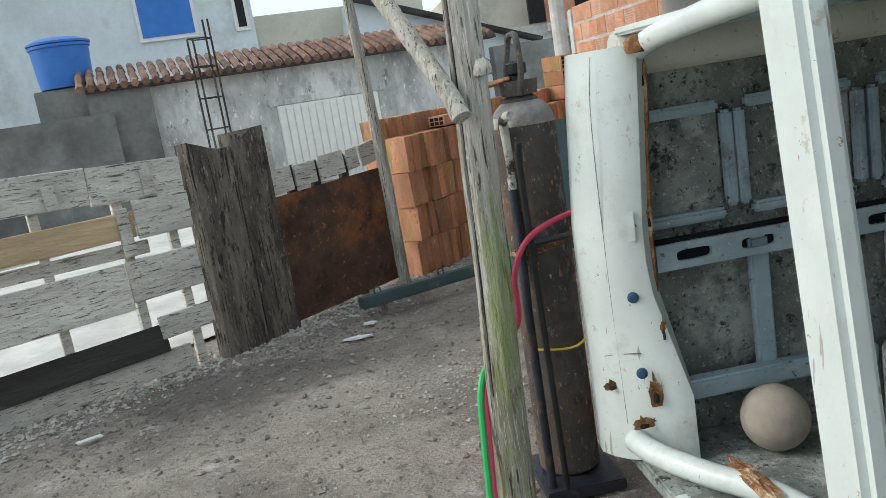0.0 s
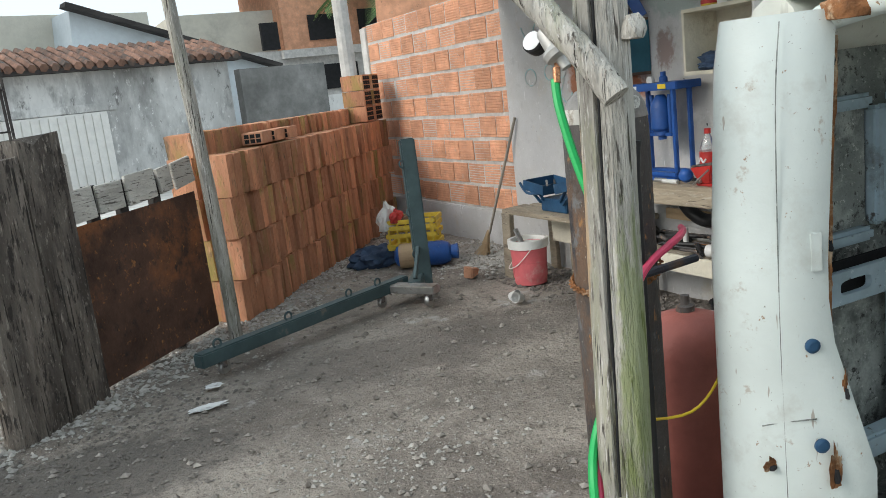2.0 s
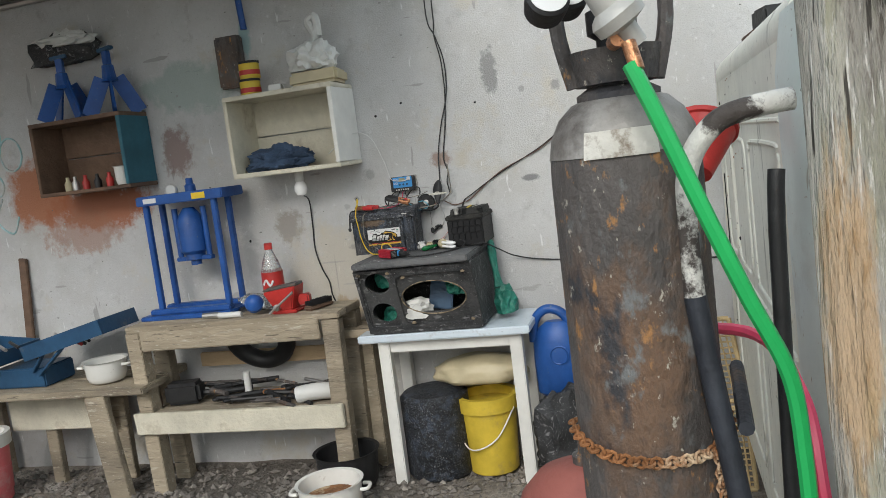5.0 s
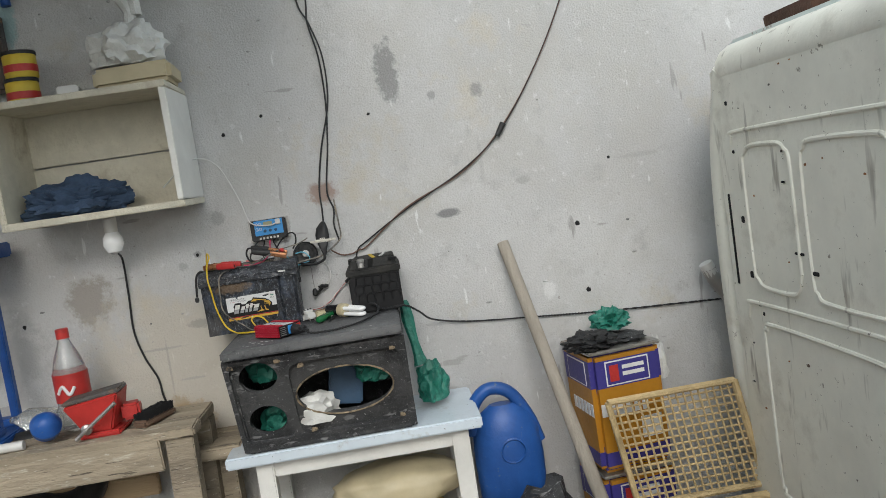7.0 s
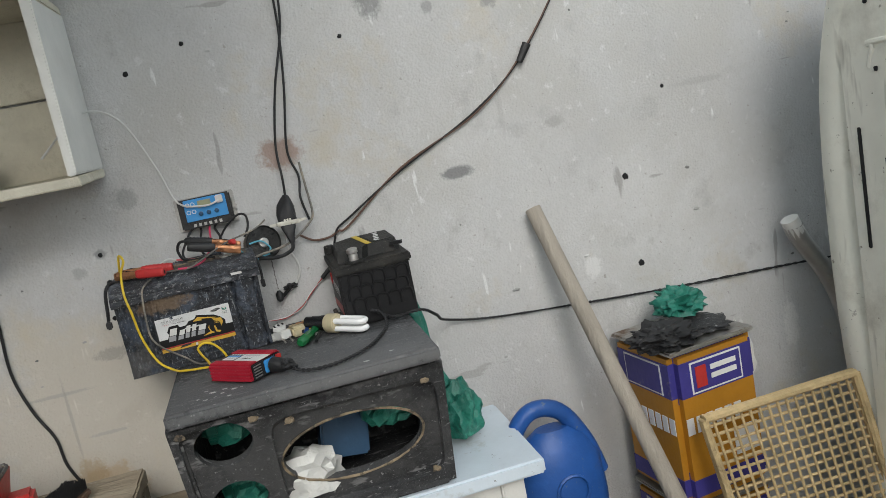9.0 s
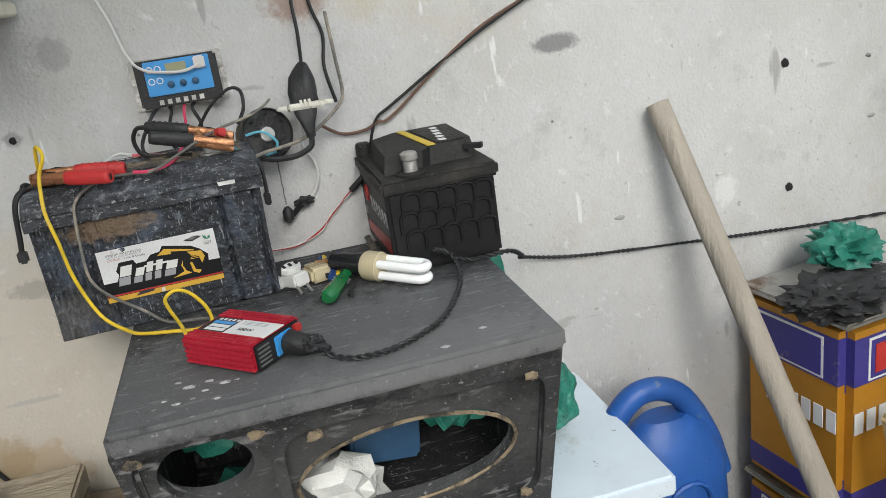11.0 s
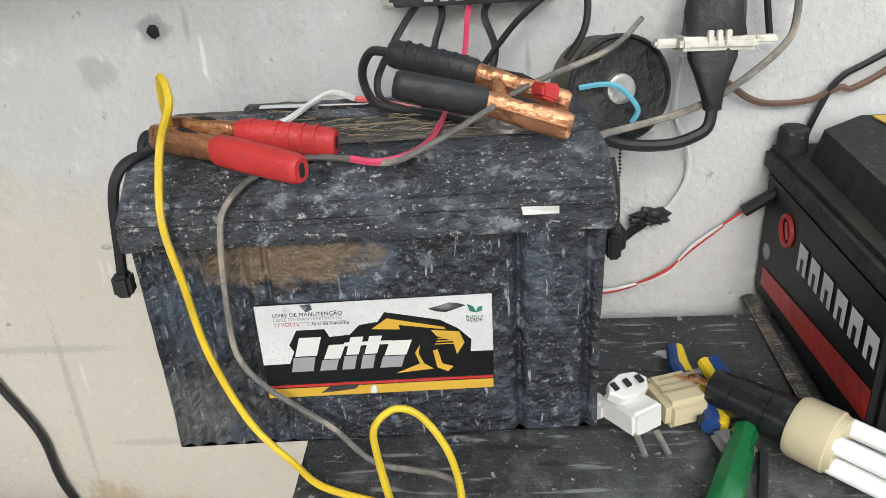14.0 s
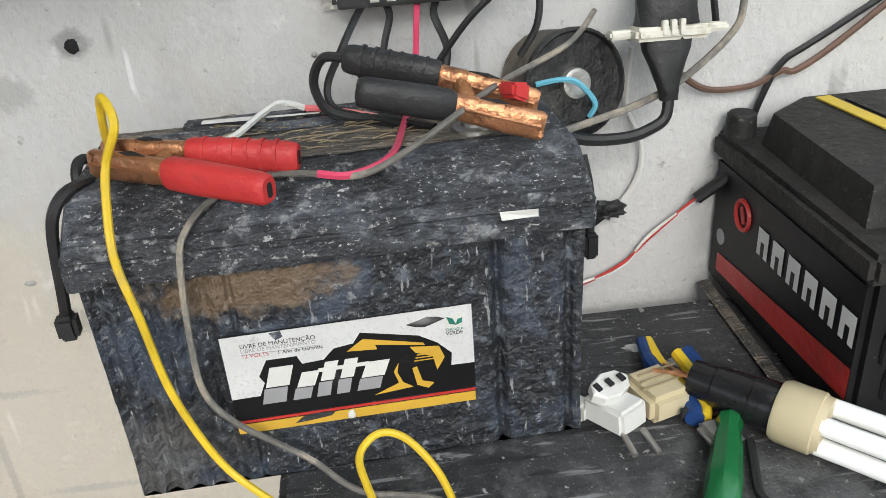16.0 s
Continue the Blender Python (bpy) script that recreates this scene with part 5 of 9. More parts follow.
# ---- yard corner: crate, gas bottle, cloth, broom ----
def crate(at, s, rz):
    e = thing("plastic_crate", at, "yellow plastic bottle crate with odds and ends", "crate")
    m = Matrix.Translation(at) @ turn(0, 0, rz)
    def bx(nm, lo, hi, mt=YELLOW_P):
        b_ = span(B(), lo, hi, 0.004)
        b_.transform(m)
        part(nm, b_, mt, e)
    w, d, h = s
    for z in (0.02, h * 0.42, h * 0.7, h - 0.03):
        for y in (-d / 2, d / 2):
            bx("rail", (-w / 2, y - 0.012, z), (w / 2, y + 0.012, z + 0.045))
        for x in (-w / 2, w / 2):
            bx("rail", (x - 0.012, -d / 2 + 0.012, z), (x + 0.012, d / 2 - 0.012, z + 0.045))
    for i in range(6):
        for y in (-d / 2 - 0.002, d / 2 + 0.002):
            bx("rib", (-w / 2 + 0.02 + i * (w - 0.06) / 5, y - 0.012, 0.0), (-w / 2 + 0.04 + i * (w - 0.06) / 5, y + 0.012, h - 0.02))
    bx("bottom", (-w / 2, -d / 2, 0.0), (w / 2, d / 2, 0.02))
    return e


crate((3.78, 8.95, 0.17), (0.52, 0.36, 0.30), -38)
single("wood_chunk", crumple(B(), (3.7, 8.93, 0.44), (0.12, 0.10, 0.07), 0.4, 3), BROWN_BOX, "brown log chunk lying in the crate", "log", True)
single("plastic_bag", crumple(B(), (3.52, 9.02, 0.47), (0.10, 0.09, 0.16), 0.6, 3, 4), BAG_WHITE, "clear and white plastic bag in the crate", "bag", True)
single("red_wrapper", crumple(B(), (3.58, 8.93, 0.50), (0.07, 0.06, 0.08), 0.6, 3, 4), RED, "crumpled red plastic wrapper in the crate", "wrapper", True)
gas = thing("gas_bottle", (3.7, 8.75, 0), "blue gas bottle lying on its side", "bottle")
part("body", lathe(B(), [(0.05, -0.30), (0.10, -0.27), (0.125, -0.2), (0.125, 0.2), (0.10, 0.27), (0.05, 0.30)], (3.74, 8.72, 0.12), 24, turn(0, 90, -32)), BLUE, gas, "", True)
part("collar", lathe(B(), [(0.07, 0.29), (0.08, 0.36), (0.07, 0.36), (0.06, 0.30)], (3.74, 8.72, 0.12), 20, turn(0, 90, -32)), BLUE, gas, "", True)
part("worn_band", lathe(B(), [(0.127, -0.24), (0.127, -0.08)], (3.74, 8.72, 0.12), 24, turn(0, 90, -32)), WOOD_NEW, gas, "tan worn band", True)
single("tarpaulin", crumple(B(), (3.42, 9.25, 0.06), (0.26, 0.20, 0.13), 0.35, 4, 2.2), CLOTH_BLUE, "dark blue crumpled tarpaulin on the ground", "cloth", True)
single("brick_chip", box(B(), (3.80, 7.85, 0.05), (0.12, 0.10, 0.09), turn(10, 5, 30), 0.01, 0.015), BRICK, "broken piece of orange brick on the ground", "brick")
broom = thing("broom", (4.42, 8.62, 0), "worn broom with a thin stick leaning on the wall", "broom")
part("stick", tube(B(), [(4.44, 8.55, 0.22), (4.575, 8.06, 1.40)], 0.014, 8), WOOD_GREY, broom, "", True)
bm = B()
for k in range(70):
    a, q = random.uniform(-0.5, 0.5), random.uniform(-0.5, 0.5)
    tube(bm, [(4.44 + 0.02 * a, 8.55 + 0.03 * q, 0.26), (4.42 + 0.06 * a, 8.60 + 0.09 * q, 0.10), (4.39 + 0.12 * a, 8.63 + 0.2 * q, 0.0)], 0.003, 4)
part("bristles", bm, WOOD_NEW, broom, "frayed straw bristles")
single("wooden_strip", plank(B(), (4.55, 7.20, 0.62), (4.585, 7.16, 1.34), 0.055, 0.02, up=(0, 1, 0)), BROWN_BOX, "thin brown wooden strip leaning on the wall", "strip")

# ---- low bench ----
bench = thing("low_bench", (4.3, 6.85, 0), "low rough plank bench against the wall", "bench")
part("top_plank", span(B(), (4.06, 6.08, 0.58), (4.32, 7.62, 0.625), 0.006, 0.006), WOOD_BENCH, bench)
part("top_plank", span(B(), (4.33, 6.12, 0.58), (4.58, 7.58, 0.62), 0.006, 0.006), WOOD_BENCH, bench)
for x, y, dx, dy, w in ((4.07, 7.55, 0.0, 0.03, 0.14), (4.09, 6.40, 0.02, -0.05, 0.13), (4.52, 7.50, 0, 0, 0.10), (4.45, 6.30, 0, 0, 0.08), (4.35, 6.95, 0, 0, 0.08), (4.48, 6.68, 0, 0, 0.10), (4.40, 6.50, 0, 0, 0.09)):
    part("leg", plank(B(), (x + dx, y + dy, -0.02), (x, y, 0.585), w, 0.045, up=(0, 1, 0)), WOOD_BENCH, bench)
part("front_rail", span(B(), (4.30, 6.5, 0.33), (4.33, 7.2, 0.57), 0.005), CREAM_WOOD, bench)
box_ = thing("tool_box", (4.3, 6.96, 0.63), "open dark blue cantilever toolbox", "toolbox")
part("body", span(B(), (4.17, 6.78, 0.628), (4.42, 7.14, 0.74), 0.008), NAVY, box_)
for y0, y1, z in ((7.04, 7.34, 0.76), (6.30, 6.86, 0.77)):
    t_ = B()
    span(t_, (4.13, y0, z), (4.46, y1, z + 0.008))
    for lo, hi in (((4.13, y0, z), (4.138, y1, z + 0.085)), ((4.452, y0, z), (4.46, y1, z + 0.085)), ((4.13, y0, z), (4.46, y0 + 0.008, z + 0.085)), ((4.13, y1 - 0.008, z), (4.46, y1, z + 0.085))):
        span(t_, lo, hi)
    bmesh.ops.rotate(t_, cent=(4.3, 6.95, z), matrix=turn(7 if y0 > 7 else -13, 0, 0).to_3x3(), verts=t_.verts)
    part("tray", t_, NAVY, box_)
for y0, y1, z0, z1 in ((7.12, 7.30, 0.70, 0.83), (6.80, 6.62, 0.70, 0.85), (7.08, 7.18, 0.72, 0.83), (6.84, 6.74, 0.72, 0.84)):
    part("arm", plank(B(), (4.16, y0, z0), (4.16, y1, z1), 0.03, 0.012, up=(1, 0, 0), bev=0.002, wob=0), NAVY, box_)
part("handle", tube(B(), smoothed([(4.14, 7.40, 0.86), (4.14, 7.3, 0.78), (4.14, 7.12, 0.78)]), 0.012, 8), NAVY, box_)
for k in range(9):
    y, x = random.uniform(6.55, 7.3), random.uniform(4.2, 4.4)
    single("hand_tool", tube(B(), [(x - 0.05, y - 0.07, 0.86), (x + 0.05, y + 0.08, 0.875)], 0.010, 8), (STEEL, RED, BLACK)[k % 3], "hand tool lying in the toolbox tray", "tool", True, "tools in the toolbox")


def pot(name, c, r, h, m, label, handles=True, wall=0.006):
    e = thing(name, c, label, "pot")
    part("bowl", lathe(B(), [(r * 0.72, 0.0), (r * 0.86, 0.01), (r * 0.95, h * 0.3), (r, h), (r + 0.012, h + 0.004), (r - wall, h), (r * 0.93, h * 0.3), (r * 0.7, 0.012)], c, 32), m, e, "", True)
    if handles:
        for a in (100, -80):
            d = Vector((math.cos(radians(a)), math.sin(radians(a)), 0))
            s = Vector((-d.y, d.x, 0))
            q = Vector(c) + Vector((0, 0, h * 0.78))
            part("handle", tube(B(), smoothed([q + d * r + s * 0.04, q + d * (r + 0.035) + s * 0.03, q + d * (r + 0.035) - s * 0.03, q + d * r - s * 0.04]), 0.009, 8), m, e, "", True)
    return e


pot("cooking_pot", (4.24, 6.42, 0.627), 0.115, 0.12, ENAMEL, "chipped dirty white cooking pot on the bench")
flower = pot("enamel_pot", (3.85, 4.975, 0.0), 0.155, 0.17, ENAMEL, "white enamel pot with painted flowers and rusty rim")
part("contents", lathe(B(), [(0.13, 0.09), (0.13, 0.10), (0.02, 0.115)], (3.85, 4.975, 0), 20), VAN_RUST, flower)
for k, (a, z, m_) in enumerate(((172, 0.08, ORANGE), (182, 0.06, RED), (190, 0.085, RED), (198, 0.06, TEAL), (205, 0.075, SKYBLUE), (186, 0.10, BAG_GREEN), (176, 0.05, BAG_GREEN), (212, 0.055, BAG_GREEN), (166, 0.06, SKYBLUE))):
    q = Vector((3.85 + 0.146 * math.cos(radians(a + 12)), 4.975 + 0.146 * math.sin(radians(a + 12)), z))
    part("flower", lathe(B(), [(0.016, 0), (0.016, 0.006), (0.004, 0.008)], q, 8, turn(0, -84, a + 192)), m_, flower)
pot("black_pan", (4.20, 5.02, 0.0), 0.165, 0.19, BLACK, "black deep pan on the ground", False)


def bucket(name, c, r, h, m, label, bands):
    e = thing(name, c, label, "bucket")
    part("body", lathe(B(), [(r * 0.82, 0), (r * 0.85, 0.005), (r, h), (r - 0.012, h), (r * 0.8, 0.015)], c, 32), m, e, "", True)
    part("rim", lathe(B(), [(r * 0.985, h * 0.82), (r + 0.012, h * 0.83), (r + 0.014, h + 0.006), (r - 0.014, h + 0.006), (r - 0.014, h * 0.9)], c, 32), bands, e, "", True)
    d = Vector((-0.9, 0.4, 0)).normalized()
    s = Vector((-d.y, d.x, 0))
    q = Vector(c) + Vector((0, 0, h * 0.86))
    part("handle", tube(B(), smoothed([q + s * (r + 0.012), q + s * r * 0.75 + d * r * 0.72 - Vector((0, 0, h * 0.35)), q + d * (r + 0.02) - Vector((0, 0, h * 0.48)), q - s * r * 0.75 + d * r * 0.72 - Vector((0, 0, h * 0.35)), q - s * (r + 0.012)]), 0.004, 6), WHITE, e, "", True)
    return e


bk = bucket("paint_bucket", (4.05, 7.22, 0), 0.165, 0.39, PINK, "red plastic paint bucket with white rim and rubbish inside", WHITE)
part("label_patch", lathe(B(), [(0.148, 0.06), (0.155, 0.2)], (4.046, 7.215, 0), 32), PINK, bk)
single("stick_in_bucket", plank(B(), (4.05, 7.2, 0.2), (4.02, 7.36, 0.47), 0.04, 0.02, up=(1, 0, 0)), STEEL, "metal strip standing in the bucket", "strip")
bucket("yellow_bucket", (4.40, 4.28, 0), 0.15, 0.40, YELLOW_P, "yellow plastic bucket with dirty rim under the table", YELLOW_P)
for dx, dy, m_ in ((0, 0, PVC), (0.03, -0.10, PVC)):
    single("plastic_cup", lathe(B(), [(0.035, 0), (0.045, 0.08), (0.041, 0.08), (0.032, 0.004)], (3.6 + dx, 6.84 + dy, 0.035), 16, turn(70, 30, 40 * dy * 20)), m_, "thrown-away white plastic cup on the ground", "cup", True, "plastic cups")
single("paper_scrap", crumple(B(), (1.0, 6.25, 0.015), (0.10, 0.03, 0.012), 0.7, 3, 4), LABEL, "crumpled white paper scrap on the ground", "paper", False, "paper scraps")
single("paper_scrap", crumple(B(), (1.12, 6.62, 0.015), (0.05, 0.03, 0.012), 0.7, 3, 4, 3.0), LABEL, "crumpled white paper scrap on the ground", "paper", False, "paper scraps")
single("paper_scrap", box(B(), (-0.75, 5.1, 0.015), (0.16, 0.05, 0.01), turn(0, 4, 40), 0.002), LABEL, "flat white paper scrap by the fence", "paper", False, "paper scraps")

# ---- workbench and what stands on it ----
wb = thing("workbench", (4.38, 5.57, 0), "rough weathered timber workbench with lower shelf", "workbench")
for i in range(3):
    part("top_board", span(B(), (4.14 + i * 0.105, 4.93, 0.90), (4.24 + i * 0.105, 6.18, 0.938), 0.005, 0.005), WOOD_BENCH, wb)
part("front_apron", span(B(), (4.14, 5.05, 0.80), (4.175, 6.10, 0.915), 0.006, 0.005), WOOD_BENCH, wb)
for x, y in ((4.19, 6.13), (4.19, 5.01), (4.41, 6.13), (4.41, 5.0)):
    part("leg", plank(B(), (x, y, -0.02), (x, y + (0.02 if y > 6 else -0.02), 0.90), 0.09, 0.08, up=(0, 1, 0)), WOOD_BENCH, wb)
part("shelf_front", span(B(), (4.11, 4.97, 0.345), (4.14, 6.2, 0.46), 0.005, 0.005), CREAM_WOOD, wb, "pale front rail")
for i in range(4):
    part("shelf_board", span(B(), (4.15 + i * 0.105, 5.03, 0.42), (4.25 + i * 0.105, 6.12, 0.45), 0.004, 0.004), WOOD_BENCH, wb)
part("back_rail", span(B(), (4.53, 5.2, 0.60), (4.56, 6.0, 0.68), 0.004), WOOD_NEW, wb)
side = thing("side_plank", (4.45, 4.97, 0.78), "low rough planks between workbench and table", "plank")
for x0, x1 in ((4.30, 4.42), (4.425, 4.505), (4.51, 4.592)):
    part("board", span(B(), (x0, 4.83, 0.765), (x1, 5.07, 0.803), 0.006, 0.006), WOOD_BENCH, side)
part("leg", span(B(), (4.42, 4.88, -0.02), (4.5, 4.95, 0.766), 0.005, 0.004), WOOD_BENCH, side)
for k in range(34):
    y, x, a = random.uniform(5.08, 5.95), random.uniform(4.18, 4.5), random.uniform(-0.7, 0.7)
    ln_ = random.uniform(0.10, 0.26)
    z = 0.462 + random.uniform(0, 0.05)
    dx, dy = math.sin(a) * ln_ / 2, math.cos(a) * ln_ / 2
    bm = tube(B(), [(x - dx, y - dy, z), (x + dx, y + dy, z + 0.01)], random.uniform(0.008, 0.018), 8)
    if k % 2:
        lathe(bm, [(0.02, -0.008), (0.026, 0), (0.02, 0.008)], (x + dx, y + dy, z + 0.01), 10)
    single("metal_part", bm, (CYL, BLACK, STEEL, VAN_RUST)[k % 4 if k % 9 == 0 else k % 2], "oily dark steel tool lying on the bench shelf", "tool", True, "tools on the shelf")
single("black_block", box(B(), (4.30, 5.98, 0.52), (0.12, 0.20, 0.12), turn(0, 0, 12), 0.02), BLACK, "black ribbed motor part on the bench shelf", "motor part")
single("pvc_elbow", tube(B(), smoothed([(4.20, 5.25, 0.50), (4.22, 5.15, 0.51), (4.26, 5.07, 0.50)]), 0.045, 14), PVC, "white plastic pipe elbow on the bench shelf", "pipe", True)
single("white_tube", tube(B(), [(4.36, 5.62, 0.455), (4.36, 5.62, 0.60)], 0.02, 12), PVC, "white plastic tube standing on the shelf", "tube", True)
single("tyre", ring(B(), (4.44, 5.55, 0.77), 0.16, 0.05, turn(65, 0, 90), 28, 10), BLACK, "black rubber ring hung under the bench top", "tyre", True)

press = thing("hydraulic_press", (4.42, 5.83, 0.94), "small blue hydraulic shop press", "press")
part("base", span(B(), (4.26, 5.60, 0.938), (4.54, 6.16, 0.965), 0.006), BLUE, press)
part("base_beam", span(B(), (4.30, 5.62, 0.967), (4.36, 6.12, 0.995), 0.006), BLUE, press)
part("base_beam", span(B(), (4.46, 5.62, 0.967), (4.52, 6.12, 0.995), 0.006), BLUE, press)
for x in (4.33, 4.48):
    for y in (5.635, 6.055):
        part("column", span(B(), (x - 0.015, y - 0.015, 0.995), (x + 0.015, y + 0.015, 1.585), 0.004), BLUE, press)
part("head", span(B(), (4.29, 5.56, 1.575), (4.53, 6.09, 1.628), 0.006), BLUE, press)
part("decal", span(B(), (4.287, 5.66, 1.585), (4.2895, 5.74, 1.618)), YELLOW, press)
part("decal", span(B(), (4.287, 5.96, 1.588), (4.2895, 6.04, 1.614)), LABEL, press)
part("ram", lathe(B(), [(0.03, 1.22), (0.03, 1.245), (0.055, 1.25), (0.055, 1.28), (0.075, 1.30), (0.075, 1.45), (0.06, 1.50), (0.03, 1.54)], (4.40, 5.84, 0), 22), BLUE, press, "", True)
for y in (5.75, 5.93):
    part("return_spring", tube(B(), [(4.40, y, 1.27), (4.40, y, 1.54)], 0.016, 10), BLUE, press, "", True)
part("cross_head", span(B(), (4.38, 5.73, 1.245), (4.42, 5.95, 1.268), 0.004), BLUE, press)
part("pump", lathe(B(), [(0.03, 1.60), (0.03, 1.66), (0.02, 1.67), (0.02, 1.70)], (4.42, 5.82, 0), 14), BLUE, press, "", True)
part("gauge", lathe(B(), [(0.03, -0.015), (0.034, 0), (0.03, 0.012)], (4.38, 5.91, 1.645), 18, turn(0, -90, 0)), PVC, press, "small round gauge", True)
bottle = thing("cola_bottle", (4.375, 5.38, 0.94), "clear plastic cola bottle with red label and cap", "bottle")
PET = mat("clear_plastic", (0.85, 0.87, 0.86), 0.12, 0, 0.02, 5, 0.05, 30, trans=0.85)
part("body", lathe(B(), [(0.04, 0.0), (0.056, 0.012), (0.058, 0.10), (0.054, 0.12), (0.058, 0.14), (0.058, 0.20), (0.045, 0.255), (0.02, 0.315), (0.018, 0.335)], (4.375, 5.38, 0.940), 24), PET, bottle, "", True)
lb = part("label_band", lathe(B(), [(0.0592, 0.105), (0.0592, 0.205)], (4.375, 5.38, 0.940), 24), RED, bottle, "red label", True)
part("swash", tube(B(), smoothed([(4.324, 5.41, 1.08), (4.315, 5.39, 1.105), (4.315, 5.37, 1.075), (4.322, 5.352, 1.10)]), 0.006, 6), LABEL, lb)
part("cap", lathe(B(), [(0.022, 0.325), (0.022, 0.358), (0.018, 0.36)], (4.375, 5.38, 0.940), 18), RED, bottle, "", True)
single("clear_bottle", lathe(B(), [(0.03, 0), (0.042, 0.01), (0.042, 0.15), (0.015, 0.21), (0.012, 0.23)], (4.36, 5.42, 0.985), 18, turn(0, 88, 70)), PET, "empty clear plastic bottle lying on the workbench", "bottle", True)
vise = thing("drill_vise", (4.24, 5.25, 0.94), "red cast-iron bench vise with steel handle", "vise")
part("base", span(B(), (4.19, 5.18, 0.939), (4.33, 5.32, 0.957), 0.006), RED, vise)
bm = B()
lo_ = [bm.verts.new((x, y, 0.955)) for x, y in ((4.20, 5.21), (4.20, 5.30), (4.31, 5.31), (4.31, 5.20))]
hi_ = [bm.verts.new((x, y, z)) for x, y, z in ((4.175, 5.165, 1.082), (4.165, 5.345, 1.060), (4.30, 5.355, 1.062), (4.31, 5.17, 1.086))]
for i in range(4):
    bm.faces.new((lo_[i], lo_[(i + 1) % 4], hi_[(i + 1) % 4], hi_[i]))
bm.faces.new(lo_[::-1])
bm.faces.new(hi_)
bmesh.ops.bevel(bm, geom=list(bm.edges), offset=0.006, segments=2, affect="EDGES")
part("jaw", bm, RED, vise, "tapered red casting with worn paint")
part("jaw_plate", plank(B(), (4.235, 5.165, 1.089), (4.225, 5.35, 1.067), 0.013, 0.10, wob=0.002), CYL, vise, "dark worn jaw plate")
part("slide", box(B(), (4.26, 5.155, 1.0), (0.06, 0.06, 0.055), turn(0, 0, 8), 0.008), RED, vise)
part("screw", lathe(B(), [(0.018, -0.02), (0.018, 0.0), (0.010, 0.006)], (4.178, 5.285, 0.975), 14, turn(0, -90, 0)), STEEL, vise, "", True)
part("screw_handle", tube(B(), [(4.158, 5.315, 0.952), (4.155, 5.17, 1.055)], 0.0065, 8), STEEL, vise, "", True)
single("blue_funnel", lathe(B(), [(0.01, -0.05), (0.012, -0.02), (0.045, 0.0), (0.05, 0.03), (0.03, 0.065), (0.01, 0.075)], (4.22, 5.43, 0.99), 22, turn(0, -50, 30)), BLUE, "blue plastic funnel on the workbench", "funnel", True)
single("white_rod", tube(B(), [(4.20, 5.50, 0.955), (4.19, 5.63, 0.957)], 0.016, 10), PVC, "white plastic rod on the workbench", "rod", True)
single("steel_grip", tube(B(), [(4.22, 5.64, 0.955), (4.22, 5.74, 0.955)], 0.018, 10), STEEL, "grey metal grip on the workbench", "grip", True)
brush = thing("wire_brush", (4.285, 5.09, 0.94), "worn dark brush lying on the bench end", "brush")
part("back", box(B(), (4.285, 5.092, 0.955), (0.17, 0.06, 0.025), turn(0, 0, -22), 0.008), BROWN_BOX, brush)
bm = B()
for k in range(1300):
    u, v = random.uniform(-0.075, 0.075), random.uniform(-0.026, 0.026)
    c, s = math.cos(radians(-22)), math.sin(radians(-22))
    x, y = 4.285 + u * c - v * s, 5.092 + u * s + v * c
    tube(bm, [(x, y, 0.965), (x + random.uniform(-0.006, 0.006), y + random.uniform(-0.006, 0.006), 0.990 + random.uniform(-0.004, 0.002))], 0.0011, 3)
part("bristles", bm, BLACK, brush)

# ---- wall shelves ----
def wall_box(name, lo, hi, m, side_m, label, t=0.022):
    e = thing(name, ((lo[0] + hi[0]) / 2, (lo[1] + hi[1]) / 2, lo[2]), label, "shelf")
    part("bottom", span(B(), lo, (hi[0], hi[1], lo[2] + t), 0.003, 0.003), m, e)
    part("top", span(B(), (lo[0], lo[1], hi[2] - t), hi, 0.003, 0.003), m, e)
    part("side_panel", span(B(), (lo[0], hi[1] - t, lo[2] + t), (hi[0], hi[1], hi[2] - t), 0.003, 0.002), m, e)
    part("side_panel", span(B(), (lo[0] - 0.003, lo[1], lo[2] + t), (hi[0], lo[1] + t, hi[2] - t), 0.003, 0.002), side_m, e)
    mid = (lo[2] + hi[2]) / 2
    part("back_board", span(B(), (hi[0] - 0.02, lo[1] + t, lo[2] + t), (hi[0] - 0.004, hi[1] - t, mid - 0.003), 0.002), m, e)
    part("back_board", span(B(), (hi[0] - 0.02, lo[1] + t, mid + 0.003), (hi[0] - 0.004, hi[1] - t, hi[2] - t), 0.002), m, e)
    return e


wall_box("brown_wall_box", (4.33, 6.13, 1.69), (4.595, 6.73, 2.11), BROWN_BOX, TEAL, "brown wall box with a teal painted side")
wall_box("cream_wall_shelf", (4.28, 4.86, 1.66), (4.595, 5.47, 2.085), CREAM_WOOD, WHITE, "cream drawer carcass fixed to the wall as a shelf")
mug = pot("mug", (4.40, 6.22, 1.713), 0.04, 0.10, ENAMEL, "white mug in the wall box", False)
for y, m_ in ((6.55, STEEL), (6.48, RED), (6.40, BLACK), (6.32, RED), (6.60, IVORY)):
    single("small_bottle", lathe(B(), [(0.02, 0), (0.022, 0.04), (0.01, 0.06), (0.01, 0.08)], (4.42, y, 1.712), 12), m_, "small bottle in the wall box", "bottle", True, "bottles in the wall box")


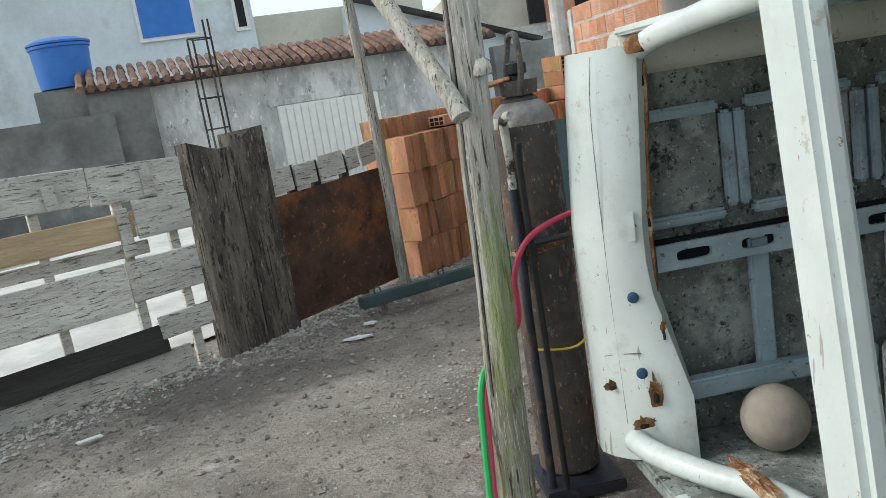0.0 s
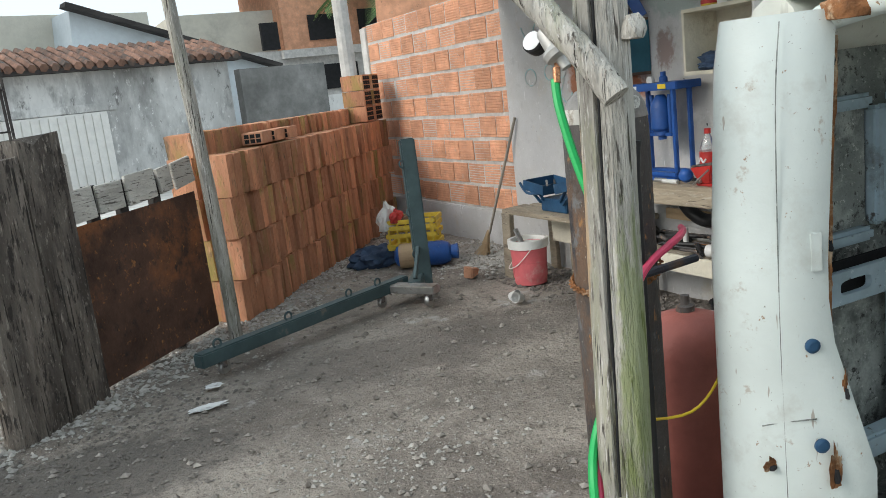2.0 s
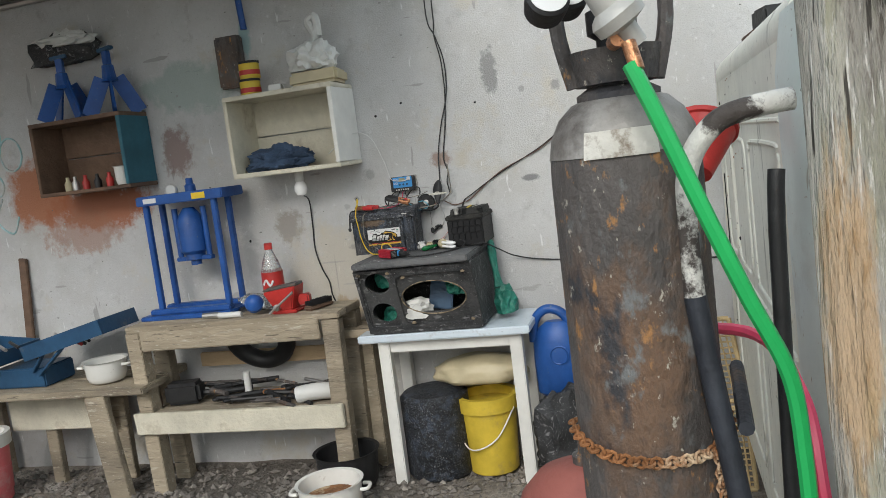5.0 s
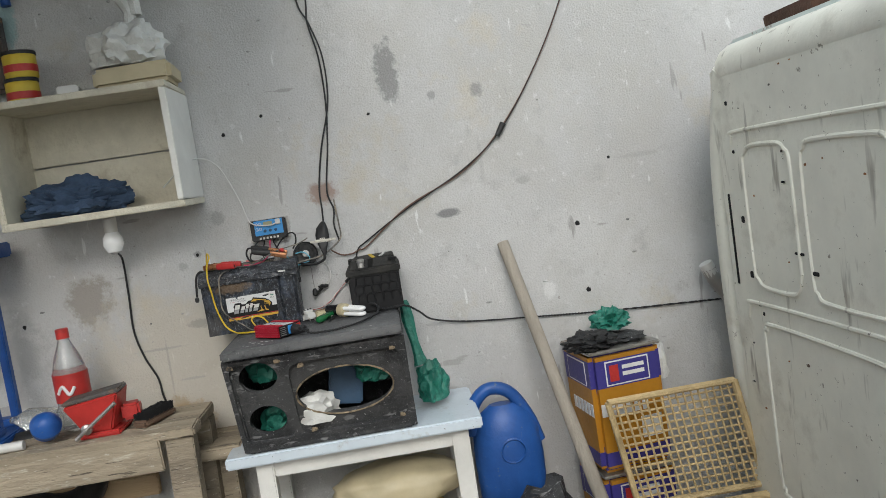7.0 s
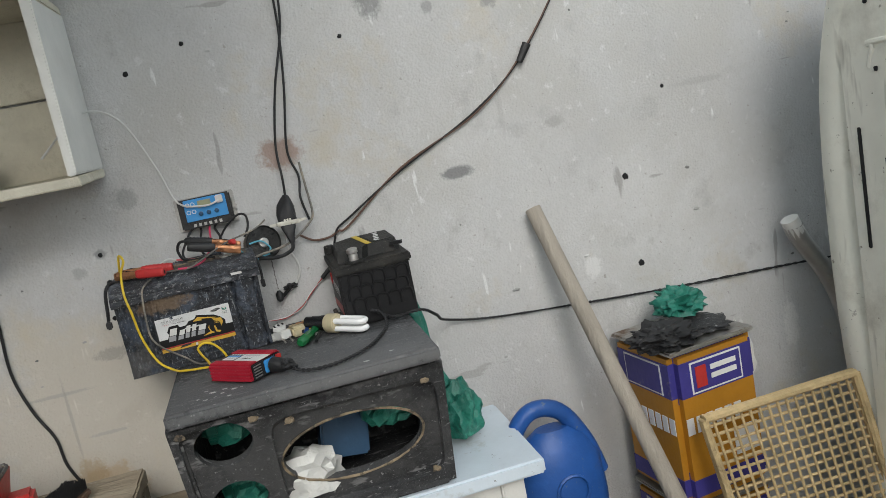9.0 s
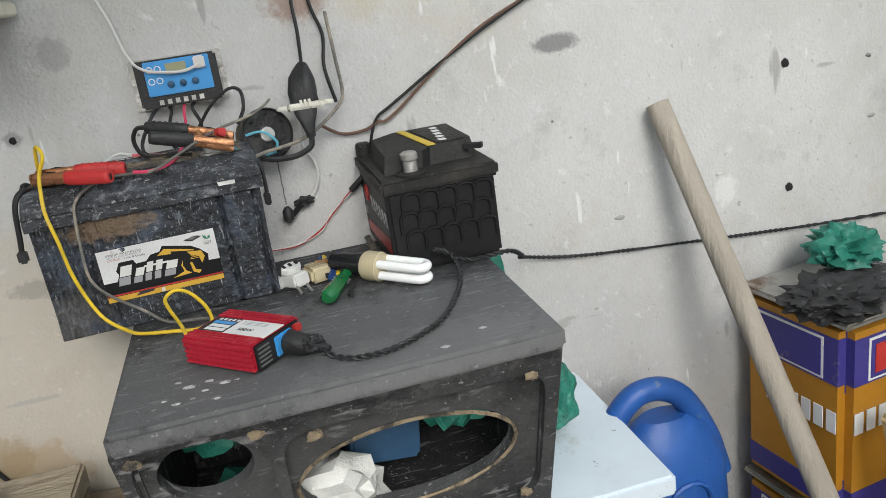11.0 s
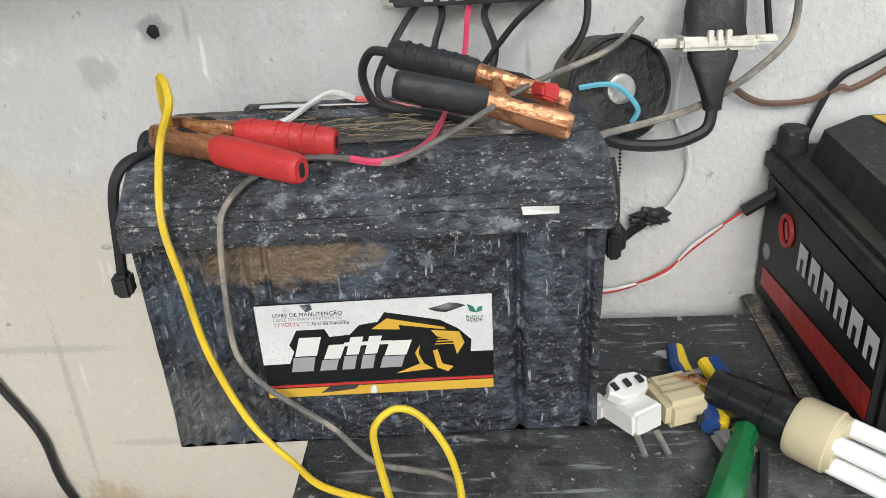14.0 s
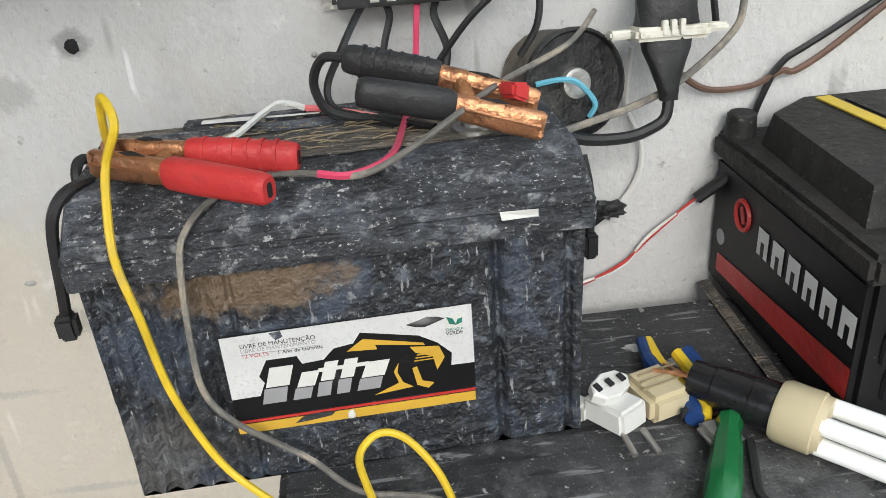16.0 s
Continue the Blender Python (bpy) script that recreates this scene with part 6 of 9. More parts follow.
def jack_stand(x, y, z, rz):
    e = thing("jack_stand", (x, y, z), "blue steel jack stand", "jack stand", "jack stands")
    m = Matrix.Translation((x, y, z)) @ turn(0, 0, rz)
    for sx in (-1, 1):
        for sy in (-1, 1):
            bm = plank(B(), (sx * 0.09, sy * 0.10, 0.0), (sx * 0.025, sy * 0.03, 0.20), 0.085, 0.012, up=(sy, sx, 0), bev=0.002, wob=0)
            bm.transform(m)
            part("leg", bm, BLUE, e)
    bm = lathe(B(), [(0.05, 0.18), (0.04, 0.20), (0.032, 0.27), (0.02, 0.275)], (0, 0, 0), 12)
    bm.transform(m)
    part("collar", bm, BLUE, e)
    bm = span(B(), (-0.016, -0.02, 0.2), (0.016, 0.02, 0.35), 0.003)
    bm.transform(m)
    part("ratchet_bar", bm, BLUE, e)
    bm = plank(B(), (-0.0, -0.05, 0.365), (0, 0.05, 0.355), 0.02, 0.035, bev=0.004, wob=0)
    bm.transform(m)
    part("saddle", bm, NAVY, e)
    return e


jack_stand(4.46, 6.55, 2.112, 15)
jack_stand(4.46, 6.24, 2.112, -10)
single("grey_rag", crumple(B(), (4.52, 6.55, 2.50), (0.06, 0.20, 0.10), 0.5, 3, 3), CARPET, "grey rag and plastic hung above the wall box", "rag", True)
single("pale_bag", crumple(B(), (4.50, 6.52, 2.56), (0.05, 0.17, 0.05), 0.7, 3, 4), BAG_WHITE, "pale plastic sheet hung above the wall box", "bag", True)
can1 = thing("yellow_tin", (4.45, 5.38, 2.087), "yellow printed round tin on the shelf", "tin", "yellow tins")
part("body", lathe(B(), [(0.052, 0), (0.055, 0.004), (0.055, 0.078), (0.052, 0.082)], (4.45, 5.38, 2.087), 24), YELLOW_P, can1, "", True)
part("band", lathe(B(), [(0.0562, 0.02), (0.0562, 0.045)], (4.45, 5.38, 2.087), 24), RED, can1, "", True)
part("lid", lathe(B(), [(0.057, 0.08), (0.057, 0.092), (0.05, 0.09)], (4.45, 5.38, 2.087), 24), BLACK, can1, "", True)
copy_thing(can1, Matrix.Translation(Vector((4.455, 5.375, 2.181)) * U))
single("yellow_block", box(B(), (4.44, 4.98, 2.125), (0.17, 0.27, 0.07), turn(0, 4, 0), 0.015, 0.004), IVORY, "yellowish foam block on the shelf", "block")
bag = thing("shopping_bag", (4.44, 4.99, 2.16), "white plastic shopping bag tied at the top", "bag")
part("body", crumple(B(), (4.44, 5.0, 2.22), (0.09, 0.12, 0.09), 0.35, 4, 3), BAG_WHITE, bag, "", True)
part("handle", tube(B(), smoothed([(4.44, 4.99, 2.27), (4.44, 4.97, 2.35), (4.45, 5.0, 2.42), (4.45, 4.96, 2.44), (4.44, 4.95, 2.34)]), [0.04] * 3 + [0.022] * 22, 8), BAG_WHITE, bag, "", True)
single("small_white_box", box(B(), (4.40, 5.21, 2.105), (0.05, 0.07, 0.04), turn(0, 0, 10), 0.004), PVC, "small white plastic box on the shelf", "box")
single("dark_case", box(B(), (4.56, 5.53, 2.30), (0.06, 0.15, 0.28), turn(0, 0, 0), 0.01), CYL, "dark metal case hung on the wall", "case")
single("blue_grease_gun", tube(B(), [(4.55, 5.42, 2.46), (4.55, 5.43, 2.66)], 0.018, 10), BLUE, "blue tool hung on the wall", "tool", True)
single("denim_rag", crumple(B(), (4.42, 5.25, 1.725), (0.10, 0.16, 0.075), 0.42, 5, 2.4), CLOTH_BLUE, "crumpled blue denim rag on the shelf", "rag", True)
lamp = thing("bulb_holder", (4.44, 5.17, 1.66), "white bulb in a socket hung under the shelf", "lamp")
part("socket", lathe(B(), [(0.022, -0.06), (0.024, -0.005), (0.018, 0.0)], (4.44, 5.17, 1.66), 16), PVC, lamp, "", True)
part("bulb", lathe(B(), [(0.004, -0.135), (0.025, -0.125), (0.036, -0.10), (0.034, -0.075), (0.022, -0.055)], (4.44, 5.17, 1.66), 20), GLASS_TUBE, lamp, "", True)
cable("lamp_cable", [(4.46, 5.17, 1.53), (4.57, 5.19, 1.49), (4.592, 5.20, 1.35), (4.592, 5.205, 1.22), (4.592, 5.182, 1.112), (4.592, 5.148, 1.027), (4.592, 5.138, 0.943), (4.592, 5.095, 0.851), (4.592, 5.044, 0.802)], 0.0040, BLACK, "black lamp cable hanging on the wall", 8, 6)

# ---- table and speaker box ----
table = thing("white_table", (4.4, 4.42, 0), "white table with worn painted legs", "table")
part("table_top", span(B(), (4.17, 3.98, 0.755), (4.59, 4.86, 0.795), 0.006), TABLE_WHITE, table)
for x, y in ((4.24, 4.74), (4.24, 4.06), (4.54, 4.74), (4.54, 4.06)):
    part("leg", span(B(), (x - 0.03, y - 0.03, -0.02), (x + 0.03, y + 0.03, 0.755), 0.005), WHITE, table)
part("apron", span(B(), (4.225, 4.09, 0.69), (4.24, 4.71, 0.755), 0.003), WHITE, table)
single("seat_cushion", crumple(B(), (4.42, 4.30, 0.52), (0.12, 0.24, 0.09), 0.15, 4, 2), IVORY, "cream padded seat stored under the table", "cushion", True)
single("black_drum", lathe(B(), [(0.17, 0), (0.18, 0.02), (0.18, 0.42), (0.16, 0.44), (0.03, 0.445)], (4.38, 4.56, 0), 28), BATTERY, "black scratched drum under the table", "drum", True)
spk = thing("speaker_box", (4.3, 4.5, 0.8), "empty black felt-covered car speaker box with three holes", "speaker box")
bm = B()
def wedge(bm, x0b, x0t, x1, y0, y1, z0, z1):
    vs = [bm.verts.new(v) for v in ((x0b, y0, z0), (x0b, y1, z0), (x1, y1, z0), (x1, y0, z0), (x0t, y0, z1), (x0t, y1, z1), (x1, y1, z1), (x1, y0, z1))]
    for f in ((0, 1, 2, 3), (4, 5, 6, 7), (0, 1, 5, 4), (1, 2, 6, 5), (2, 3, 7, 6), (3, 0, 4, 7)):
        bm.faces.new([vs[i] for i in f])
    bmesh.ops.bevel(bm, geom=list(bm.edges), offset=0.006, segments=2, affect="EDGES")
    return bm
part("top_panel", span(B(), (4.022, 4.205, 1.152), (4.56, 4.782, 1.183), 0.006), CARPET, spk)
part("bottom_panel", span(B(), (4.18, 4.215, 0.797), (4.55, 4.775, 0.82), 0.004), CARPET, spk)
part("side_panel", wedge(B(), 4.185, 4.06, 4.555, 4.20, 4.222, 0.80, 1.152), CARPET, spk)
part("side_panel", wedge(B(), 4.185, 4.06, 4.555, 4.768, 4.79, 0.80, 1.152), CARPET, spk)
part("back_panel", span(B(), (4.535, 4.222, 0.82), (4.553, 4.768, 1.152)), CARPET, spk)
tilt = math.degrees(math.atan2(0.13, 0.34))
FM = Matrix.Translation((4.122, 4.495, 0.972)) @ turn(0, 0, 0) @ Matrix(((0, math.sin(radians(tilt)) * -1, -math.cos(radians(tilt)), 0), (-1, 0, 0, 0), (0, math.cos(radians(tilt)), -math.sin(radians(tilt)), 0), (0, 0, 0, 1)))
holes = [(-0.195, 0.095, 0.062, 0.060, 2), (-0.195, -0.075, 0.062, 0.060, 2), (0.075, 0.0, 0.160, 0.092, 2.3)]
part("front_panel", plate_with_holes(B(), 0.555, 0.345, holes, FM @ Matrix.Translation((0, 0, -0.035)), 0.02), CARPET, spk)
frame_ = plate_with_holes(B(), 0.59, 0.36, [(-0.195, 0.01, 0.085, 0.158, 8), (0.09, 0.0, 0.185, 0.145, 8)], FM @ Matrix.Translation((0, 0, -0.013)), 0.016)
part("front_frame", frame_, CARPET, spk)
part("oval_rim", tube(B(), [FM @ Vector((0.075 + 0.162 * math.cos(a), 0.094 * math.sin(a), -0.012)) for a in [2 * math.pi * k / 40 for k in range(41)]], 0.0030, 6, wob=0.35), RAW_EDGE, spk, "bare wooden edge of the cut-out")
for cx, cy in ((-0.27, 0.16), (-0.12, 0.16), (-0.05, 0.13), (0.25, 0.14), (0.25, -0.13), (-0.05, -0.13)):
    part("screw_hole", crumple(B(), FM @ Vector((cx, cy, 0.005)), (0.003, 0.009, 0.008), 0.9, 2, 3, cx * 7 + cy), RAW_EDGE, spk)
single("green_bag", crumple(B(), (4.26, 4.69, 1.06), (0.06, 0.055, 0.06), 0.4, 3, 4), BAG_GREEN, "dark green plastic bag inside the speaker box", "bag", True, "green bags")
single("green_bag", crumple(B(), (4.26, 4.32, 1.0), (0.06, 0.06, 0.06), 0.5, 3, 4, 5.0), BAG_GREEN, "green plastic bag inside the speaker box", "bag", True, "green bags")
single("green_bag", crumple(B(), (4.30, 4.68, 0.87), (0.06, 0.05, 0.05), 0.5, 3, 4, 2.0), BAG_GREEN, "green plastic bag inside the speaker box", "bag", True, "green bags")
single("grey_rag", crumple(B(), (4.22, 4.53, 0.90), (0.06, 0.07, 0.06), 0.5, 3, 4, 2.0), BAG_WHITE, "grey plastic rag in the speaker box", "rag", True)
single("blue_packet", box(B(), (4.33, 4.43, 0.96), (0.05, 0.12, 0.16), turn(10, 10, 8), 0.006), NAVY, "dark blue box inside the speaker box", "box")
single("green_bag", crumple(B(), (4.40, 4.12, 0.87), (0.06, 0.055, 0.085), 0.3, 4, 2.5, 9.0), BAG_GREEN, "green plastic bag hanging beside the speaker box", "bag", True, "green bags")
single("bag_tail", tube(B(), smoothed([(4.42, 4.15, 0.95), (4.45, 4.17, 1.08), (4.47, 4.18, 1.19)]), [0.03, 0.025, 0.02, 0.018, 0.016, 0.018, 0.02, 0.022, 0.024, 0.022, 0.02, 0.018, 0.012], 7), BAG_GREEN, "twisted neck of a green bag", "bag", True)

# ---- big battery ----
TZ = 1.185
bat = thing("large_battery", (4.46, 4.72, TZ), "large scuffed black car battery with a white and gold label", "battery")
B0, BU, BN = Vector((4.376, 4.883, TZ)), Vector((0.045, -0.999, 0)), Vector((-0.999, -0.045, 0))


def bp(a, h, off=0.0):
    """A place on the battery: a along its front from the rope end, h up, off in front of it."""
    return B0 + BU * a + BN * off + Vector((0, 0, h))


def relief(a, h):
    """How far the front stands proud: flutes at the rope end, two deep grooves, scars."""
    r = 0.0
    if a < 0.085:
        r += 0.0022 * math.cos(a / 0.0165 * 2 * math.pi) - 0.001
    for g, w, d in ((0.274, 0.0035, 0.007), (0.3255, 0.003, 0.005), (0.092, 0.002, 0.003)):
        r -= d * math.exp(-((a - g) / w) ** 2)
    if h < 0.016:
        r += 0.0015
    return r + 0.0008 * noise.noise(Vector((a * 60, h * 60, 0))) + 0.0004 * noise.noise(Vector((a * 260, h * 260, 4)))


bm = B()
na, nh, BLEN = 170, 56, 0.337
cols = []
for i in range(na + 1):
    a = BLEN * i / na
    cols.append([bm.verts.new(bp(a + (0.003 * (1 - j / nh) if i == 0 else -0.004 * (1 - j / nh) if i == na else 0), 0.178 * j / nh, relief(a, 0.178 * j / nh))) for j in range(nh + 1)])
for u, v in zip(cols, cols[1:]):
    for j in range(nh):
        bm.faces.new((u[j], v[j], v[j + 1], u[j + 1]))
rear = [bm.verts.new(bp(a, h, -0.158)) for a, h in ((0.003, 0), (0.333, 0), (0.337, 0.178), (0, 0.178))]
bm.faces.new([c[0] for c in cols] + [rear[1], rear[0]])
bm.faces.new([c[-1] for c in cols[::-1]] + [rear[3], rear[2]])
bm.faces.new(cols[0] + [rear[3], rear[0]])
bm.faces.new(cols[-1][::-1] + [rear[1], rear[2]])
bm.faces.new(rear)
case = part("case", bm, BATTERY, bat, "scratched black case with dried dust")
bm = B()
prof = [(0.006, 0.176), (0.0072, 0.181), (0.0068, 0.190), (0.0040, 0.1915), (0.0040, 0.194), (0.0066, 0.196), (0.0064, 0.202), (0.0020, 0.2045), (-0.002, 0.2050), (-0.003, 0.2085), (-0.012, 0.214), (-0.031, 0.2255), (-0.036, 0.2275), (-0.155, 0.2275), (-0.165, 0.222), (-0.166, 0.176)]
rings = []
for i in range(91):
    a = -0.006 + 0.349 * i / 90
    end_in = 0.006 if i in (0, 90) else 0.0
    rings.append([bm.verts.new(bp(a, h - (end_in if h > 0.2 else 0) + 0.0009 * noise.noise(Vector((a * 45, k, 0))), d - end_in * 0.4 + 0.0012 * noise.noise(Vector((a * 70, k * 3, 5))))) for k, (d, h) in enumerate(prof)])
for u, v in zip(rings, rings[1:]):
    for k in range(len(prof)):
        q = (k + 1) % len(prof)
        bm.faces.new((u[k], v[k], v[q], u[q]))
bm.faces.new(rings[0])
bm.faces.new(rings[-1][::-1])
lid = part("lid", bm, BATTERY_LID, bat, "worn black lid with sloped front")
bm = B()
gr = [[bm.verts.new(bp(0.012 + 0.313 * i / 40, 0.2285 + 0.0007 * noise.noise(Vector((i * 0.6, j, 2))), -0.052 - 0.10 * j / 8 + (0.004 * noise.noise(Vector((i * 0.35, 0, 9))) if j == 0 else 0))) for j in range(9)] for i in range(41)]
for u, v in zip(gr, gr[1:]):
    for j in range(8):
        bm.faces.new((u[j], v[j], v[j + 1], u[j + 1]))
part("lid_dust", bm, BATTERY_TOP, lid, "brown dust caked on the lid")
for a0, a1, d in ((0.03, 0.31, -0.120), (0.06, 0.30, -0.145)):
    part("lid_ridge", plank(B(), bp(a0, 0.231, d), bp(a1, 0.231, d), 0.007, 0.010, bev=0.002, wob=0.001), BATTERY_LID, lid)
for a0, a1, d in ((0.075, 0.115, -0.136), (0.125, 0.165, -0.132)):
    part("paint_streak", plank(B(), bp(a0, 0.2355, d), bp(a1, 0.2355, d + 0.004), 0.0015, 0.005, bev=0.0004, wob=0.001), PVC, lid)
part("paint_streak", plank(B(), bp(0.276, 0.193, 0.0075), bp(0.302, 0.1935, 0.0075), 0.005, 0.001, bev=0.0003, wob=0.001), PVC, lid)
for a in (0.045, 0.275):
    part("terminal", lathe(B(), [(0.016, 0), (0.016, 0.003), (0.010, 0.004), (0.009, 0.012), (0.007, 0.013)], bp(a, 0.2285, -0.07), 14), STEEL, bat, "", True)
random.seed(41)
bm = B()
for k in range(150):
    a, d, t_, ln = random.uniform(0.05, 0.31), random.uniform(-0.055, -0.15), random.uniform(-0.5, 0.5), random.uniform(0.004, 0.024)
    q = bp(a, 0.2305 + random.uniform(0, 0.002), d)
    e = BU * math.cos(t_) * ln + BN * math.sin(t_) * ln
    tube(bm, [q, q + e * 0.5 + Vector((0, 0, 0.0008)), q + e], 0.00045, 4)
tagged(part("straw_litter", bm, mat("dusty_straw", (0.27, 0.215, 0.14), 0.9, 0, 0.3, 60, 0.2, 90)), "bits of straw littered on the battery lid", "straw", "", "stuff")
part("carry_rope", tube(B(), smoothed([(4.44, 4.876, 1.411), (4.41, 4.884, 1.416), (4.40, 4.892, 1.408), (4.398, 4.898, 1.390), (4.398, 4.903, 1.35), (4.40, 4.906, 1.332)]), 0.0042, 8), BLACK, bat, "black rope handle", True)
part("carry_rope", tube(B(), smoothed([(4.49, 4.880, 1.40), (4.475, 4.894, 1.414), (4.462, 4.897, 1.405), (4.455, 4.892, 1.385)]), 0.004, 8), BLACK, bat, "black rope handle", True)
part("rope_end", box(B(), (4.40, 4.907, 1.321), (0.016, 0.014, 0.019), turn(0, 0, 6), 0.003), BLACK, bat)
part("side_latch", box(B(), (4.41, 4.538, 1.335), (0.012, 0.010, 0.020), turn(0, 0, 6), 0.002), BATTERY2, bat)
part("side_latch", tube(B(), smoothed([(4.42, 4.541, 1.40), (4.415, 4.537, 1.375), (4.412, 4.537, 1.345)]), 0.003, 8), BLACK, bat, "", True)


def decal(nm, pts, m_, off, par, thick=0.0004):
    """A flat printed shape on the battery's front, from its (a, h) outline."""
    bm = B()
    r = bmesh.ops.extrude_face_region(bm, geom=[bm.faces.new([bm.verts.new(bp(a, h, off)) for a, h in pts])])
    bmesh.ops.translate(bm, vec=BN * thick, verts=[v for v in r["geom"] if isinstance(v, bmesh.types.BMVert)])
    bmesh.ops.triangulate(bm, faces=[f for f in bm.faces if len(f.verts) > 4])
    return part(nm, bm, m_, par)


def bar(nm, a0, a1, h0, h1, m_, off, par, slant=0.0):
    return decal(nm, ((a0, h0), (a1, h0), (a1 + slant, h1), (a0 + slant, h1)), m_, off, par)


def lettering(body, size, m_, par, place_, right, up, name="lettering"):
    """Raised built-in letters whose line runs along right."""
    cu = bpy.data.curves.new(name, "FONT")
    cu.body, cu.size, cu.extrude, cu.align_x, cu.align_y = body, size * U, 0.0001, "LEFT", "BOTTOM"
    cu.materials.append(m_)
    ob = new(name, cu)
    ob.parent = par
    top = par
    while top.parent:
        top = top.parent
    if par is top:
        ob.matrix_parent_inverse = Matrix.Translation(top.location).inverted()
    x, y = Vector(right).normalized(), Vector(up).normalized()
    m = Matrix((x, y, x.cross(y))).transposed().to_4x4()
    ob.matrix_basis = Matrix.Translation(Vector(place_) * U) @ m
    return ob


SILVER = mat("silver_label", (0.66, 0.66, 0.66), 0.35, 0.2, 0.05, 30, 0.03, 60, (0.40, 0.40, 0.40), 40, 0.62, 0.70, scratches=(((0.58, 0.58, 0.58), 20, (10, 26, 26), (45, 0, 0), 0.56, 0.62),))
CHROME_INK = mat("grey_ink", (0.30, 0.30, 0.31), 0.4, 0.1, 0.1, 20, 0.0, 60)
GLOSS_INK = mat("black_label_print", (0.008, 0.008, 0.009), 0.45, 0, 0.2, 9, 0.02, 60, (0.030, 0.030, 0.030), 40, 0.60, 0.70, spec=0.25)
lbl = bar("label", 0.0795, 0.254, 0.0555, 0.127, GLOSS_INK, 0.0022, bat)
lbl["label"] = "white, black and gold maker's label, slightly torn"
decal("white_field", ((0.0795, 0.0745), (0.0995, 0.0748), (0.104, 0.085), (0.101, 0.091), (0.108, 0.104), (0.129, 0.104), (0.132, 0.097), (0.147, 0.098), (0.155, 0.106), (0.169, 0.108), (0.1745, 0.116), (0.215, 0.107), (0.228, 0.099), (0.238, 0.0885), (0.237, 0.078), (0.254, 0.0777), (0.254, 0.127), (0.0795, 0.126)), SILVER, 0.0028, lbl)
bar("gold_stripe", 0.0795, 0.2535, 0.0435, 0.0515, GOLD, 0.0024, lbl, 0.0)
bar("red_stripe", 0.0795, 0.2535, 0.0525, 0.0546, RED, 0.0024, lbl, 0.0)
for a, w, h in ((0.100, 0.0165, 0.030), (0.1215, 0.0125, 0.0225), (0.1385, 0.0095, 0.0285), (0.1525, 0.0095, 0.0285), (0.1675, 0.0165, 0.0235)):
    bar("bar", a, a + w, 0.0672, 0.0672 + h * 0.42, CHROME_INK, 0.0030, lbl, 0.003)
    bar("bar", a + 0.0042, a + 0.0042 + w, 0.0672 + h * 0.46, 0.0672 + h, PVC, 0.0030, lbl, 0.005)
bar("bar", 0.1415, 0.1775, 0.0885, 0.0915, PVC, 0.0035, lbl, 0.001)
for pts in (((0.1640, 0.1020), (0.1760, 0.1105), (0.2180, 0.1005), (0.2190, 0.0985), (0.1840, 0.1045), (0.1850, 0.1005)), ((0.2080, 0.0985), (0.2290, 0.0960), (0.2325, 0.0860), (0.2265, 0.0760), (0.2240, 0.0880), (0.2120, 0.0930)), ((0.2085, 0.0800), (0.2120, 0.0810), (0.2150, 0.0680), (0.2235, 0.0650), (0.2190, 0.0610), (0.2110, 0.0650)), ((0.1800, 0.0615), (0.1980, 0.0690), (0.1950, 0.0790), (0.1990, 0.0860), (0.1975, 0.0780), (0.2010, 0.0690), (0.2080, 0.0640))):
    decal("emblem", pts, GOLD, 0.0031, lbl)
for k in range(3):
    bar("emblem", 0.2105 + k * 0.001, 0.2245, 0.0855 + k * 0.0024, 0.0863 + k * 0.0024, GOLD, 0.0031, lbl, 0.0)
decal("tear", ((0.207, 0.1172), (0.216, 0.1195), (0.222, 0.1215), (0.229, 0.1205), (0.2345, 0.1185), (0.229, 0.1165), (0.220, 0.1135), (0.213, 0.1145)), CARPET, 0.0034, lbl)
decal("tear", ((0.113, 0.1255), (0.121, 0.1262), (0.122, 0.1215), (0.117, 0.1195)), BATTERY, 0.0034, lbl)
decal("tear", ((0.120, 0.0465), (0.128, 0.0525), (0.141, 0.053), (0.150, 0.0525), (0.147, 0.049), (0.133, 0.0475)), CARPET, 0.0030, lbl)
part("glue_blob", crumple(B(), bp(0.161, 0.047, 0.0035), (0.0015, 0.0028, 0.0042), 0.3, 2), PVC, lbl)
bar("green_mark", 0.2345, 0.2475, 0.1105, 0.121, PVC, 0.0032, lbl)
decal("green_mark", ((0.2355, 0.1195), (0.2400, 0.1175), (0.2425, 0.1120), (0.2375, 0.1135)), BAG_GREEN, 0.0037, lbl)
decal("green_mark", ((0.2470, 0.1175), (0.2435, 0.1165), (0.2420, 0.1120), (0.2465, 0.1135)), BAG_GREEN, 0.0037, lbl)
UPZ = Vector((0, 0, 1))
for body, a, h, sz, m_ in (("LIVRE DE MANUTENÇÃO", 0.092, 0.1150, 0.0046, INK), ("LIBRE DE MANTENIMIENTO", 0.092, 0.1115, 0.0042, CHROME_INK), ("12 VOLTS", 0.092, 0.1070, 0.0044, RED), ("1 Ano de Garantia", 0.1165, 0.1070, 0.0042, INK), ("ENERGIA", 0.2345, 0.1066, 0.0032, BAG_GREEN), ("VERDE", 0.2345, 0.1030, 0.0042, INK)):
    lettering(body, sz, m_, lbl, bp(a, h, 0.0033), BU, UPZ)
bar("rule", 0.092, 0.146, 0.1105, 0.1108, CHROME_INK, 0.0032, lbl)

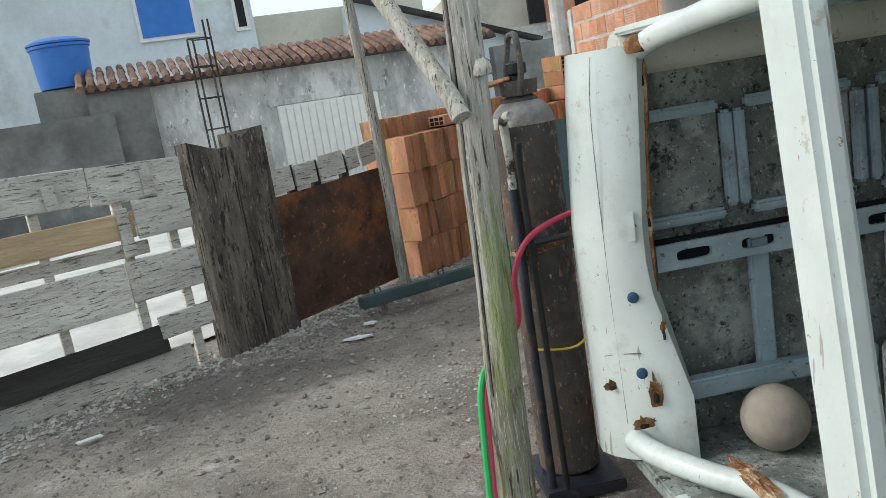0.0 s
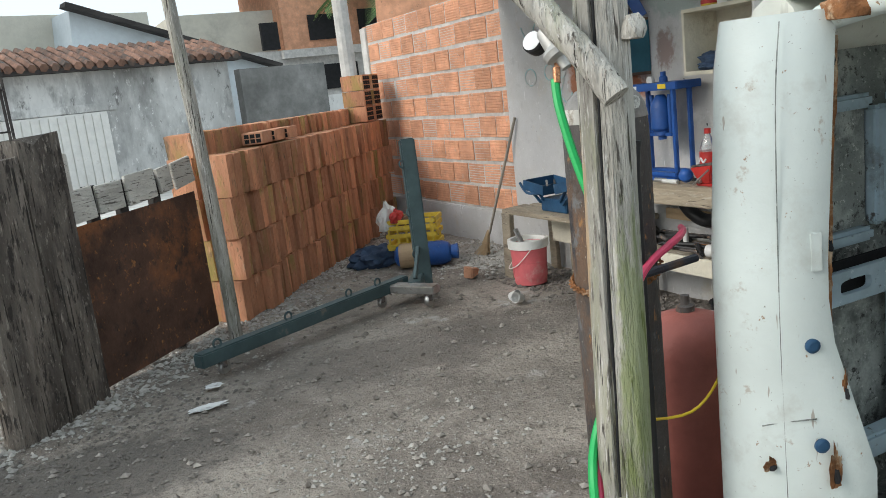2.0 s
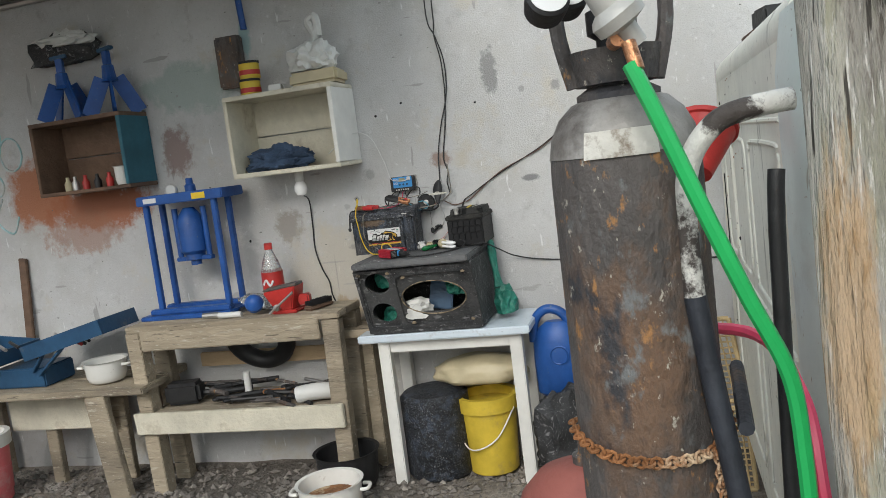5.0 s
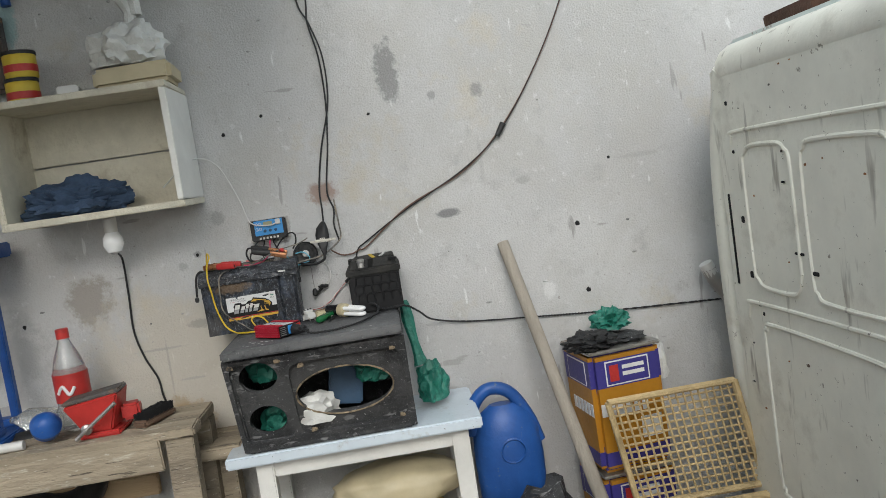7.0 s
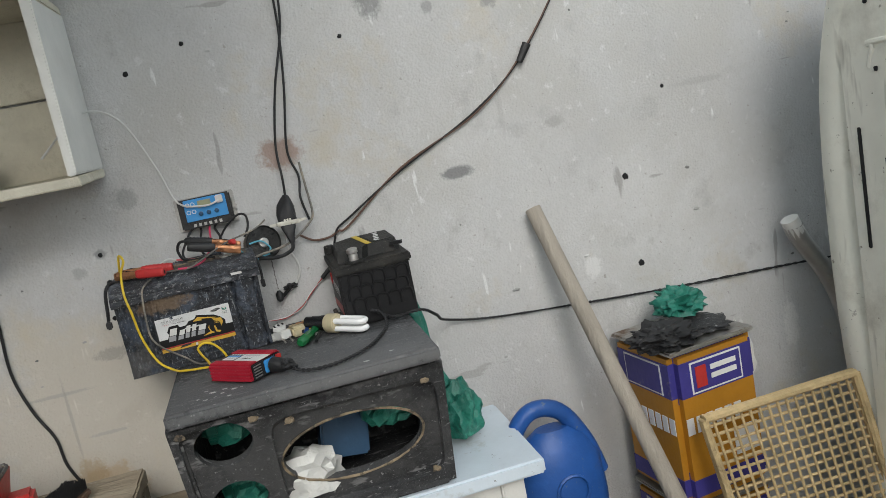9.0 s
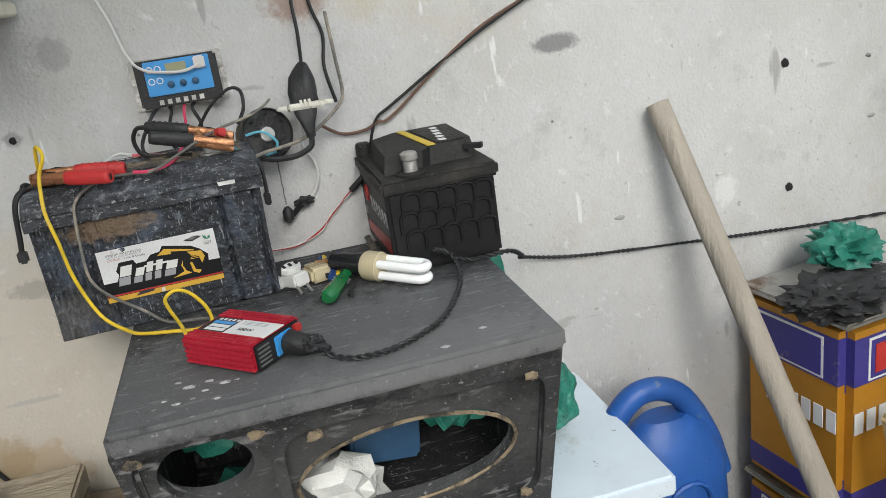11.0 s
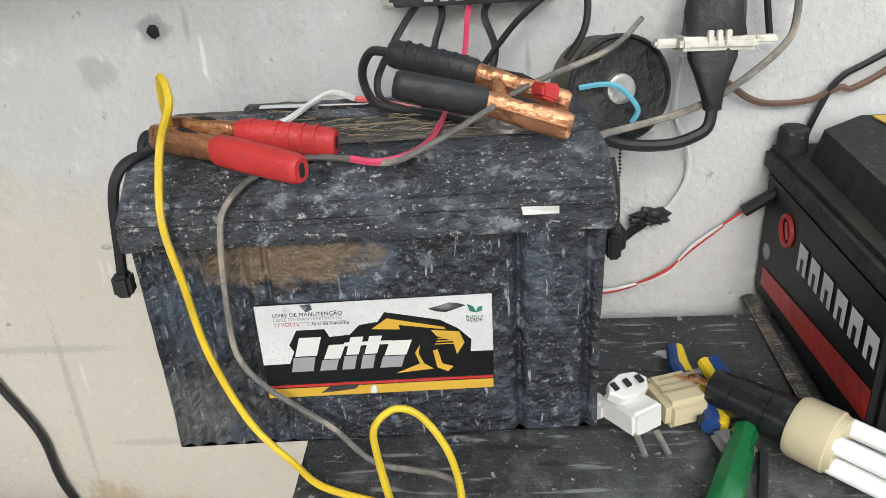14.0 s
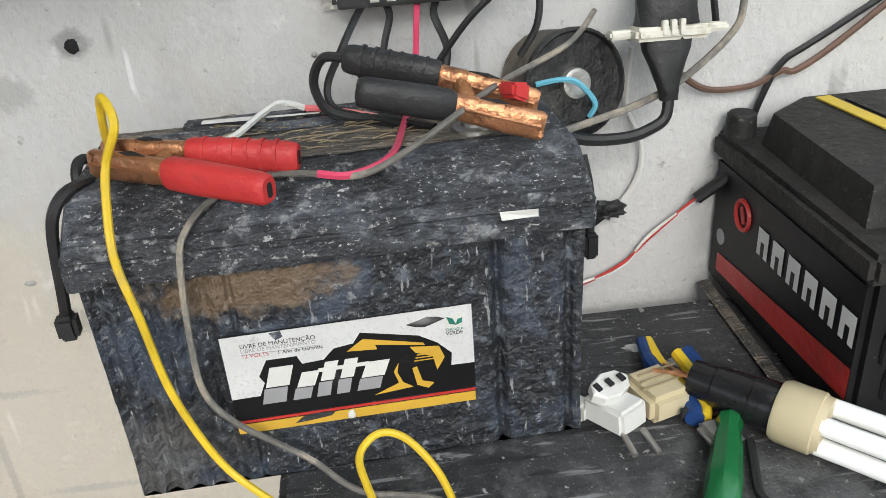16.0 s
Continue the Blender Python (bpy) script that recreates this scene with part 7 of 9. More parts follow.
# ---- second battery ----
tg = thing("small_battery", (4.46, 4.27, TZ), "black car battery with scalloped side and red label stripe", "battery")
part("case", span(B(), (4.342, 4.181, TZ), (4.594, 4.362, 1.322), 0.006), BATTERY2, tg)
part("lid", span(B(), (4.334, 4.174, 1.318), (4.597, 4.369, 1.342), 0.005), DUSTY_CASE, tg, "dusty black lid")
bm = B()
outline = ((4.375, 4.352), (4.372, 4.290), (4.395, 4.272), (4.395, 4.200), (4.415, 4.186), (4.585, 4.186), (4.585, 4.300), (4.55, 4.345))
lo_ = [bm.verts.new((x, y, 1.342)) for x, y in outline]
hi_ = [bm.verts.new((x + (0.008 if x < 4.42 else -0.004), y + (0.006 if y < 4.25 else -0.006), 1.371)) for x, y in outline]
for i in range(len(outline)):
    j = (i + 1) % len(outline)
    bm.faces.new((lo_[i], lo_[j], hi_[j], hi_[i]))
bm.faces.new(lo_[::-1])
bm.faces.new(hi_)
part("lid_top", bm, DUSTY_CASE, tg, "dusty raised lid with cut corners")
part("lid_label", box(B(), (4.488, 4.272, 1.3725), (0.17, 0.014, 0.0014), turn(0, 0, 6)), YELLOW_P, tg, "narrow yellow sticker")
part("lid_label", box(B(), (4.49, 4.233, 1.3722), (0.15, 0.05, 0.0008), turn(0, 0, 6)), DUSTY_CASE, tg)
for k in range(5):
    part("lid_print", box(B(), (4.43 + k * 0.028, 4.238 - k * 0.003, 1.3735), (0.016, 0.012, 0.0006), turn(0, 0, 6)), LABEL, tg)
part("handle_slot", box(B(), (4.388, 4.197, 1.362), (0.012, 0.03, 0.008), turn(0, 0, -30)), DARK, tg)
part("terminal_ring", lathe(B(), [(0.026, 0), (0.026, 0.003), (0.018, 0.005)], (4.358, 4.312, 1.342), 18), DUSTY_CASE, tg, "", True)
part("terminal", lathe(B(), [(0.012, 0.003), (0.0115, 0.022), (0.014, 0.024), (0.014, 0.033), (0.010, 0.036)], (4.358, 4.312, 1.342), 14), CYL_TOP, tg, "", True)
part("terminal", lathe(B(), [(0.014, 0), (0.013, 0.020), (0.011, 0.022)], (4.578, 4.352, 1.342), 12), DUSTY_CASE, tg, "", True)
for r_ in range(3):
    for c in range(5):
        y, z = 4.203 + c * 0.030 + (0.006 if r_ % 2 else 0), 1.316 - r_ * 0.031
        part("scallop", tube(B(), smoothed([(4.341, y - 0.0145, z - 0.034), (4.340, y - 0.0145, z - 0.010), (4.339, y - 0.009, z - 0.002), (4.339, y, z), (4.339, y + 0.009, z - 0.002), (4.340, y + 0.0145, z - 0.010), (4.341, y + 0.0145, z - 0.034)], 3), 0.0026, 6), BATTERY2, tg, "", True)
SIDE = 4.3632
part("side_label", span(B(), (4.345, SIDE - 0.001, 1.195), (4.591, SIDE, 1.314)), GLOSS_INK, tg)
bm = B()
bm.faces.new([bm.verts.new((x, SIDE + 0.0008, z)) for x, z in ((4.345, 1.246), (4.575, 1.224), (4.575, 1.205), (4.345, 1.218))])
part("red_stripe", bm, RED, tg, "red label stripe")
for k in range(6):
    x = 4.499 - k * 0.0265
    bm = B()
    bm.faces.new([bm.verts.new((q, SIDE + 0.0010, z)) for q, z in ((x, 1.262), (x - 0.019, 1.262), (x - 0.019, 1.2875), (x, 1.2875))])
    part("letter_bar", bm, LABEL, tg)
    bm = B()
    bm.faces.new([bm.verts.new((q, SIDE + 0.0014, z)) for q, z in ((x - 0.007, 1.262), (x - 0.013, 1.262), (x - 0.013, 1.276), (x - 0.007, 1.276))])
    part("letter_gap", bm, GLOSS_INK, tg)
part("emblem", ring(B(), (4.531, SIDE + 0.001, 1.283), 0.0135, 0.0022, turn(90, 0, 0), 18, 5), RED, tg)
part("emblem", box(B(), (4.531, SIDE + 0.001, 1.283), (0.006, 0.001, 0.016), turn(0, 25, 0)), RED, tg)
part("emblem", lathe(B(), [(0.008, 0), (0.008, 0.001)], (4.572, SIDE, 1.242), 16, turn(-90, 0, 0)), CHROME_INK, tg)
part("dirt_line", plank(B(), (4.40, 4.376, 1.1875), (4.585, 4.371, 1.1875), 0.004, 0.011, wob=0.002), BATTERY_TOP, tg, "brown dirt along the base")

# ---- inverter ----
inv = thing("power_inverter", (4.14, 4.615, TZ), "red finned power inverter with a white 500W label", "inverter")
IM = Matrix.Translation((4.170, 4.611, TZ)) @ turn(0, 0, -134)
def ipart(nm, bm, m_, par=None, lb_="", sm=False):
    bm.transform(IM)
    return part(nm, bm, m_, par or inv, lb_, sm)
IL, IW, IH = 0.061, 0.046, 0.041
ipart("body", span(B(), (-IL, -IW, 0.003), (IL, IW, IH - 0.002), 0.003), INV_RED)
for k in range(5):
    for s_ in (-1, 1):
        ipart("fin", span(B(), (-IL, s_ * IW - 0.0032, 0.004 + k * 0.0074), (IL, s_ * IW + 0.0032, 0.0085 + k * 0.0074), 0.001), INV_RED)
for s_ in (-1, 1):
    for k in range(4):
        ipart("fin", span(B(), (-IL, s_ * (0.025 + k * 0.0058) - 0.0019, IH - 0.002), (IL, s_ * (0.025 + k * 0.0058) + 0.0019, IH + 0.0012), 0.0008), INV_RED)
ipart("end_plate", span(B(), (IL, -IW + 0.002, 0.003), (IL + 0.004, IW - 0.002, IH - 0.002), 0.002), BLACK)
ipart("end_plate", span(B(), (-IL - 0.004, -IW + 0.002, 0.003), (-IL, IW - 0.002, IH - 0.002), 0.002), INV_RED)
for k in range(5):
    ipart("vent_slot", span(B(), (IL + 0.0042, -0.040, 0.008 + k * 0.006), (IL + 0.0050, -0.018, 0.0102 + k * 0.006)), STEEL)
ipart("socket", span(B(), (IL + 0.004, -0.010, 0.008), (IL + 0.009, 0.024, 0.036), 0.002), SKYBLUE, None, "blue outlet frame")
ipart("switch", span(B(), (IL + 0.004, 0.028, 0.026), (IL + 0.012, 0.040, 0.036), 0.001), RED)
ipart("terminal_post", span(B(), (-IL - 0.012, -0.040, 0.022), (-IL - 0.003, -0.028, 0.034), 0.003), RED)
ipart("label", span(B(), (-0.058, -0.021, IH - 0.0018), (0.060, 0.021, IH - 0.0008)), LABEL, None, "scuffed white label with black and blue corner")
zt = IH - 0.0006
for lo, hi, m_ in (((-0.058, -0.021, zt), (-0.012, 0.021, zt + 0.0002), INK), ((-0.052, 0.002, zt + 0.0003), (-0.015, 0.010, zt + 0.0005), SKYBLUE), ((-0.050, -0.008, zt + 0.0003), (-0.015, 0.0, zt + 0.0005), LABEL), ((-0.050, -0.018, zt + 0.0003), (-0.015, -0.010, zt + 0.0005), LABEL)):
    ipart("label_print", span(B(), lo, hi), m_)
for k in range(5):
    ipart("label_bar", span(B(), (-0.050 + k * 0.008, 0.0125, zt + 0.0003), (-0.045 + k * 0.008, 0.018, zt + 0.0005)), LABEL)
for k in range(3):
    ipart("label_print", span(B(), (-0.004, 0.008 + k * 0.0035, zt), (0.040, 0.0088 + k * 0.0035, zt + 0.0002)), CHROME_INK)
lettering("500W", 0.0105, INK, inv, IM @ Vector((0.002, -0.012, IH - 0.0003)), IM.to_3x3() @ Vector((1, 0, 0)), IM.to_3x3() @ Vector((0, 1, 0)), "label_text")
plug = thing("black_plug", IM @ Vector((0.085, 0.008, 0)), "black taped plug in the inverter socket", "plug")
pa, pb = IM @ Vector((0.068, 0.008, 0.022)), IM @ Vector((0.132, 0.020, 0.014))
part("body", tube(B(), [pa.lerp(pb, f) for f in (0, 0.08, 0.45, 0.6, 0.85, 1.0)], [0.012, 0.0165, 0.0155, 0.012, 0.007, 0.004], 10, wob=0.10), BLACK, plug, "", True)
part("tape", crumple(B(), pa.lerp(pb, 0.62) + Vector((0, 0, 0.003)), (0.014, 0.014, 0.011), 0.45, 4, 2.4), BLACK, plug, "ragged black tape", True)

# ---- things on the speaker box ----
pl = thing("white_plug_adapter", (4.39, 4.522, TZ), "white plastic plug adapter with two pins", "adapter")
part("body", box(B(), (4.387, 4.522, TZ + 0.016), (0.040, 0.030, 0.022), turn(0, 6, 32), 0.003), PVC, pl)
bm = lathe(B(), [(0.020, 0), (0.020, 0.010), (0.018, 0.012)], (0, 0, 0), 8)
bmesh.ops.scale(bm, vec=(0.60, 0.95, 0.8), verts=bm.verts)
bm.transform(Matrix.Translation((4.394, 4.526, TZ + 0.029)) @ turn(0, -18, 32))
part("cap", bm, PVC, pl)
part("foot", box(B(), (4.402, 4.547, TZ + 0.010), (0.020, 0.016, 0.018), turn(0, 0, 32), 0.004), PVC, pl)
for dy in (-0.009, 0.009):
    part("pin", tube(B(), [(4.368, 4.514 + dy * 0.9, TZ + 0.010), (4.347, 4.509 + dy, TZ + 0.004)], 0.0025, 8), STEEL, pl, "", True)
for k, dy in enumerate((-0.010, 0, 0.010)):
    part("socket_hole", box(B(), (4.390 + dy * -0.35, 4.526 + dy, TZ + 0.0415 - 0.001 * k), (0.007, 0.0042, 0.002), turn(0, -18, 32)), DARK, pl)
ad = thing("ivory_adapter", (4.395, 4.482, TZ), "yellowed ivory plug adapter", "adapter")
part("body", box(B(), (4.402, 4.484, TZ + 0.015), (0.044, 0.038, 0.025), turn(0, 0, 18), 0.005), IVORY, ad)
for k in range(3):
    part("groove", box(B(), (4.396 + k * 0.009, 4.483 - k * 0.001, TZ + 0.0287), (0.0016, 0.034, 0.0012), turn(0, 0, 18)), BROWN_RUB_TONE, ad)
for dy in (-0.009, 0.009):
    part("slot", box(B(), (4.3785 - dy * -0.3, 4.480 + dy, TZ + 0.014), (0.0022, 0.0055, 0.008), turn(0, 0, 18)), DARK, ad)
pli = thing("pliers", (4.42, 4.455, TZ), "pliers with blue and yellow grips", "pliers")
for off, m_ in ((0.0, NAVY_GRIP), (-0.0075, YELLOW)):
    part("grip", tube(B(), smoothed([(4.372, 4.464 + off * 1.1, TZ + 0.010), (4.385, 4.461 + off * 1.2, TZ + 0.011), (4.41, 4.467 + off, TZ + 0.012), (4.445, 4.474 + off, TZ + 0.013), (4.478, 4.470 + off * 0.6, TZ + 0.012)]), [0.0075] * 10 + [0.0068] * 9 + [0.0055] * 6 if not off else 0.0052, 9), m_, pli, "", True)
    part("grip", tube(B(), smoothed([(4.385, 4.437 - off, TZ + 0.012), (4.41, 4.439 - off, TZ + 0.016), (4.442, 4.445 - off, TZ + 0.022)]), 0.0072 if not off else 0.0056, 9), m_ if off else NAVY_GRIP, pli, "", True)
part("joint", box(B(), (4.352, 4.452, TZ + 0.010), (0.030, 0.026, 0.010), turn(0, 0, 10), 0.004), STEEL, pli)
sd = thing("screwdriver", (4.32, 4.46, TZ), "screwdriver with a clear green handle", "screwdriver")
sa, sb = Vector((4.274, 4.485, TZ + 0.013)), Vector((4.362, 4.441, TZ + 0.015))
part("handle", tube(B(), [sa, sa.lerp(sb, 0.06), sa.lerp(sb, 0.35), sa.lerp(sb, 0.72), sa.lerp(sb, 0.86), sa.lerp(sb, 0.94), sb], [0.008, 0.0125, 0.0125, 0.0108, 0.0085, 0.0105, 0.009], 8), GREEN_P, sd, "", True)
part("shaft", tube(B(), [sb, sb + (sb - sa).normalized() * 0.06], 0.003, 8), STEEL, sd)
cable("black_tail", [(4.345, 4.432, TZ + 0.006), (4.32, 4.44, TZ + 0.005), (4.295, 4.448, TZ + 0.005), (4.285, 4.445, TZ + 0.005)], 0.0035, BLACK, "short black wire end beside the screwdriver", 6, 6)
cf = thing("fluorescent_bulb", (4.35, 4.40, TZ), "white compact fluorescent bulb in a black socket", "bulb")
ax = Vector((-0.69, -0.72, -0.045)).normalized()
b0 = Vector((4.356, 4.409, TZ + 0.0245))
part("holder", tube(B(), [b0 - ax * 0.066, b0 - ax * 0.065, b0 - ax * 0.047, b0 - ax * 0.046, b0 - ax * 0.018, b0 - ax * 0.017, b0 + ax * 0.002], [0.010, 0.0145, 0.0150, 0.0165, 0.0178, 0.0190, 0.0195], 20), BLACK_GLOSS, cf, "black bulb socket", True)
part("base", tube(B(), [b0, b0 + ax * 0.001, b0 + ax * 0.005, b0 + ax * 0.030, b0 + ax * 0.031, b0 + ax * 0.036, b0 + ax * 0.037], [0.018, 0.0222, 0.0240, 0.0240, 0.0225, 0.0215, 0.012], 24), IVORY, cf, "yellowed plastic base", True)
sx_ = Vector((-ax.y, ax.x, 0)).normalized()
uz = sx_.cross(ax)
for sg in (-1, 1):
    path = [b0 + ax * 0.034 + sx_ * -0.0125, b0 + ax * 0.095 + sx_ * -0.0125, b0 + ax * 0.108 + sx_ * -0.0105, b0 + ax * 0.114 + sx_ * -0.004, b0 + ax * 0.114 + sx_ * 0.004, b0 + ax * 0.108 + sx_ * 0.0105, b0 + ax * 0.095 + sx_ * 0.0125, b0 + ax * 0.034 + sx_ * 0.0125]
    part("tube", tube(B(), smoothed([p + uz * sg * 0.0092 for p in path], 5), 0.0072, 12), GLASS_TUBE, cf, "bent white glass tube", True)
for du, dz, m_ in ((0.008, 0.004, COPPER), (-0.006, -0.004, COPPER)):
    q = b0 - ax * 0.064 + sx_ * du + uz * dz
    cable("stripped_wire", [q, q - ax * 0.014 + uz * 0.002, q - ax * 0.030 + sx_ * du * 0.6 + uz * 0.004], 0.0018, m_, "short stripped copper wire at the socket", 4, 6, "stripped wires")
spot = mat("dried_paint", (0.48, 0.48, 0.46), 0.8, 0, 0.25, 60, 0.3, 90, (0.12, 0.12, 0.12), 90, 0.52, 0.62)
for x, y, r in ((4.462, 4.443, 0.010), (4.49, 4.475, 0.008), (4.11, 4.685, 0.007), (4.115, 4.66, 0.005), (4.10, 4.64, 0.006), (4.07, 4.70, 0.005), (4.09, 4.665, 0.004), (4.13, 4.70, 0.004), (4.085, 4.715, 0.003), (4.075, 4.68, 0.003), (4.10, 4.625, 0.003), (4.06, 4.65, 0.004), (4.05, 4.36, 0.006), (4.08, 4.30, 0.005)):
    bm = crumple(B(), (x, y, 1.1832), (r * 0.6, r * 0.8, 0.0006), 0.9, 3, 2, x * 9)
    part("paint_spot", bm, spot, spk)

# ---- clips and wiring on the battery ----
def slab_tube(bm, pts, tall, thick, seg=14, p=3.0):
    """A bar of rounded oblong section along pts: tall along z, thick across; sizes are one for each point."""
    pts = [Vector(q) for q in pts]
    rings = []
    for i, q in enumerate(pts):
        d = (pts[min(i + 1, len(pts) - 1)] - pts[max(i - 1, 0)]).normalized()
        s_ = d.cross(Vector((0, 0, 1))).normalized()
        u_ = s_.cross(d)
        rg = []
        for k in range(seg):
            a = 2 * math.pi * k / seg
            ca, sa_ = math.cos(a), math.sin(a)
            rg.append(bm.verts.new(q + s_ * thick[i] / 2 * math.copysign(abs(ca) ** (2 / p), ca) + u_ * tall[i] / 2 * math.copysign(abs(sa_) ** (2 / p), sa_)))
        rings.append(rg)
    for u, v in zip(rings, rings[1:]):
        for k in range(seg):
            bm.faces.new((u[k], u[(k + 1) % seg], v[(k + 1) % seg], v[k]))
    bm.faces.new(rings[0][::-1])
    bm.faces.new(rings[-1])
    return bm


def clip(arms, m_, label):
    """A spring clip lying on its side; each arm runs from its copper tip by the joint to the end of its grip."""
    e = thing("battery_clip", arms[0][0], label, "clip", "battery clips")
    for n_, (tip, joint, end) in enumerate(arms):
        tip, joint, end = Vector(tip), Vector(joint), Vector(end)
        d = (joint - tip).normalized()
        side = d.cross(Vector((0, 0, 1))).normalized()
        up = side.cross(d)
        jaw = part("jaw", slab_tube(B(), [tip, tip.lerp(joint, 0.05), tip.lerp(joint, 0.5), joint, joint.lerp(end, 0.15)], [0.017, 0.020, 0.020, 0.017, 0.014], [0.007, 0.010, 0.011, 0.011, 0.010]), COPPER, e, "folded copper jaw", True)
        for sg in (-1, 1):
            part("ridge", tube(B(), [tip.lerp(joint, 0.04) + side * sg * 0.0052 + up * 0.001, tip.lerp(joint, 0.95) + side * sg * 0.0058 + up * 0.001], 0.0016, 6), COPPER, jaw)
        part("slot", slab_tube(B(), [tip.lerp(joint, 0.40) + up * 0.0095, tip.lerp(joint, 0.55) + up * 0.0101, tip.lerp(joint, 0.74) + up * 0.0092], [0.001, 0.0022, 0.001], [0.001, 0.0062, 0.001], 8, 2), DARK, jaw)
        part("tooth", box(B(), tip + up * -0.003 + d * 0.002, (0.004, 0.009, 0.008), turn(0, 0, math.degrees(math.atan2(d.y, d.x))), 0.001), COPPER, jaw)
        f = [0.0, 0.04, 0.3, 0.6, 0.92, 0.98, 1.0]
        grip = part("grip", slab_tube(B(), [joint.lerp(end, k) for k in f], [0.019, 0.0215, 0.0225, 0.0215, 0.0205, 0.0185, 0.016], [0.015, 0.0175, 0.018, 0.0175, 0.0170, 0.0155, 0.013], 16, 2.6), m_, e, "", True)
        if n_:
            for k in range(6):
                q = joint.lerp(end, 0.14 + k * 0.13)
                part("grip_rib", slab_tube(B(), [q, q + (end - joint) * 0.03], [0.0236, 0.0236], [0.0190, 0.0190], 14, 2.6), m_, grip)
        g = (end - joint).normalized()
        part("grip_opening", slab_tube(B(), [end - g * 0.003, end + g * 0.0006], [0.010, 0.010], [0.0045, 0.0045], 10, 3), DARK, grip)
    t0, t1 = Vector(arms[0][0]).lerp(Vector(arms[0][1]), 0.8), Vector(arms[1][0]).lerp(Vector(arms[1][1]), 0.8)
    part("spring", tube(B(), [t0, t1], 0.006, 10), VAN_RUST, e, "", True)
    return e


RED_GRIP = mat("red_rubber", (0.50, 0.035, 0.035), 0.5, 0, 0.15, 20, 0.15, 90, (0.34, 0.04, 0.035), 20, 0.56, 0.72, specks=(((0.20, 0.10, 0.08), 120, 0.64, 0.71),))
clip((((4.427, 4.871, 1.427), (4.394, 4.815, 1.427), (4.355, 4.749, 1.424)), ((4.442, 4.866, 1.428), (4.418, 4.806, 1.430), (4.407, 4.734, 1.424))), RED_GRIP, "battery clip with red rubber grips and copper jaws")
clip((((4.407, 4.571, 1.428), (4.421, 4.629, 1.444), (4.418, 4.692, 1.461)), ((4.432, 4.570, 1.436), (4.452, 4.634, 1.456), (4.473, 4.699, 1.470))), BLACK, "battery clip with black rubber grips and copper jaws")
single("red_scrap", box(B(), (4.425, 4.588, 1.449), (0.018, 0.012, 0.012), turn(20, 10, 30), 0.002, 0.002), RED_GRIP, "scrap of red plastic in the black clip", "scrap")
OLD_YELLOW = mat("aged_yellow_wire", (0.68, 0.47, 0.03), 0.45, 0, 0.15, 30, 0.05, 60, (0.50, 0.36, 0.10), 14, 0.56, 0.72)
cable("yellow_wire", [(4.428, 4.858, 1.436), (4.412, 4.853, 1.455), (4.398, 4.846, 1.477), (4.385, 4.838, 1.474), (4.378, 4.836, 1.463), (4.384, 4.848, 1.440), (4.372, 4.850, 1.418), (4.360, 4.850, 1.386), (4.358, 4.844, 1.343), (4.360, 4.837, 1.281), (4.360, 4.816, 1.218), (4.343, 4.782, 1.1915), (4.320, 4.757, 1.190), (4.302, 4.712, 1.190), (4.290, 4.682, 1.190), (4.287, 4.664, 1.193), (4.298, 4.655, 1.197), (4.330, 4.664, 1.211), (4.349, 4.684, 1.229), (4.350, 4.703, 1.236), (4.334, 4.717, 1.232), (4.308, 4.712, 1.224), (4.255, 4.695, 1.216), (4.215, 4.686, 1.215)], 0.0028, OLD_YELLOW, "yellow wire from clip to inverter, looped once", 8, 8)
DUSTY_WIRE = mat("dusty_wire", (0.17, 0.16, 0.145), 0.85, 0, 0.3, 30, 0.3, 60, (0.32, 0.28, 0.22), 30, 0.50, 0.64)
cable("grey_wire", [(4.545, 4.500, 1.472), (4.50, 4.532, 1.459), (4.44, 4.595, 1.451), (4.408, 4.632, 1.440), (4.388, 4.664, 1.428), (4.385, 4.696, 1.416), (4.400, 4.735, 1.4155), (4.402, 4.765, 1.4145), (4.392, 4.790, 1.4075), (4.374, 4.806, 1.397), (4.364, 4.813, 1.378), (4.362, 4.818, 1.314), (4.364, 4.817, 1.276), (4.364, 4.800, 1.248), (4.362, 4.755, 1.211), (4.345, 4.720, 1.190), (4.322, 4.660, 1.190), (4.25, 4.645, 1.19)], 0.0023, DUSTY_WIRE, "dusty grey wire over the battery", 8, 7)

ctl = thing("solar_controller", (4.575, 4.64, 1.49), "black solar charge controller with a blue face", "controller")
part("back_plate", span(B(), (4.590, 4.563, 1.482), (4.598, 4.716, 1.566), 0.002), STEEL, ctl)
body_ = part("body", span(B(), (4.563, 4.572, 1.486), (4.590, 4.706, 1.564), 0.004), BLACK, ctl)
part("lower_flange", span(B(), (4.557, 4.576, 1.487), (4.563, 4.702, 1.504), 0.002), BLACK, ctl)
fc = part("face", span(B(), (4.560, 4.584, 1.506), (4.563, 4.690, 1.562), 0.001), SKYBLUE, ctl, "blue printed face")
part("display", span(B(), (4.5585, 4.622, 1.538), (4.560, 4.655, 1.556)), mat("lcd", (0.30, 0.30, 0.18), 0.3, 0, 0.05, 9, 0.0), fc)
for y in (4.612, 4.632, 4.652):
    part("button", lathe(B(), [(0.0058, 0), (0.0058, 0.003), (0.004, 0.004)], (4.560, y, 1.522), 12, turn(0, -90, 0)), NAVY, fc, "", True)
for y in (4.668, 4.681):
    for z in (1.530, 1.549):
        part("icon", ring(B(), (4.5594, y, z), 0.0048, 0.0010, turn(0, 90, 0), 12, 4), LABEL, fc)
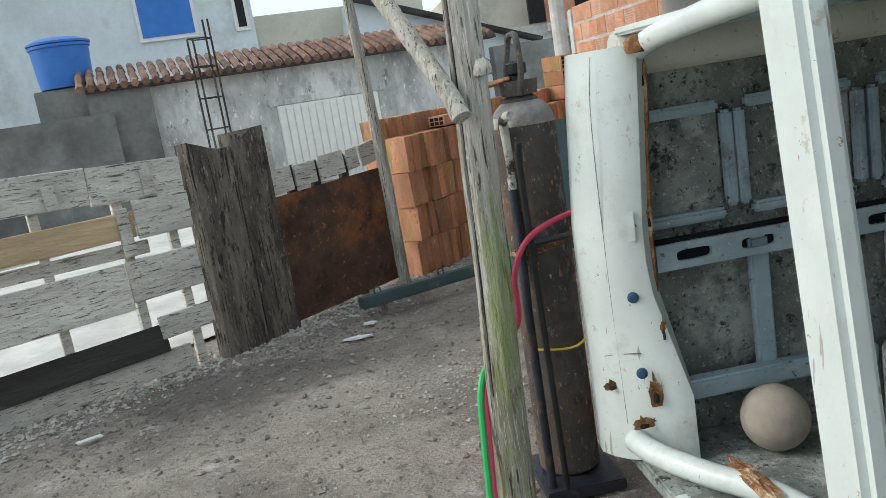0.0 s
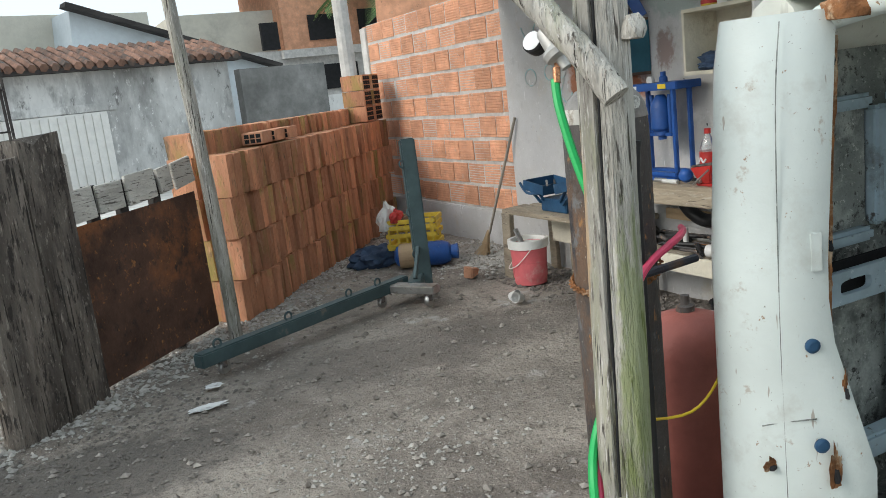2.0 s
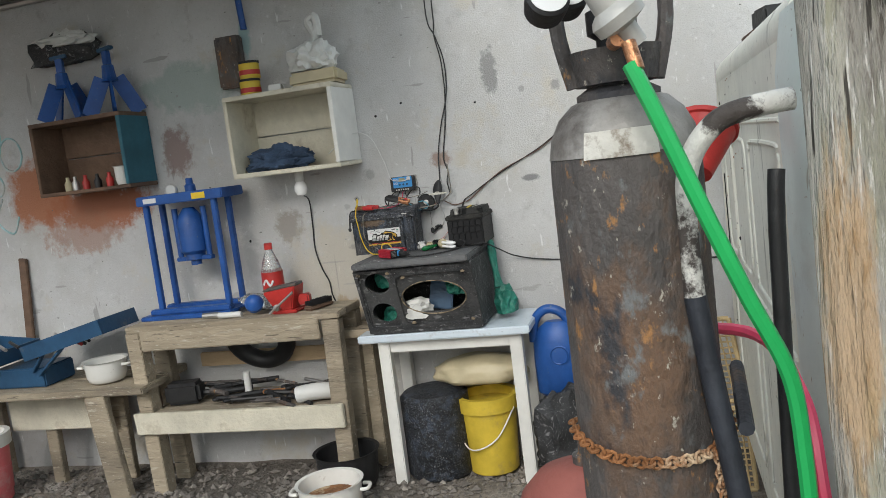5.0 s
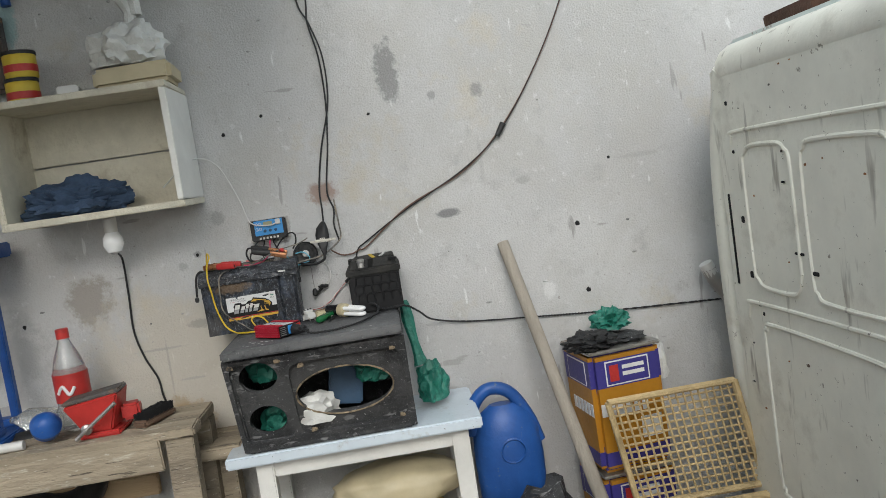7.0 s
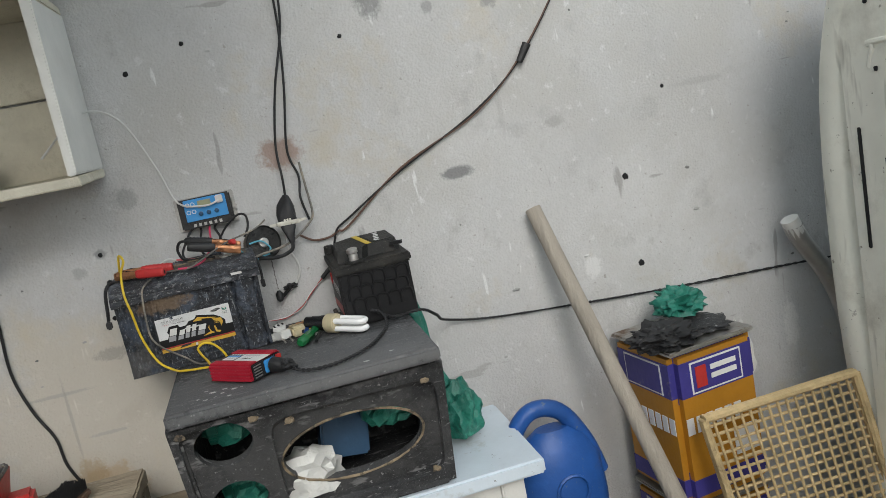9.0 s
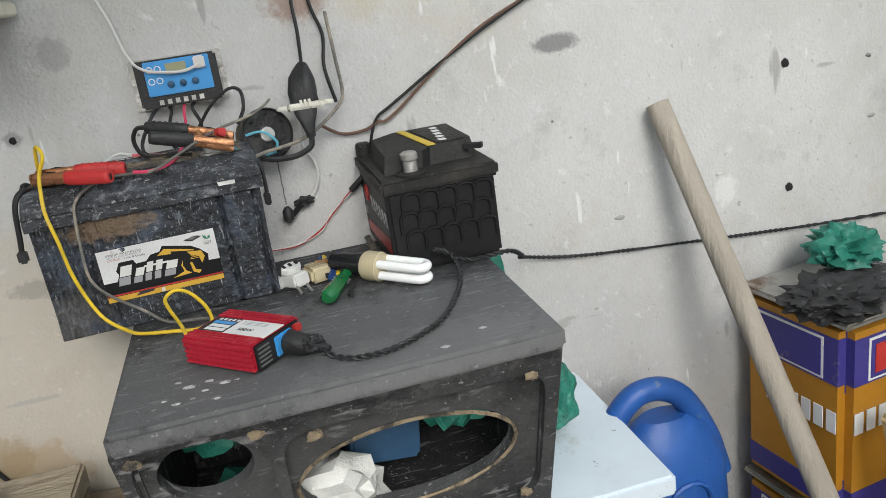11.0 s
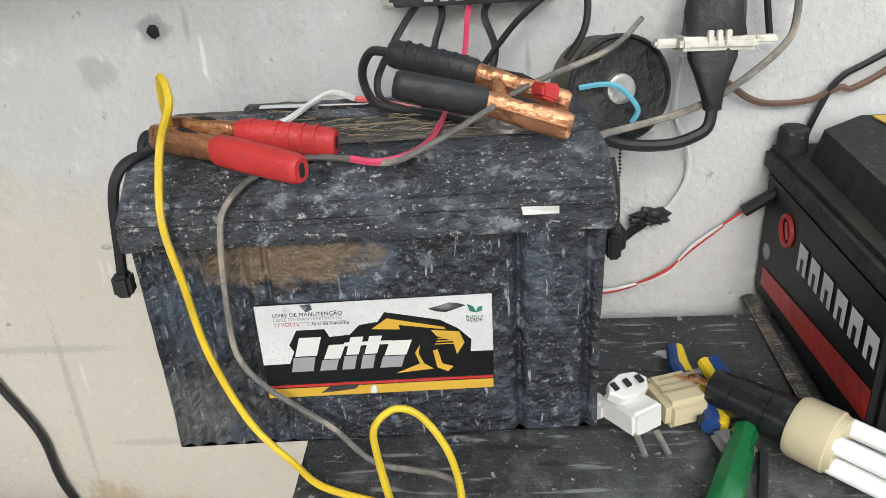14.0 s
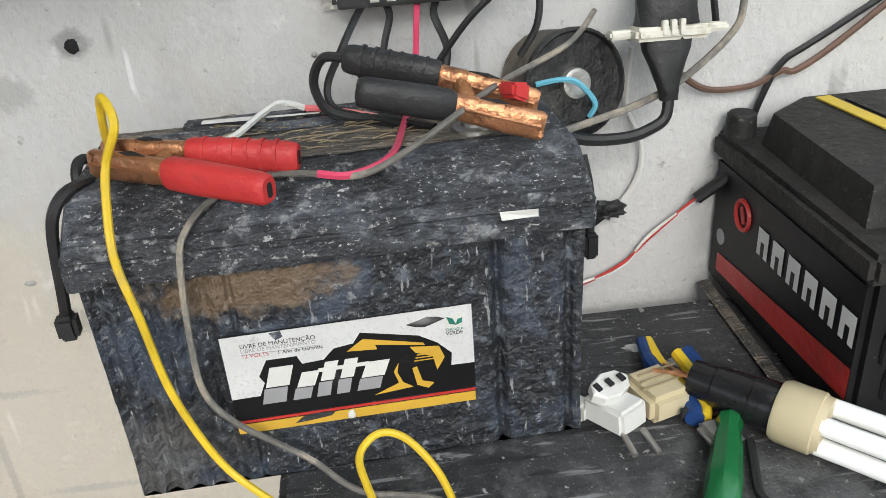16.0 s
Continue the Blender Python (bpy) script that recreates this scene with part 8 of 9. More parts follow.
part("usb_plug", box(B(), (4.556, 4.600, 1.551), (0.010, 0.018, 0.020), None, 0.002), PVC, ctl)
for k in range(6):
    part("terminal", span(B(), (4.556, 4.604 + k * 0.013, 1.491), (4.5572, 4.611 + k * 0.013, 1.499)), STEEL, ctl)
for y in (4.578, 4.700):
    part("screw", lathe(B(), [(0.003, 0), (0.003, 0.0015)], (4.563, y, 1.495), 8, turn(0, -90, 0)), STEEL, ctl)
cable("white_usb_wire", [(4.553, 4.600, 1.548), (4.548, 4.625, 1.541), (4.548, 4.655, 1.543), (4.555, 4.690, 1.552), (4.575, 4.712, 1.578), (4.585, 4.735, 1.66), (4.575, 4.79, 1.79), (4.50, 4.86, 1.82), (4.31, 4.93, 1.73)], 0.0026, PVC, "thin white wire from shelf to controller", 8, 6)
W_ = "thin wire under the charge controller"
cable("controller_wire", [(4.575, 4.682, 1.487), (4.55, 4.690, 1.480), (4.53, 4.702, 1.463), (4.525, 4.716, 1.437), (4.515, 4.712, 1.422), (4.50, 4.69, 1.417), (4.47, 4.66, 1.416)], 0.0030, BLACK, W_, 8, 6, "controller wires")
cable("controller_wire", [(4.575, 4.664, 1.487), (4.56, 4.662, 1.478), (4.55, 4.669, 1.457), (4.545, 4.672, 1.43), (4.54, 4.665, 1.416)], 0.0030, BLACK, W_, 8, 6, "controller wires")
cable("controller_wire", [(4.575, 4.638, 1.487), (4.555, 4.641, 1.478), (4.55, 4.644, 1.451), (4.52, 4.650, 1.432), (4.471, 4.662, 1.417), (4.412, 4.675, 1.416), (4.387, 4.701, 1.416), (4.387, 4.722, 1.419)], 0.0027, PINK_HOSE, "thin pink wire under the charge controller", 8, 6, "controller wires")
cable("controller_wire", [(4.575, 4.622, 1.487), (4.555, 4.627, 1.478), (4.55, 4.619, 1.454), (4.545, 4.622, 1.435), (4.53, 4.63, 1.418)], 0.0032, BLACK, W_, 8, 6, "controller wires")
cable("black_loop", [(4.473, 4.699, 1.470), (4.485, 4.715, 1.468), (4.495, 4.724, 1.449), (4.498, 4.718, 1.427), (4.498, 4.701, 1.4185), (4.49, 4.674, 1.417), (4.46, 4.64, 1.417)], 0.0036, BLACK, "black wire looped above the battery", 8, 7)
cable("black_loop", [(4.55, 4.635, 1.43), (4.545, 4.600, 1.475), (4.545, 4.565, 1.500), (4.55, 4.545, 1.494), (4.55, 4.545, 1.465), (4.55, 4.56, 1.44)], 0.0030, BLACK, "black wire arched above the clip", 8, 6)
cable("white_pink_wire", [(4.47, 4.805, 1.417), (4.476, 4.785, 1.420), (4.50, 4.765, 1.428), (4.515, 4.752, 1.430), (4.516, 4.735, 1.424)], 0.0026, BAG_WHITE, "thin white wire on the battery lid", 8, 6)
cable("white_pink_wire", [(4.516, 4.735, 1.424), (4.515, 4.715, 1.421), (4.50, 4.68, 1.417)], 0.0026, PINK, "thin pink wire on the battery lid", 8, 6)
disc = thing("round_lamp_base", (4.57, 4.515, 1.41), "round black lamp base with dusty housing on the wall", "lamp base")
DR = turn(0, -80, 14)
DC = (4.548, 4.516, 1.414)
part("housing", lathe(B(), [(0.043, -0.050), (0.0435, -0.02), (0.0445, -0.004), (0.040, 0.0)], DC, 30, DR), mat("dusty_brown_plastic", (0.105, 0.093, 0.078), 0.8, 0, 0.3, 20, 0.2, 90, (0.19, 0.165, 0.13), 18, 0.48, 0.66), disc, "dusty brown housing", True)
part("plate", lathe(B(), [(0.0445, -0.003), (0.0455, 0.0), (0.0455, 0.006), (0.043, 0.0075), (0.041, 0.004), (0.018, 0.003), (0.016, 0.003)], DC, 34, DR), DUSTY_BLACK, disc, "", True)
part("centre", lathe(B(), [(0.0135, 0.003), (0.0125, 0.008), (0.009, 0.009), (0.003, 0.007)], DC, 18, DR), CYL_TOP, disc, "", True)
for a in (40, 200, 300):
    q = Matrix.Translation(DC) @ DR @ Vector((0.033 * math.cos(radians(a)), 0.033 * math.sin(radians(a)), 0.0045))
    part("screw_hole", crumple(B(), q, (0.003, 0.004, 0.004), 0.2, 1), DARK, disc)
cable("blue_wire", [(4.53, 4.551, 1.421), (4.527, 4.530, 1.424), (4.527, 4.516, 1.419), (4.53, 4.502, 1.401), (4.532, 4.506, 1.389)], 0.0024, LIGHT_BLUE, "thin light blue wire on the lamp base", 8, 6, "blue wires")
cable("blue_wire", [(4.53, 4.506, 1.385), (4.52, 4.530, 1.382), (4.50, 4.555, 1.382), (4.44, 4.575, 1.422), (4.43, 4.60, 1.425)], 0.0024, LIGHT_BLUE, "thin light blue wire to the black clip", 8, 6, "blue wires")
bm = B()
for k in range(26):
    lathe(bm, [(0.0006, -0.0014), (0.0016, 0), (0.0006, 0.0014)], (4.572, 4.507 + 0.0004 * math.sin(k), 1.372 - k * 0.0036), 6)
single("bead_chain", bm, CYL, "thin bead chain hanging from the lamp base", "chain", True)
single("chain_end", lathe(B(), [(0.004, -0.030), (0.010, -0.024), (0.010, -0.008), (0.004, 0)], (4.575, 4.507, 1.275), 14), BLACK, "black pull at the end of the bead chain", "pull", True)
so = thing("wall_socket", (4.54, 4.444, 1.453), "loose white socket with black plugs above and below", "socket")
OLD_WHITE = mat("grimy_white_plastic", (0.62, 0.60, 0.53), 0.5, 0, 0.1, 20, 0.1, 90, (0.36, 0.32, 0.24), 30, 0.56, 0.70)
part("plate", box(B(), (4.535, 4.443, 1.4525), (0.030, 0.064, 0.011), turn(2, 8, 6), 0.003), OLD_WHITE, so)
for y in (4.482, 4.404):
    part("ear", box(B(), (4.535, y, 1.4535), (0.014, 0.020, 0.007), turn(2, 8, 6), 0.002), OLD_WHITE, so)
for dy in (-0.007, 0.0, 0.007):
    part("prong", box(B(), (4.521, 4.443 + dy, 1.459), (0.005, 0.0045, 0.012), turn(0, 8, 6), 0.0006), OLD_WHITE, so)
part("upper_plug", slab_tube(B(), [(4.538, 4.443, 1.458), (4.540, 4.443, 1.475), (4.546, 4.440, 1.498), (4.552, 4.436, 1.512), (4.556, 4.433, 1.522)], [0.032, 0.034, 0.030, 0.020, 0.012], [0.050, 0.048, 0.042, 0.028, 0.014], 14, 4), BLACK, so, "black taped upper plug", True)
part("lower_plug", slab_tube(B(), [(4.534, 4.444, 1.448), (4.532, 4.444, 1.440), (4.528, 4.444, 1.428), (4.524, 4.444, 1.414), (4.523, 4.443, 1.406), (4.522, 4.443, 1.400)], [0.022, 0.022, 0.018, 0.014, 0.012, 0.010], [0.040, 0.038, 0.028, 0.018, 0.015, 0.014], 14, 4), BLACK, so, "black moulded lower plug", True)
cable("plug_cable", [(4.522, 4.443, 1.404), (4.519, 4.446, 1.387), (4.517, 4.458, 1.379), (4.516, 4.480, 1.3735), (4.516, 4.516, 1.376), (4.52, 4.544, 1.388), (4.53, 4.56, 1.40)], 0.0050, BLACK, "black plug cable drooping to the lamp base", 8, 8)
cable("dusty_cable", [(4.556, 4.38, 1.60), (4.555, 4.376, 1.52), (4.55, 4.374, 1.467), (4.545, 4.385, 1.443), (4.535, 4.428, 1.412), (4.53, 4.467, 1.396), (4.50, 4.530, 1.3915), (4.50, 4.556, 1.386), (4.51, 4.575, 1.40)], 0.0032, DUSTY_WIRE, "dusty cable hanging past the socket", 8, 7)
for k, row in enumerate((((4.40, 2.36), (4.369, 2.266), (4.337, 2.135), (4.344, 1.967), (4.395, 1.80), (4.427, 1.657), (4.430, 1.57), (4.433, 1.522)), ((4.365, 2.36), (4.372, 2.266), (4.352, 2.135), (4.352, 1.967), (4.372, 1.80), (4.401, 1.640), (4.387, 1.563), (4.395, 1.508), (4.385, 1.445)))):
    cable("wall_cable", [(4.588, row[0][0] + 0.02, 3.02), (4.588, row[0][0], 2.65)] + [(4.588, y, z) for y, z in row[:-2]] + [(4.575, y, z) for y, z in row[-2:]], 0.0033, BLACK, "black cable running down the wall to the socket", 8, 6, "wall cables")
for k in range(2):
    cable("wall_cable", [(4.588, 3.24, 2.62), (4.588, 3.412, 2.22), (4.588, 3.56, 1.962), (4.588, 3.713, 1.762 + k * 0.004), (4.588, 3.873, 1.638 - k * 0.006), (4.588, 4.111, 1.521 + k * 0.006), (4.588, 4.28, 1.424 - k * 0.018), (4.588, 4.315, 1.403 - k * 0.008), (4.588, 4.330 + k * 0.012, 1.374 + k * 0.010), (4.588, 4.339 + k * 0.045, 1.341 + k * 0.044), (4.57, 4.345 + k * 0.075, 1.325 + k * 0.085)], 0.0031, BROWN_WIRE if k else BLACK, "brown and black cable slung across the wall", 8, 6, "wall cables")
single("cable_splice", tube(B(), [(4.584, 3.695, 1.79), (4.584, 3.725, 1.745)], [0.013, 0.010], 8), BLACK, "black taped splice in the wall cable", "splice", True)
for k, m_ in enumerate((RED, BAG_WHITE)):
    cable("twin_wire", [(4.58, 4.372, 1.290 - k * 0.003), (4.586, 4.389, 1.276 - k * 0.002), (4.588, 4.429, 1.240 + k * 0.003), (4.588, 4.455, 1.215 - k * 0.003), (4.588, 4.501, 1.195 + k * 0.002), (4.575, 4.55, 1.20)], 0.0017, m_, "thin red and white wires between the batteries", 8, 6, "twin wires")
single("wire_sleeve", tube(B(), [(4.575, 4.360, 1.303), (4.583, 4.386, 1.280)], 0.006, 8), BLACK, "black tape sleeve on the thin wires", "tape", True)
cable("white_tail", [(4.585, 4.455, 1.43), (4.588, 4.457, 1.378), (4.590, 4.442, 1.343), (4.590, 4.441, 1.311), (4.590, 4.456, 1.283), (4.588, 4.470, 1.277)], 0.0026, PVC, "thin white wire on the wall", 8, 6)
tk = thing("tape_knot", (4.585, 4.475, 1.276), "black tape knot on the thin wire", "tape")
part("knot", crumple(B(), (4.584, 4.474, 1.276), (0.010, 0.016, 0.008), 0.7, 3, 3), BLACK, tk)
part("tail", plank(B(), (4.584, 4.478, 1.272), (4.584, 4.500, 1.255), 0.010, 0.003, up=(0, 0.6, 1), wob=0.002), BLACK, tk)
T_CAB = "black twisted cable across the wall"
twisted("twisted_cable", [(4.085, 4.512, 1.199), (4.068, 4.490, 1.193), (4.058, 4.46, 1.192), (4.07, 4.41, 1.191), (4.115, 4.35, 1.191), (4.18, 4.31, 1.191), (4.26, 4.278, 1.193), (4.318, 4.275, 1.209), (4.322, 4.30, 1.222), (4.322, 4.285, 1.214), (4.318, 4.25, 1.194), (4.318, 4.18, 1.194), (4.40, 4.13, 1.150), (4.56, 4.075, 1.085), (4.588, 3.935, 1.050), (4.588, 3.68, 1.025), (4.588, 3.378, 1.0), (4.588, 2.94, 0.974), (4.588, 2.6, 0.95)], 0.0023, BLACK, T_CAB, 0.024)

# ---- tins, tray, pole, jug ----
def tin(z, rz, label):
    e = thing("paint_tin", (4.44, 3.44, z), label, "paint tin", "paint tins")
    m = Matrix.Translation((4.44, 3.44, z)) @ turn(0, 0, rz)
    def q(nm, lo, hi, mt, bev=0.004, par=None):
        b_ = span(B(), lo, hi, bev)
        b_.transform(m)
        return part(nm, b_, mt, par or e)
    w = 0.138
    body = q("body", (-w, -w, 0.0), (w, w, 0.455), TIN_ORANGE, 0.02)
    q("violet_band", (-w - 0.002, -w - 0.002, 0.30), (w + 0.002, w + 0.002, 0.44), PURPLE, 0.02)
    q("violet_band", (-w - 0.002, -w - 0.002, 0.01), (w + 0.002, w + 0.002, 0.10), PURPLE, 0.02)
    q("rim", (-w - 0.004, -w - 0.004, 0.445), (w + 0.004, w + 0.004, 0.458), STEEL, 0.004)
    for sgn in (0, 1):
        lo, hi = ((-w - 0.0035, -0.085, 0.325), (-w - 0.0022, 0.085, 0.415)) if not sgn else ((-0.085, w + 0.0022, 0.325), (0.085, w + 0.0035, 0.415))
        q("panel_frame", lo, hi, LABEL, 0)
        lo = [a + (0.0 if i == 0 and not sgn or i == 1 and sgn else 0.005) for i, a in enumerate(lo)]
        hi = [a - (0.0 if i == 0 and not sgn or i == 1 and sgn else 0.005) for i, a in enumerate(hi)]
        if not sgn:
            lo[0] -= 0.001
            q("panel_field", lo, (hi[0] - 0.001, hi[1], hi[2]), PURPLE, 0)
            q("panel_mark", (-w - 0.0062, 0.035, 0.34), (-w - 0.0046, 0.07, 0.40), RED, 0)
            for zz in (0.38, 0.355):
                q("panel_bar", (-w - 0.0062, -0.065, zz), (-w - 0.0046, 0.02, zz + 0.014), LABEL, 0)
            for k in range(6):
                q("letter_bar", (-w - 0.004, 0.095 - k * 0.032, 0.215), (-w - 0.002, 0.118 - k * 0.032, 0.262), LABEL, 0)
            q("picture", (-w - 0.004, -0.11, 0.11), (-w - 0.002, -0.03, 0.19), LABEL, 0)
        else:
            hi[1] += 0.001
            q("panel_field", (lo[0], lo[1] + 0.001, lo[2]), hi, PURPLE, 0)
            for k in range(6):
                q("letter_bar", (-0.118 + k * 0.032, w + 0.002, 0.215), (-0.095 + k * 0.032, w + 0.004, 0.262), LABEL, 0)
    return e


tin(0.0, 8, "square violet and amber paint tin, lower of two")
tin(0.461, 8, "square violet and amber paint tin stacked on another")
single("dark_rag", crumple(B(), (4.36, 3.53, 0.940), (0.075, 0.085, 0.035), 0.45, 5, 3.0), BLACK, "crumpled black plastic bag on the paint tin", "bag", True)
single("grime_heap", crumple(B(), (4.42, 3.40, 0.928), (0.075, 0.085, 0.014), 0.5, 4, 3.5), CARPET, "dirt dried on the paint tin lid", "dirt", True)
single("green_plastic", crumple(B(), (4.47, 3.415, 0.985), (0.055, 0.065, 0.045), 0.55, 4, 4), BAG_GREEN, "crumpled green plastic on the paint tin", "plastic", True)
single("clear_bag", crumple(B(), (4.42, 3.265, 0.80), (0.03, 0.03, 0.09), 0.5, 3, 4), BAG_WHITE, "pale plastic bag beside the tin", "bag", True)


def cane_tray(o, ux, uy, w, h, label):
    e = thing("cane_tray", o, label, "tray", "cane trays")
    o, ux, uy = Vector(o), Vector(ux).normalized(), Vector(uy).normalized()
    n = ux.cross(uy)
    def line(nm, a, b, r):
        part(nm, tube(B(), [a, b], r, 7, wob=0.1), WICKER, e, "", True)
    for a, b in (((0, 0), (w, 0)), ((w, 0), (w, h)), ((w, h), (0, h)), ((0, h), (0, 0))):
        for k in range(2):
            line("rim", o + ux * a[0] + uy * a[1] + n * 0.012 * k, o + ux * b[0] + uy * b[1] + n * 0.012 * k, 0.011)
    nx_ = 17
    for i in range(1, nx_):
        line("strand", o + ux * w * i / nx_ + n * 0.003, o + ux * w * i / nx_ + uy * h + n * 0.003, 0.0042)
    ny_ = 14
    for i in range(1, ny_):
        line("strand", o + uy * h * i / ny_ - n * 0.003, o + uy * h * i / ny_ + ux * w - n * 0.003, 0.0042)
    return e


cane_tray((4.17, 3.48, 0.38), (0, -1, 0.01), (0.10, 0.14, 1), 0.46, 0.38, "woven straw cane tray leaning on the paint tins")
cane_tray((4.09, 3.50, 0.0), (0, -1, 0.0), (0.06, 0.05, 1), 0.48, 0.37, "woven straw cane tray standing under another")
hp = single("wooden_pole", tube(B(), [(3.97, 3.53, 0.0), (4.2, 3.622, 0.51), (4.572, 3.765, 1.335)], [0.026, 0.025, 0.023], 14, wob=0.02), WOOD_GREY, "smooth round wooden pole leaning on the wall", "pole", True)
jug = thing("blue_jug", (4.40, 3.87, 0.38), "blue plastic oil jug with a moulded handle", "jug")
bm = lathe(B(), [(0.10, 0.38), (0.125, 0.40), (0.13, 0.55), (0.125, 0.66), (0.09, 0.73), (0.05, 0.76)], (4.40, 3.88, 0), 28)
bmesh.ops.scale(bm, vec=(0.6, 1.0, 1.0), space=Matrix.Translation((-4.40, -3.88, 0)), verts=bm.verts)
part("body", bm, BLUE, jug, "", True)
part("handle", tube(B(), smoothed([(4.40, 4.0, 0.66), (4.40, 3.99, 0.76), (4.40, 3.93, 0.82), (4.40, 3.85, 0.80), (4.40, 3.79, 0.70), (4.40, 3.76, 0.60)]), 0.024, 12), BLUE, jug, "", True)
part("moulded_mark", ring(B(), (4.322, 3.87, 0.60), 0.045, 0.005, turn(0, 90, 0), 16, 5), BLUE, jug)
single("dark_cloth", crumple(B(), (4.36, 3.84, 0.18), (0.16, 0.18, 0.26), 0.4, 4, 3), CARPET, "heap of dark dirty cloth on the ground", "cloth", True)
pipe = thing("drain_pipe", (4.53, 2.9, 1.0), "white plastic pipe end beside the wall", "pipe")
part("pipe", tube(B(), smoothed([(4.50, 2.995, 1.12), (4.50, 2.98, 1.08), (4.48, 2.86, 0.80), (4.46, 2.75, -0.02)]), 0.028, 12), CYL_TOP, pipe, "", True)
part("sleeve", tube(B(), [(4.50, 3.005, 1.140), (4.50, 2.982, 1.085)], 0.027, 14), PVC, pipe, "white sleeve", True)
tb = thing("red_lever", (3.8, 2.9, 1.92), "red-brown steel lever lying on the van roof", "lever")
part("bar", plank(B(), (3.95, 2.93, 1.94), (3.55, 2.9, 1.955), 0.05, 0.03), RUST, tb)
part("block", box(B(), (3.40, 2.9, 1.97), (0.14, 0.10, 0.07), turn(0, 0, 10), 0.01), BLACK, tb)
single("red_stick", tube(B(), [(2.52, 3.30, 0.0), (2.42, 3.24, 1.60)], 0.014, 8), RUST, "thin rusty rod leaning by the van", "rod", True)

# ---- marks on the wall: patches, holes, scrawl ----
def daub(nm, y, z, w, h, m_, label, seed=0.0, x=4.598):
    bm = B()
    c = bm.verts.new((x - 0.003, y, z))
    vs = []
    for k in range(36):
        a = 2 * math.pi * k / 36
        q = 1 + 0.35 * noise.noise(Vector((math.cos(a) * 1.7, math.sin(a) * 1.7, seed)))  + 0.18 * noise.noise(Vector((math.cos(a) * 6, math.sin(a) * 6, seed)))
        vs.append(bm.verts.new((x + 0.001, y + math.cos(a) * w / 2 * q, z + math.sin(a) * h / 2 * q)))
    for k in range(36):
        bm.faces.new((c, vs[k], vs[(k + 1) % 36]))
    return tagged(part(nm, bm, m_, None, "", True), label, "mark", "", "structure")


SMOKE = mat("sooty_plaster", (0.36, 0.36, 0.345), 0.9, 0, 0.2, 4, 0.35, 55, (0.50, 0.48, 0.45), 5, 0.5, 0.7)
SCRAWL = mat("green_scrawl", (0.40, 0.60, 0.61), 0.9, 0, 0.2, 8, 0.3, 55, (0.50, 0.50, 0.47), 9, 0.5, 0.62)
for y, z, r in ((3.457, 1.363, 0.010), (3.448, 1.096, 0.010), (4.923, 1.469, 0.006), (4.75, 1.9, 0.007), (4.6, 1.95, 0.006), (3.3, 1.6, 0.006), (4.2, 1.9, 0.006), (5.6, 1.3, 0.008), (4.93, 1.30, 0.006)):
    daub("nail_hole", y, z, r * 2, r * 2, DARK, "nail hole in the plaster", y)
random.seed(5)
for k in range(130):
    y, z = random.uniform(2.8, 7.8), random.uniform(0.7, 2.6)
    s = random.uniform(0.004, 0.016)
    s *= 0.4 if 3.9 < y < 5.2 and z < 1.7 else 0.7
    daub("chip", y, z, s * random.uniform(0.6, 2.2), s, (SMOKE, DARK_CEMENT, PLASTER, SMOKE)[k % 4], "small chip in the plaster", k * 1.3)
def scrawl(pts):
    return tagged(part("scrawl", tube(B(), smoothed([(4.5985, y, z) for y, z in pts], 6), 0.0065, 6), SCRAWL), "pale green painted scrawl on the wall", "mark", "", "structure")
for cy, cz, ry, rz in ((7.76, 1.76, 0.09, 0.075), (7.46, 1.79, 0.07, 0.07), (7.27, 1.80, 0.06, 0.07), (7.12, 1.98, 0.08, 0.10)):
    scrawl([(cy + ry * math.cos(a), cz + rz * math.sin(a)) for a in [k * math.pi / 4 for k in range(9)]])
scrawl([(7.40, 1.80), (7.39, 1.68), (7.44, 1.56)])
scrawl([(7.24, 1.72), (7.30, 1.58), (7.20, 1.50), (7.14, 1.60)])
scrawl([(7.52, 2.33), (7.64, 2.20), (7.66, 2.10)])
scrawl([(7.42, 2.20), (7.50, 2.18), (7.50, 2.02), (7.40, 1.93), (7.28, 1.95)])
scrawl([(7.24, 2.34), (7.18, 2.22), (7.18, 2.07), (7.24, 1.95)])
scrawl([(7.85, 2.22), (7.78, 2.10), (7.72, 2.16)])

# ---- pieces: bricks of the wall, the stack, stones ----
def shared_mesh(nm, bm, m_):
    bmesh.ops.scale(bm, vec=(U, U, U), verts=bm.verts)
    me = bpy.data.meshes.new(nm)
    bm.to_mesh(me)
    bm.free()
    me.materials.append(m_)
    return me


def place(nm, me, m, parent):
    ob = new(nm, me)
    ob.parent = parent
    if parent.type == "EMPTY":
        ob.matrix_parent_inverse = Matrix.Translation(parent.location).inverted()
    ob.matrix_basis = m
    return ob


random.seed(11)
BL, BH, PITCH = 0.330, 0.226, 0.260
bm = B()
nz = 8
prof = []
for i in range(nz):
    z0, z1 = -BH / 2 + BH * i / nz, -BH / 2 + BH * (i + 1) / nz
    prof += [(-0.056, z0 + 0.004), (-0.056, z1 - 0.004), (-0.050, z1 - 0.0005)]
vs0 = [bm.verts.new((x, -BL / 2, z)) for x, z in prof] + [bm.verts.new((0.056, -BL / 2, BH / 2)), bm.verts.new((0.056, -BL / 2, -BH / 2))]
vs1 = [bm.verts.new((v.co.x, BL / 2, v.co.z)) for v in vs0]
for i in range(len(vs0)):
    j = (i + 1) % len(vs0)
    bm.faces.new((vs0[i], vs0[j], vs1[j], vs1[i]))
bm.faces.new(vs0)
bm.faces.new(vs1[::-1])
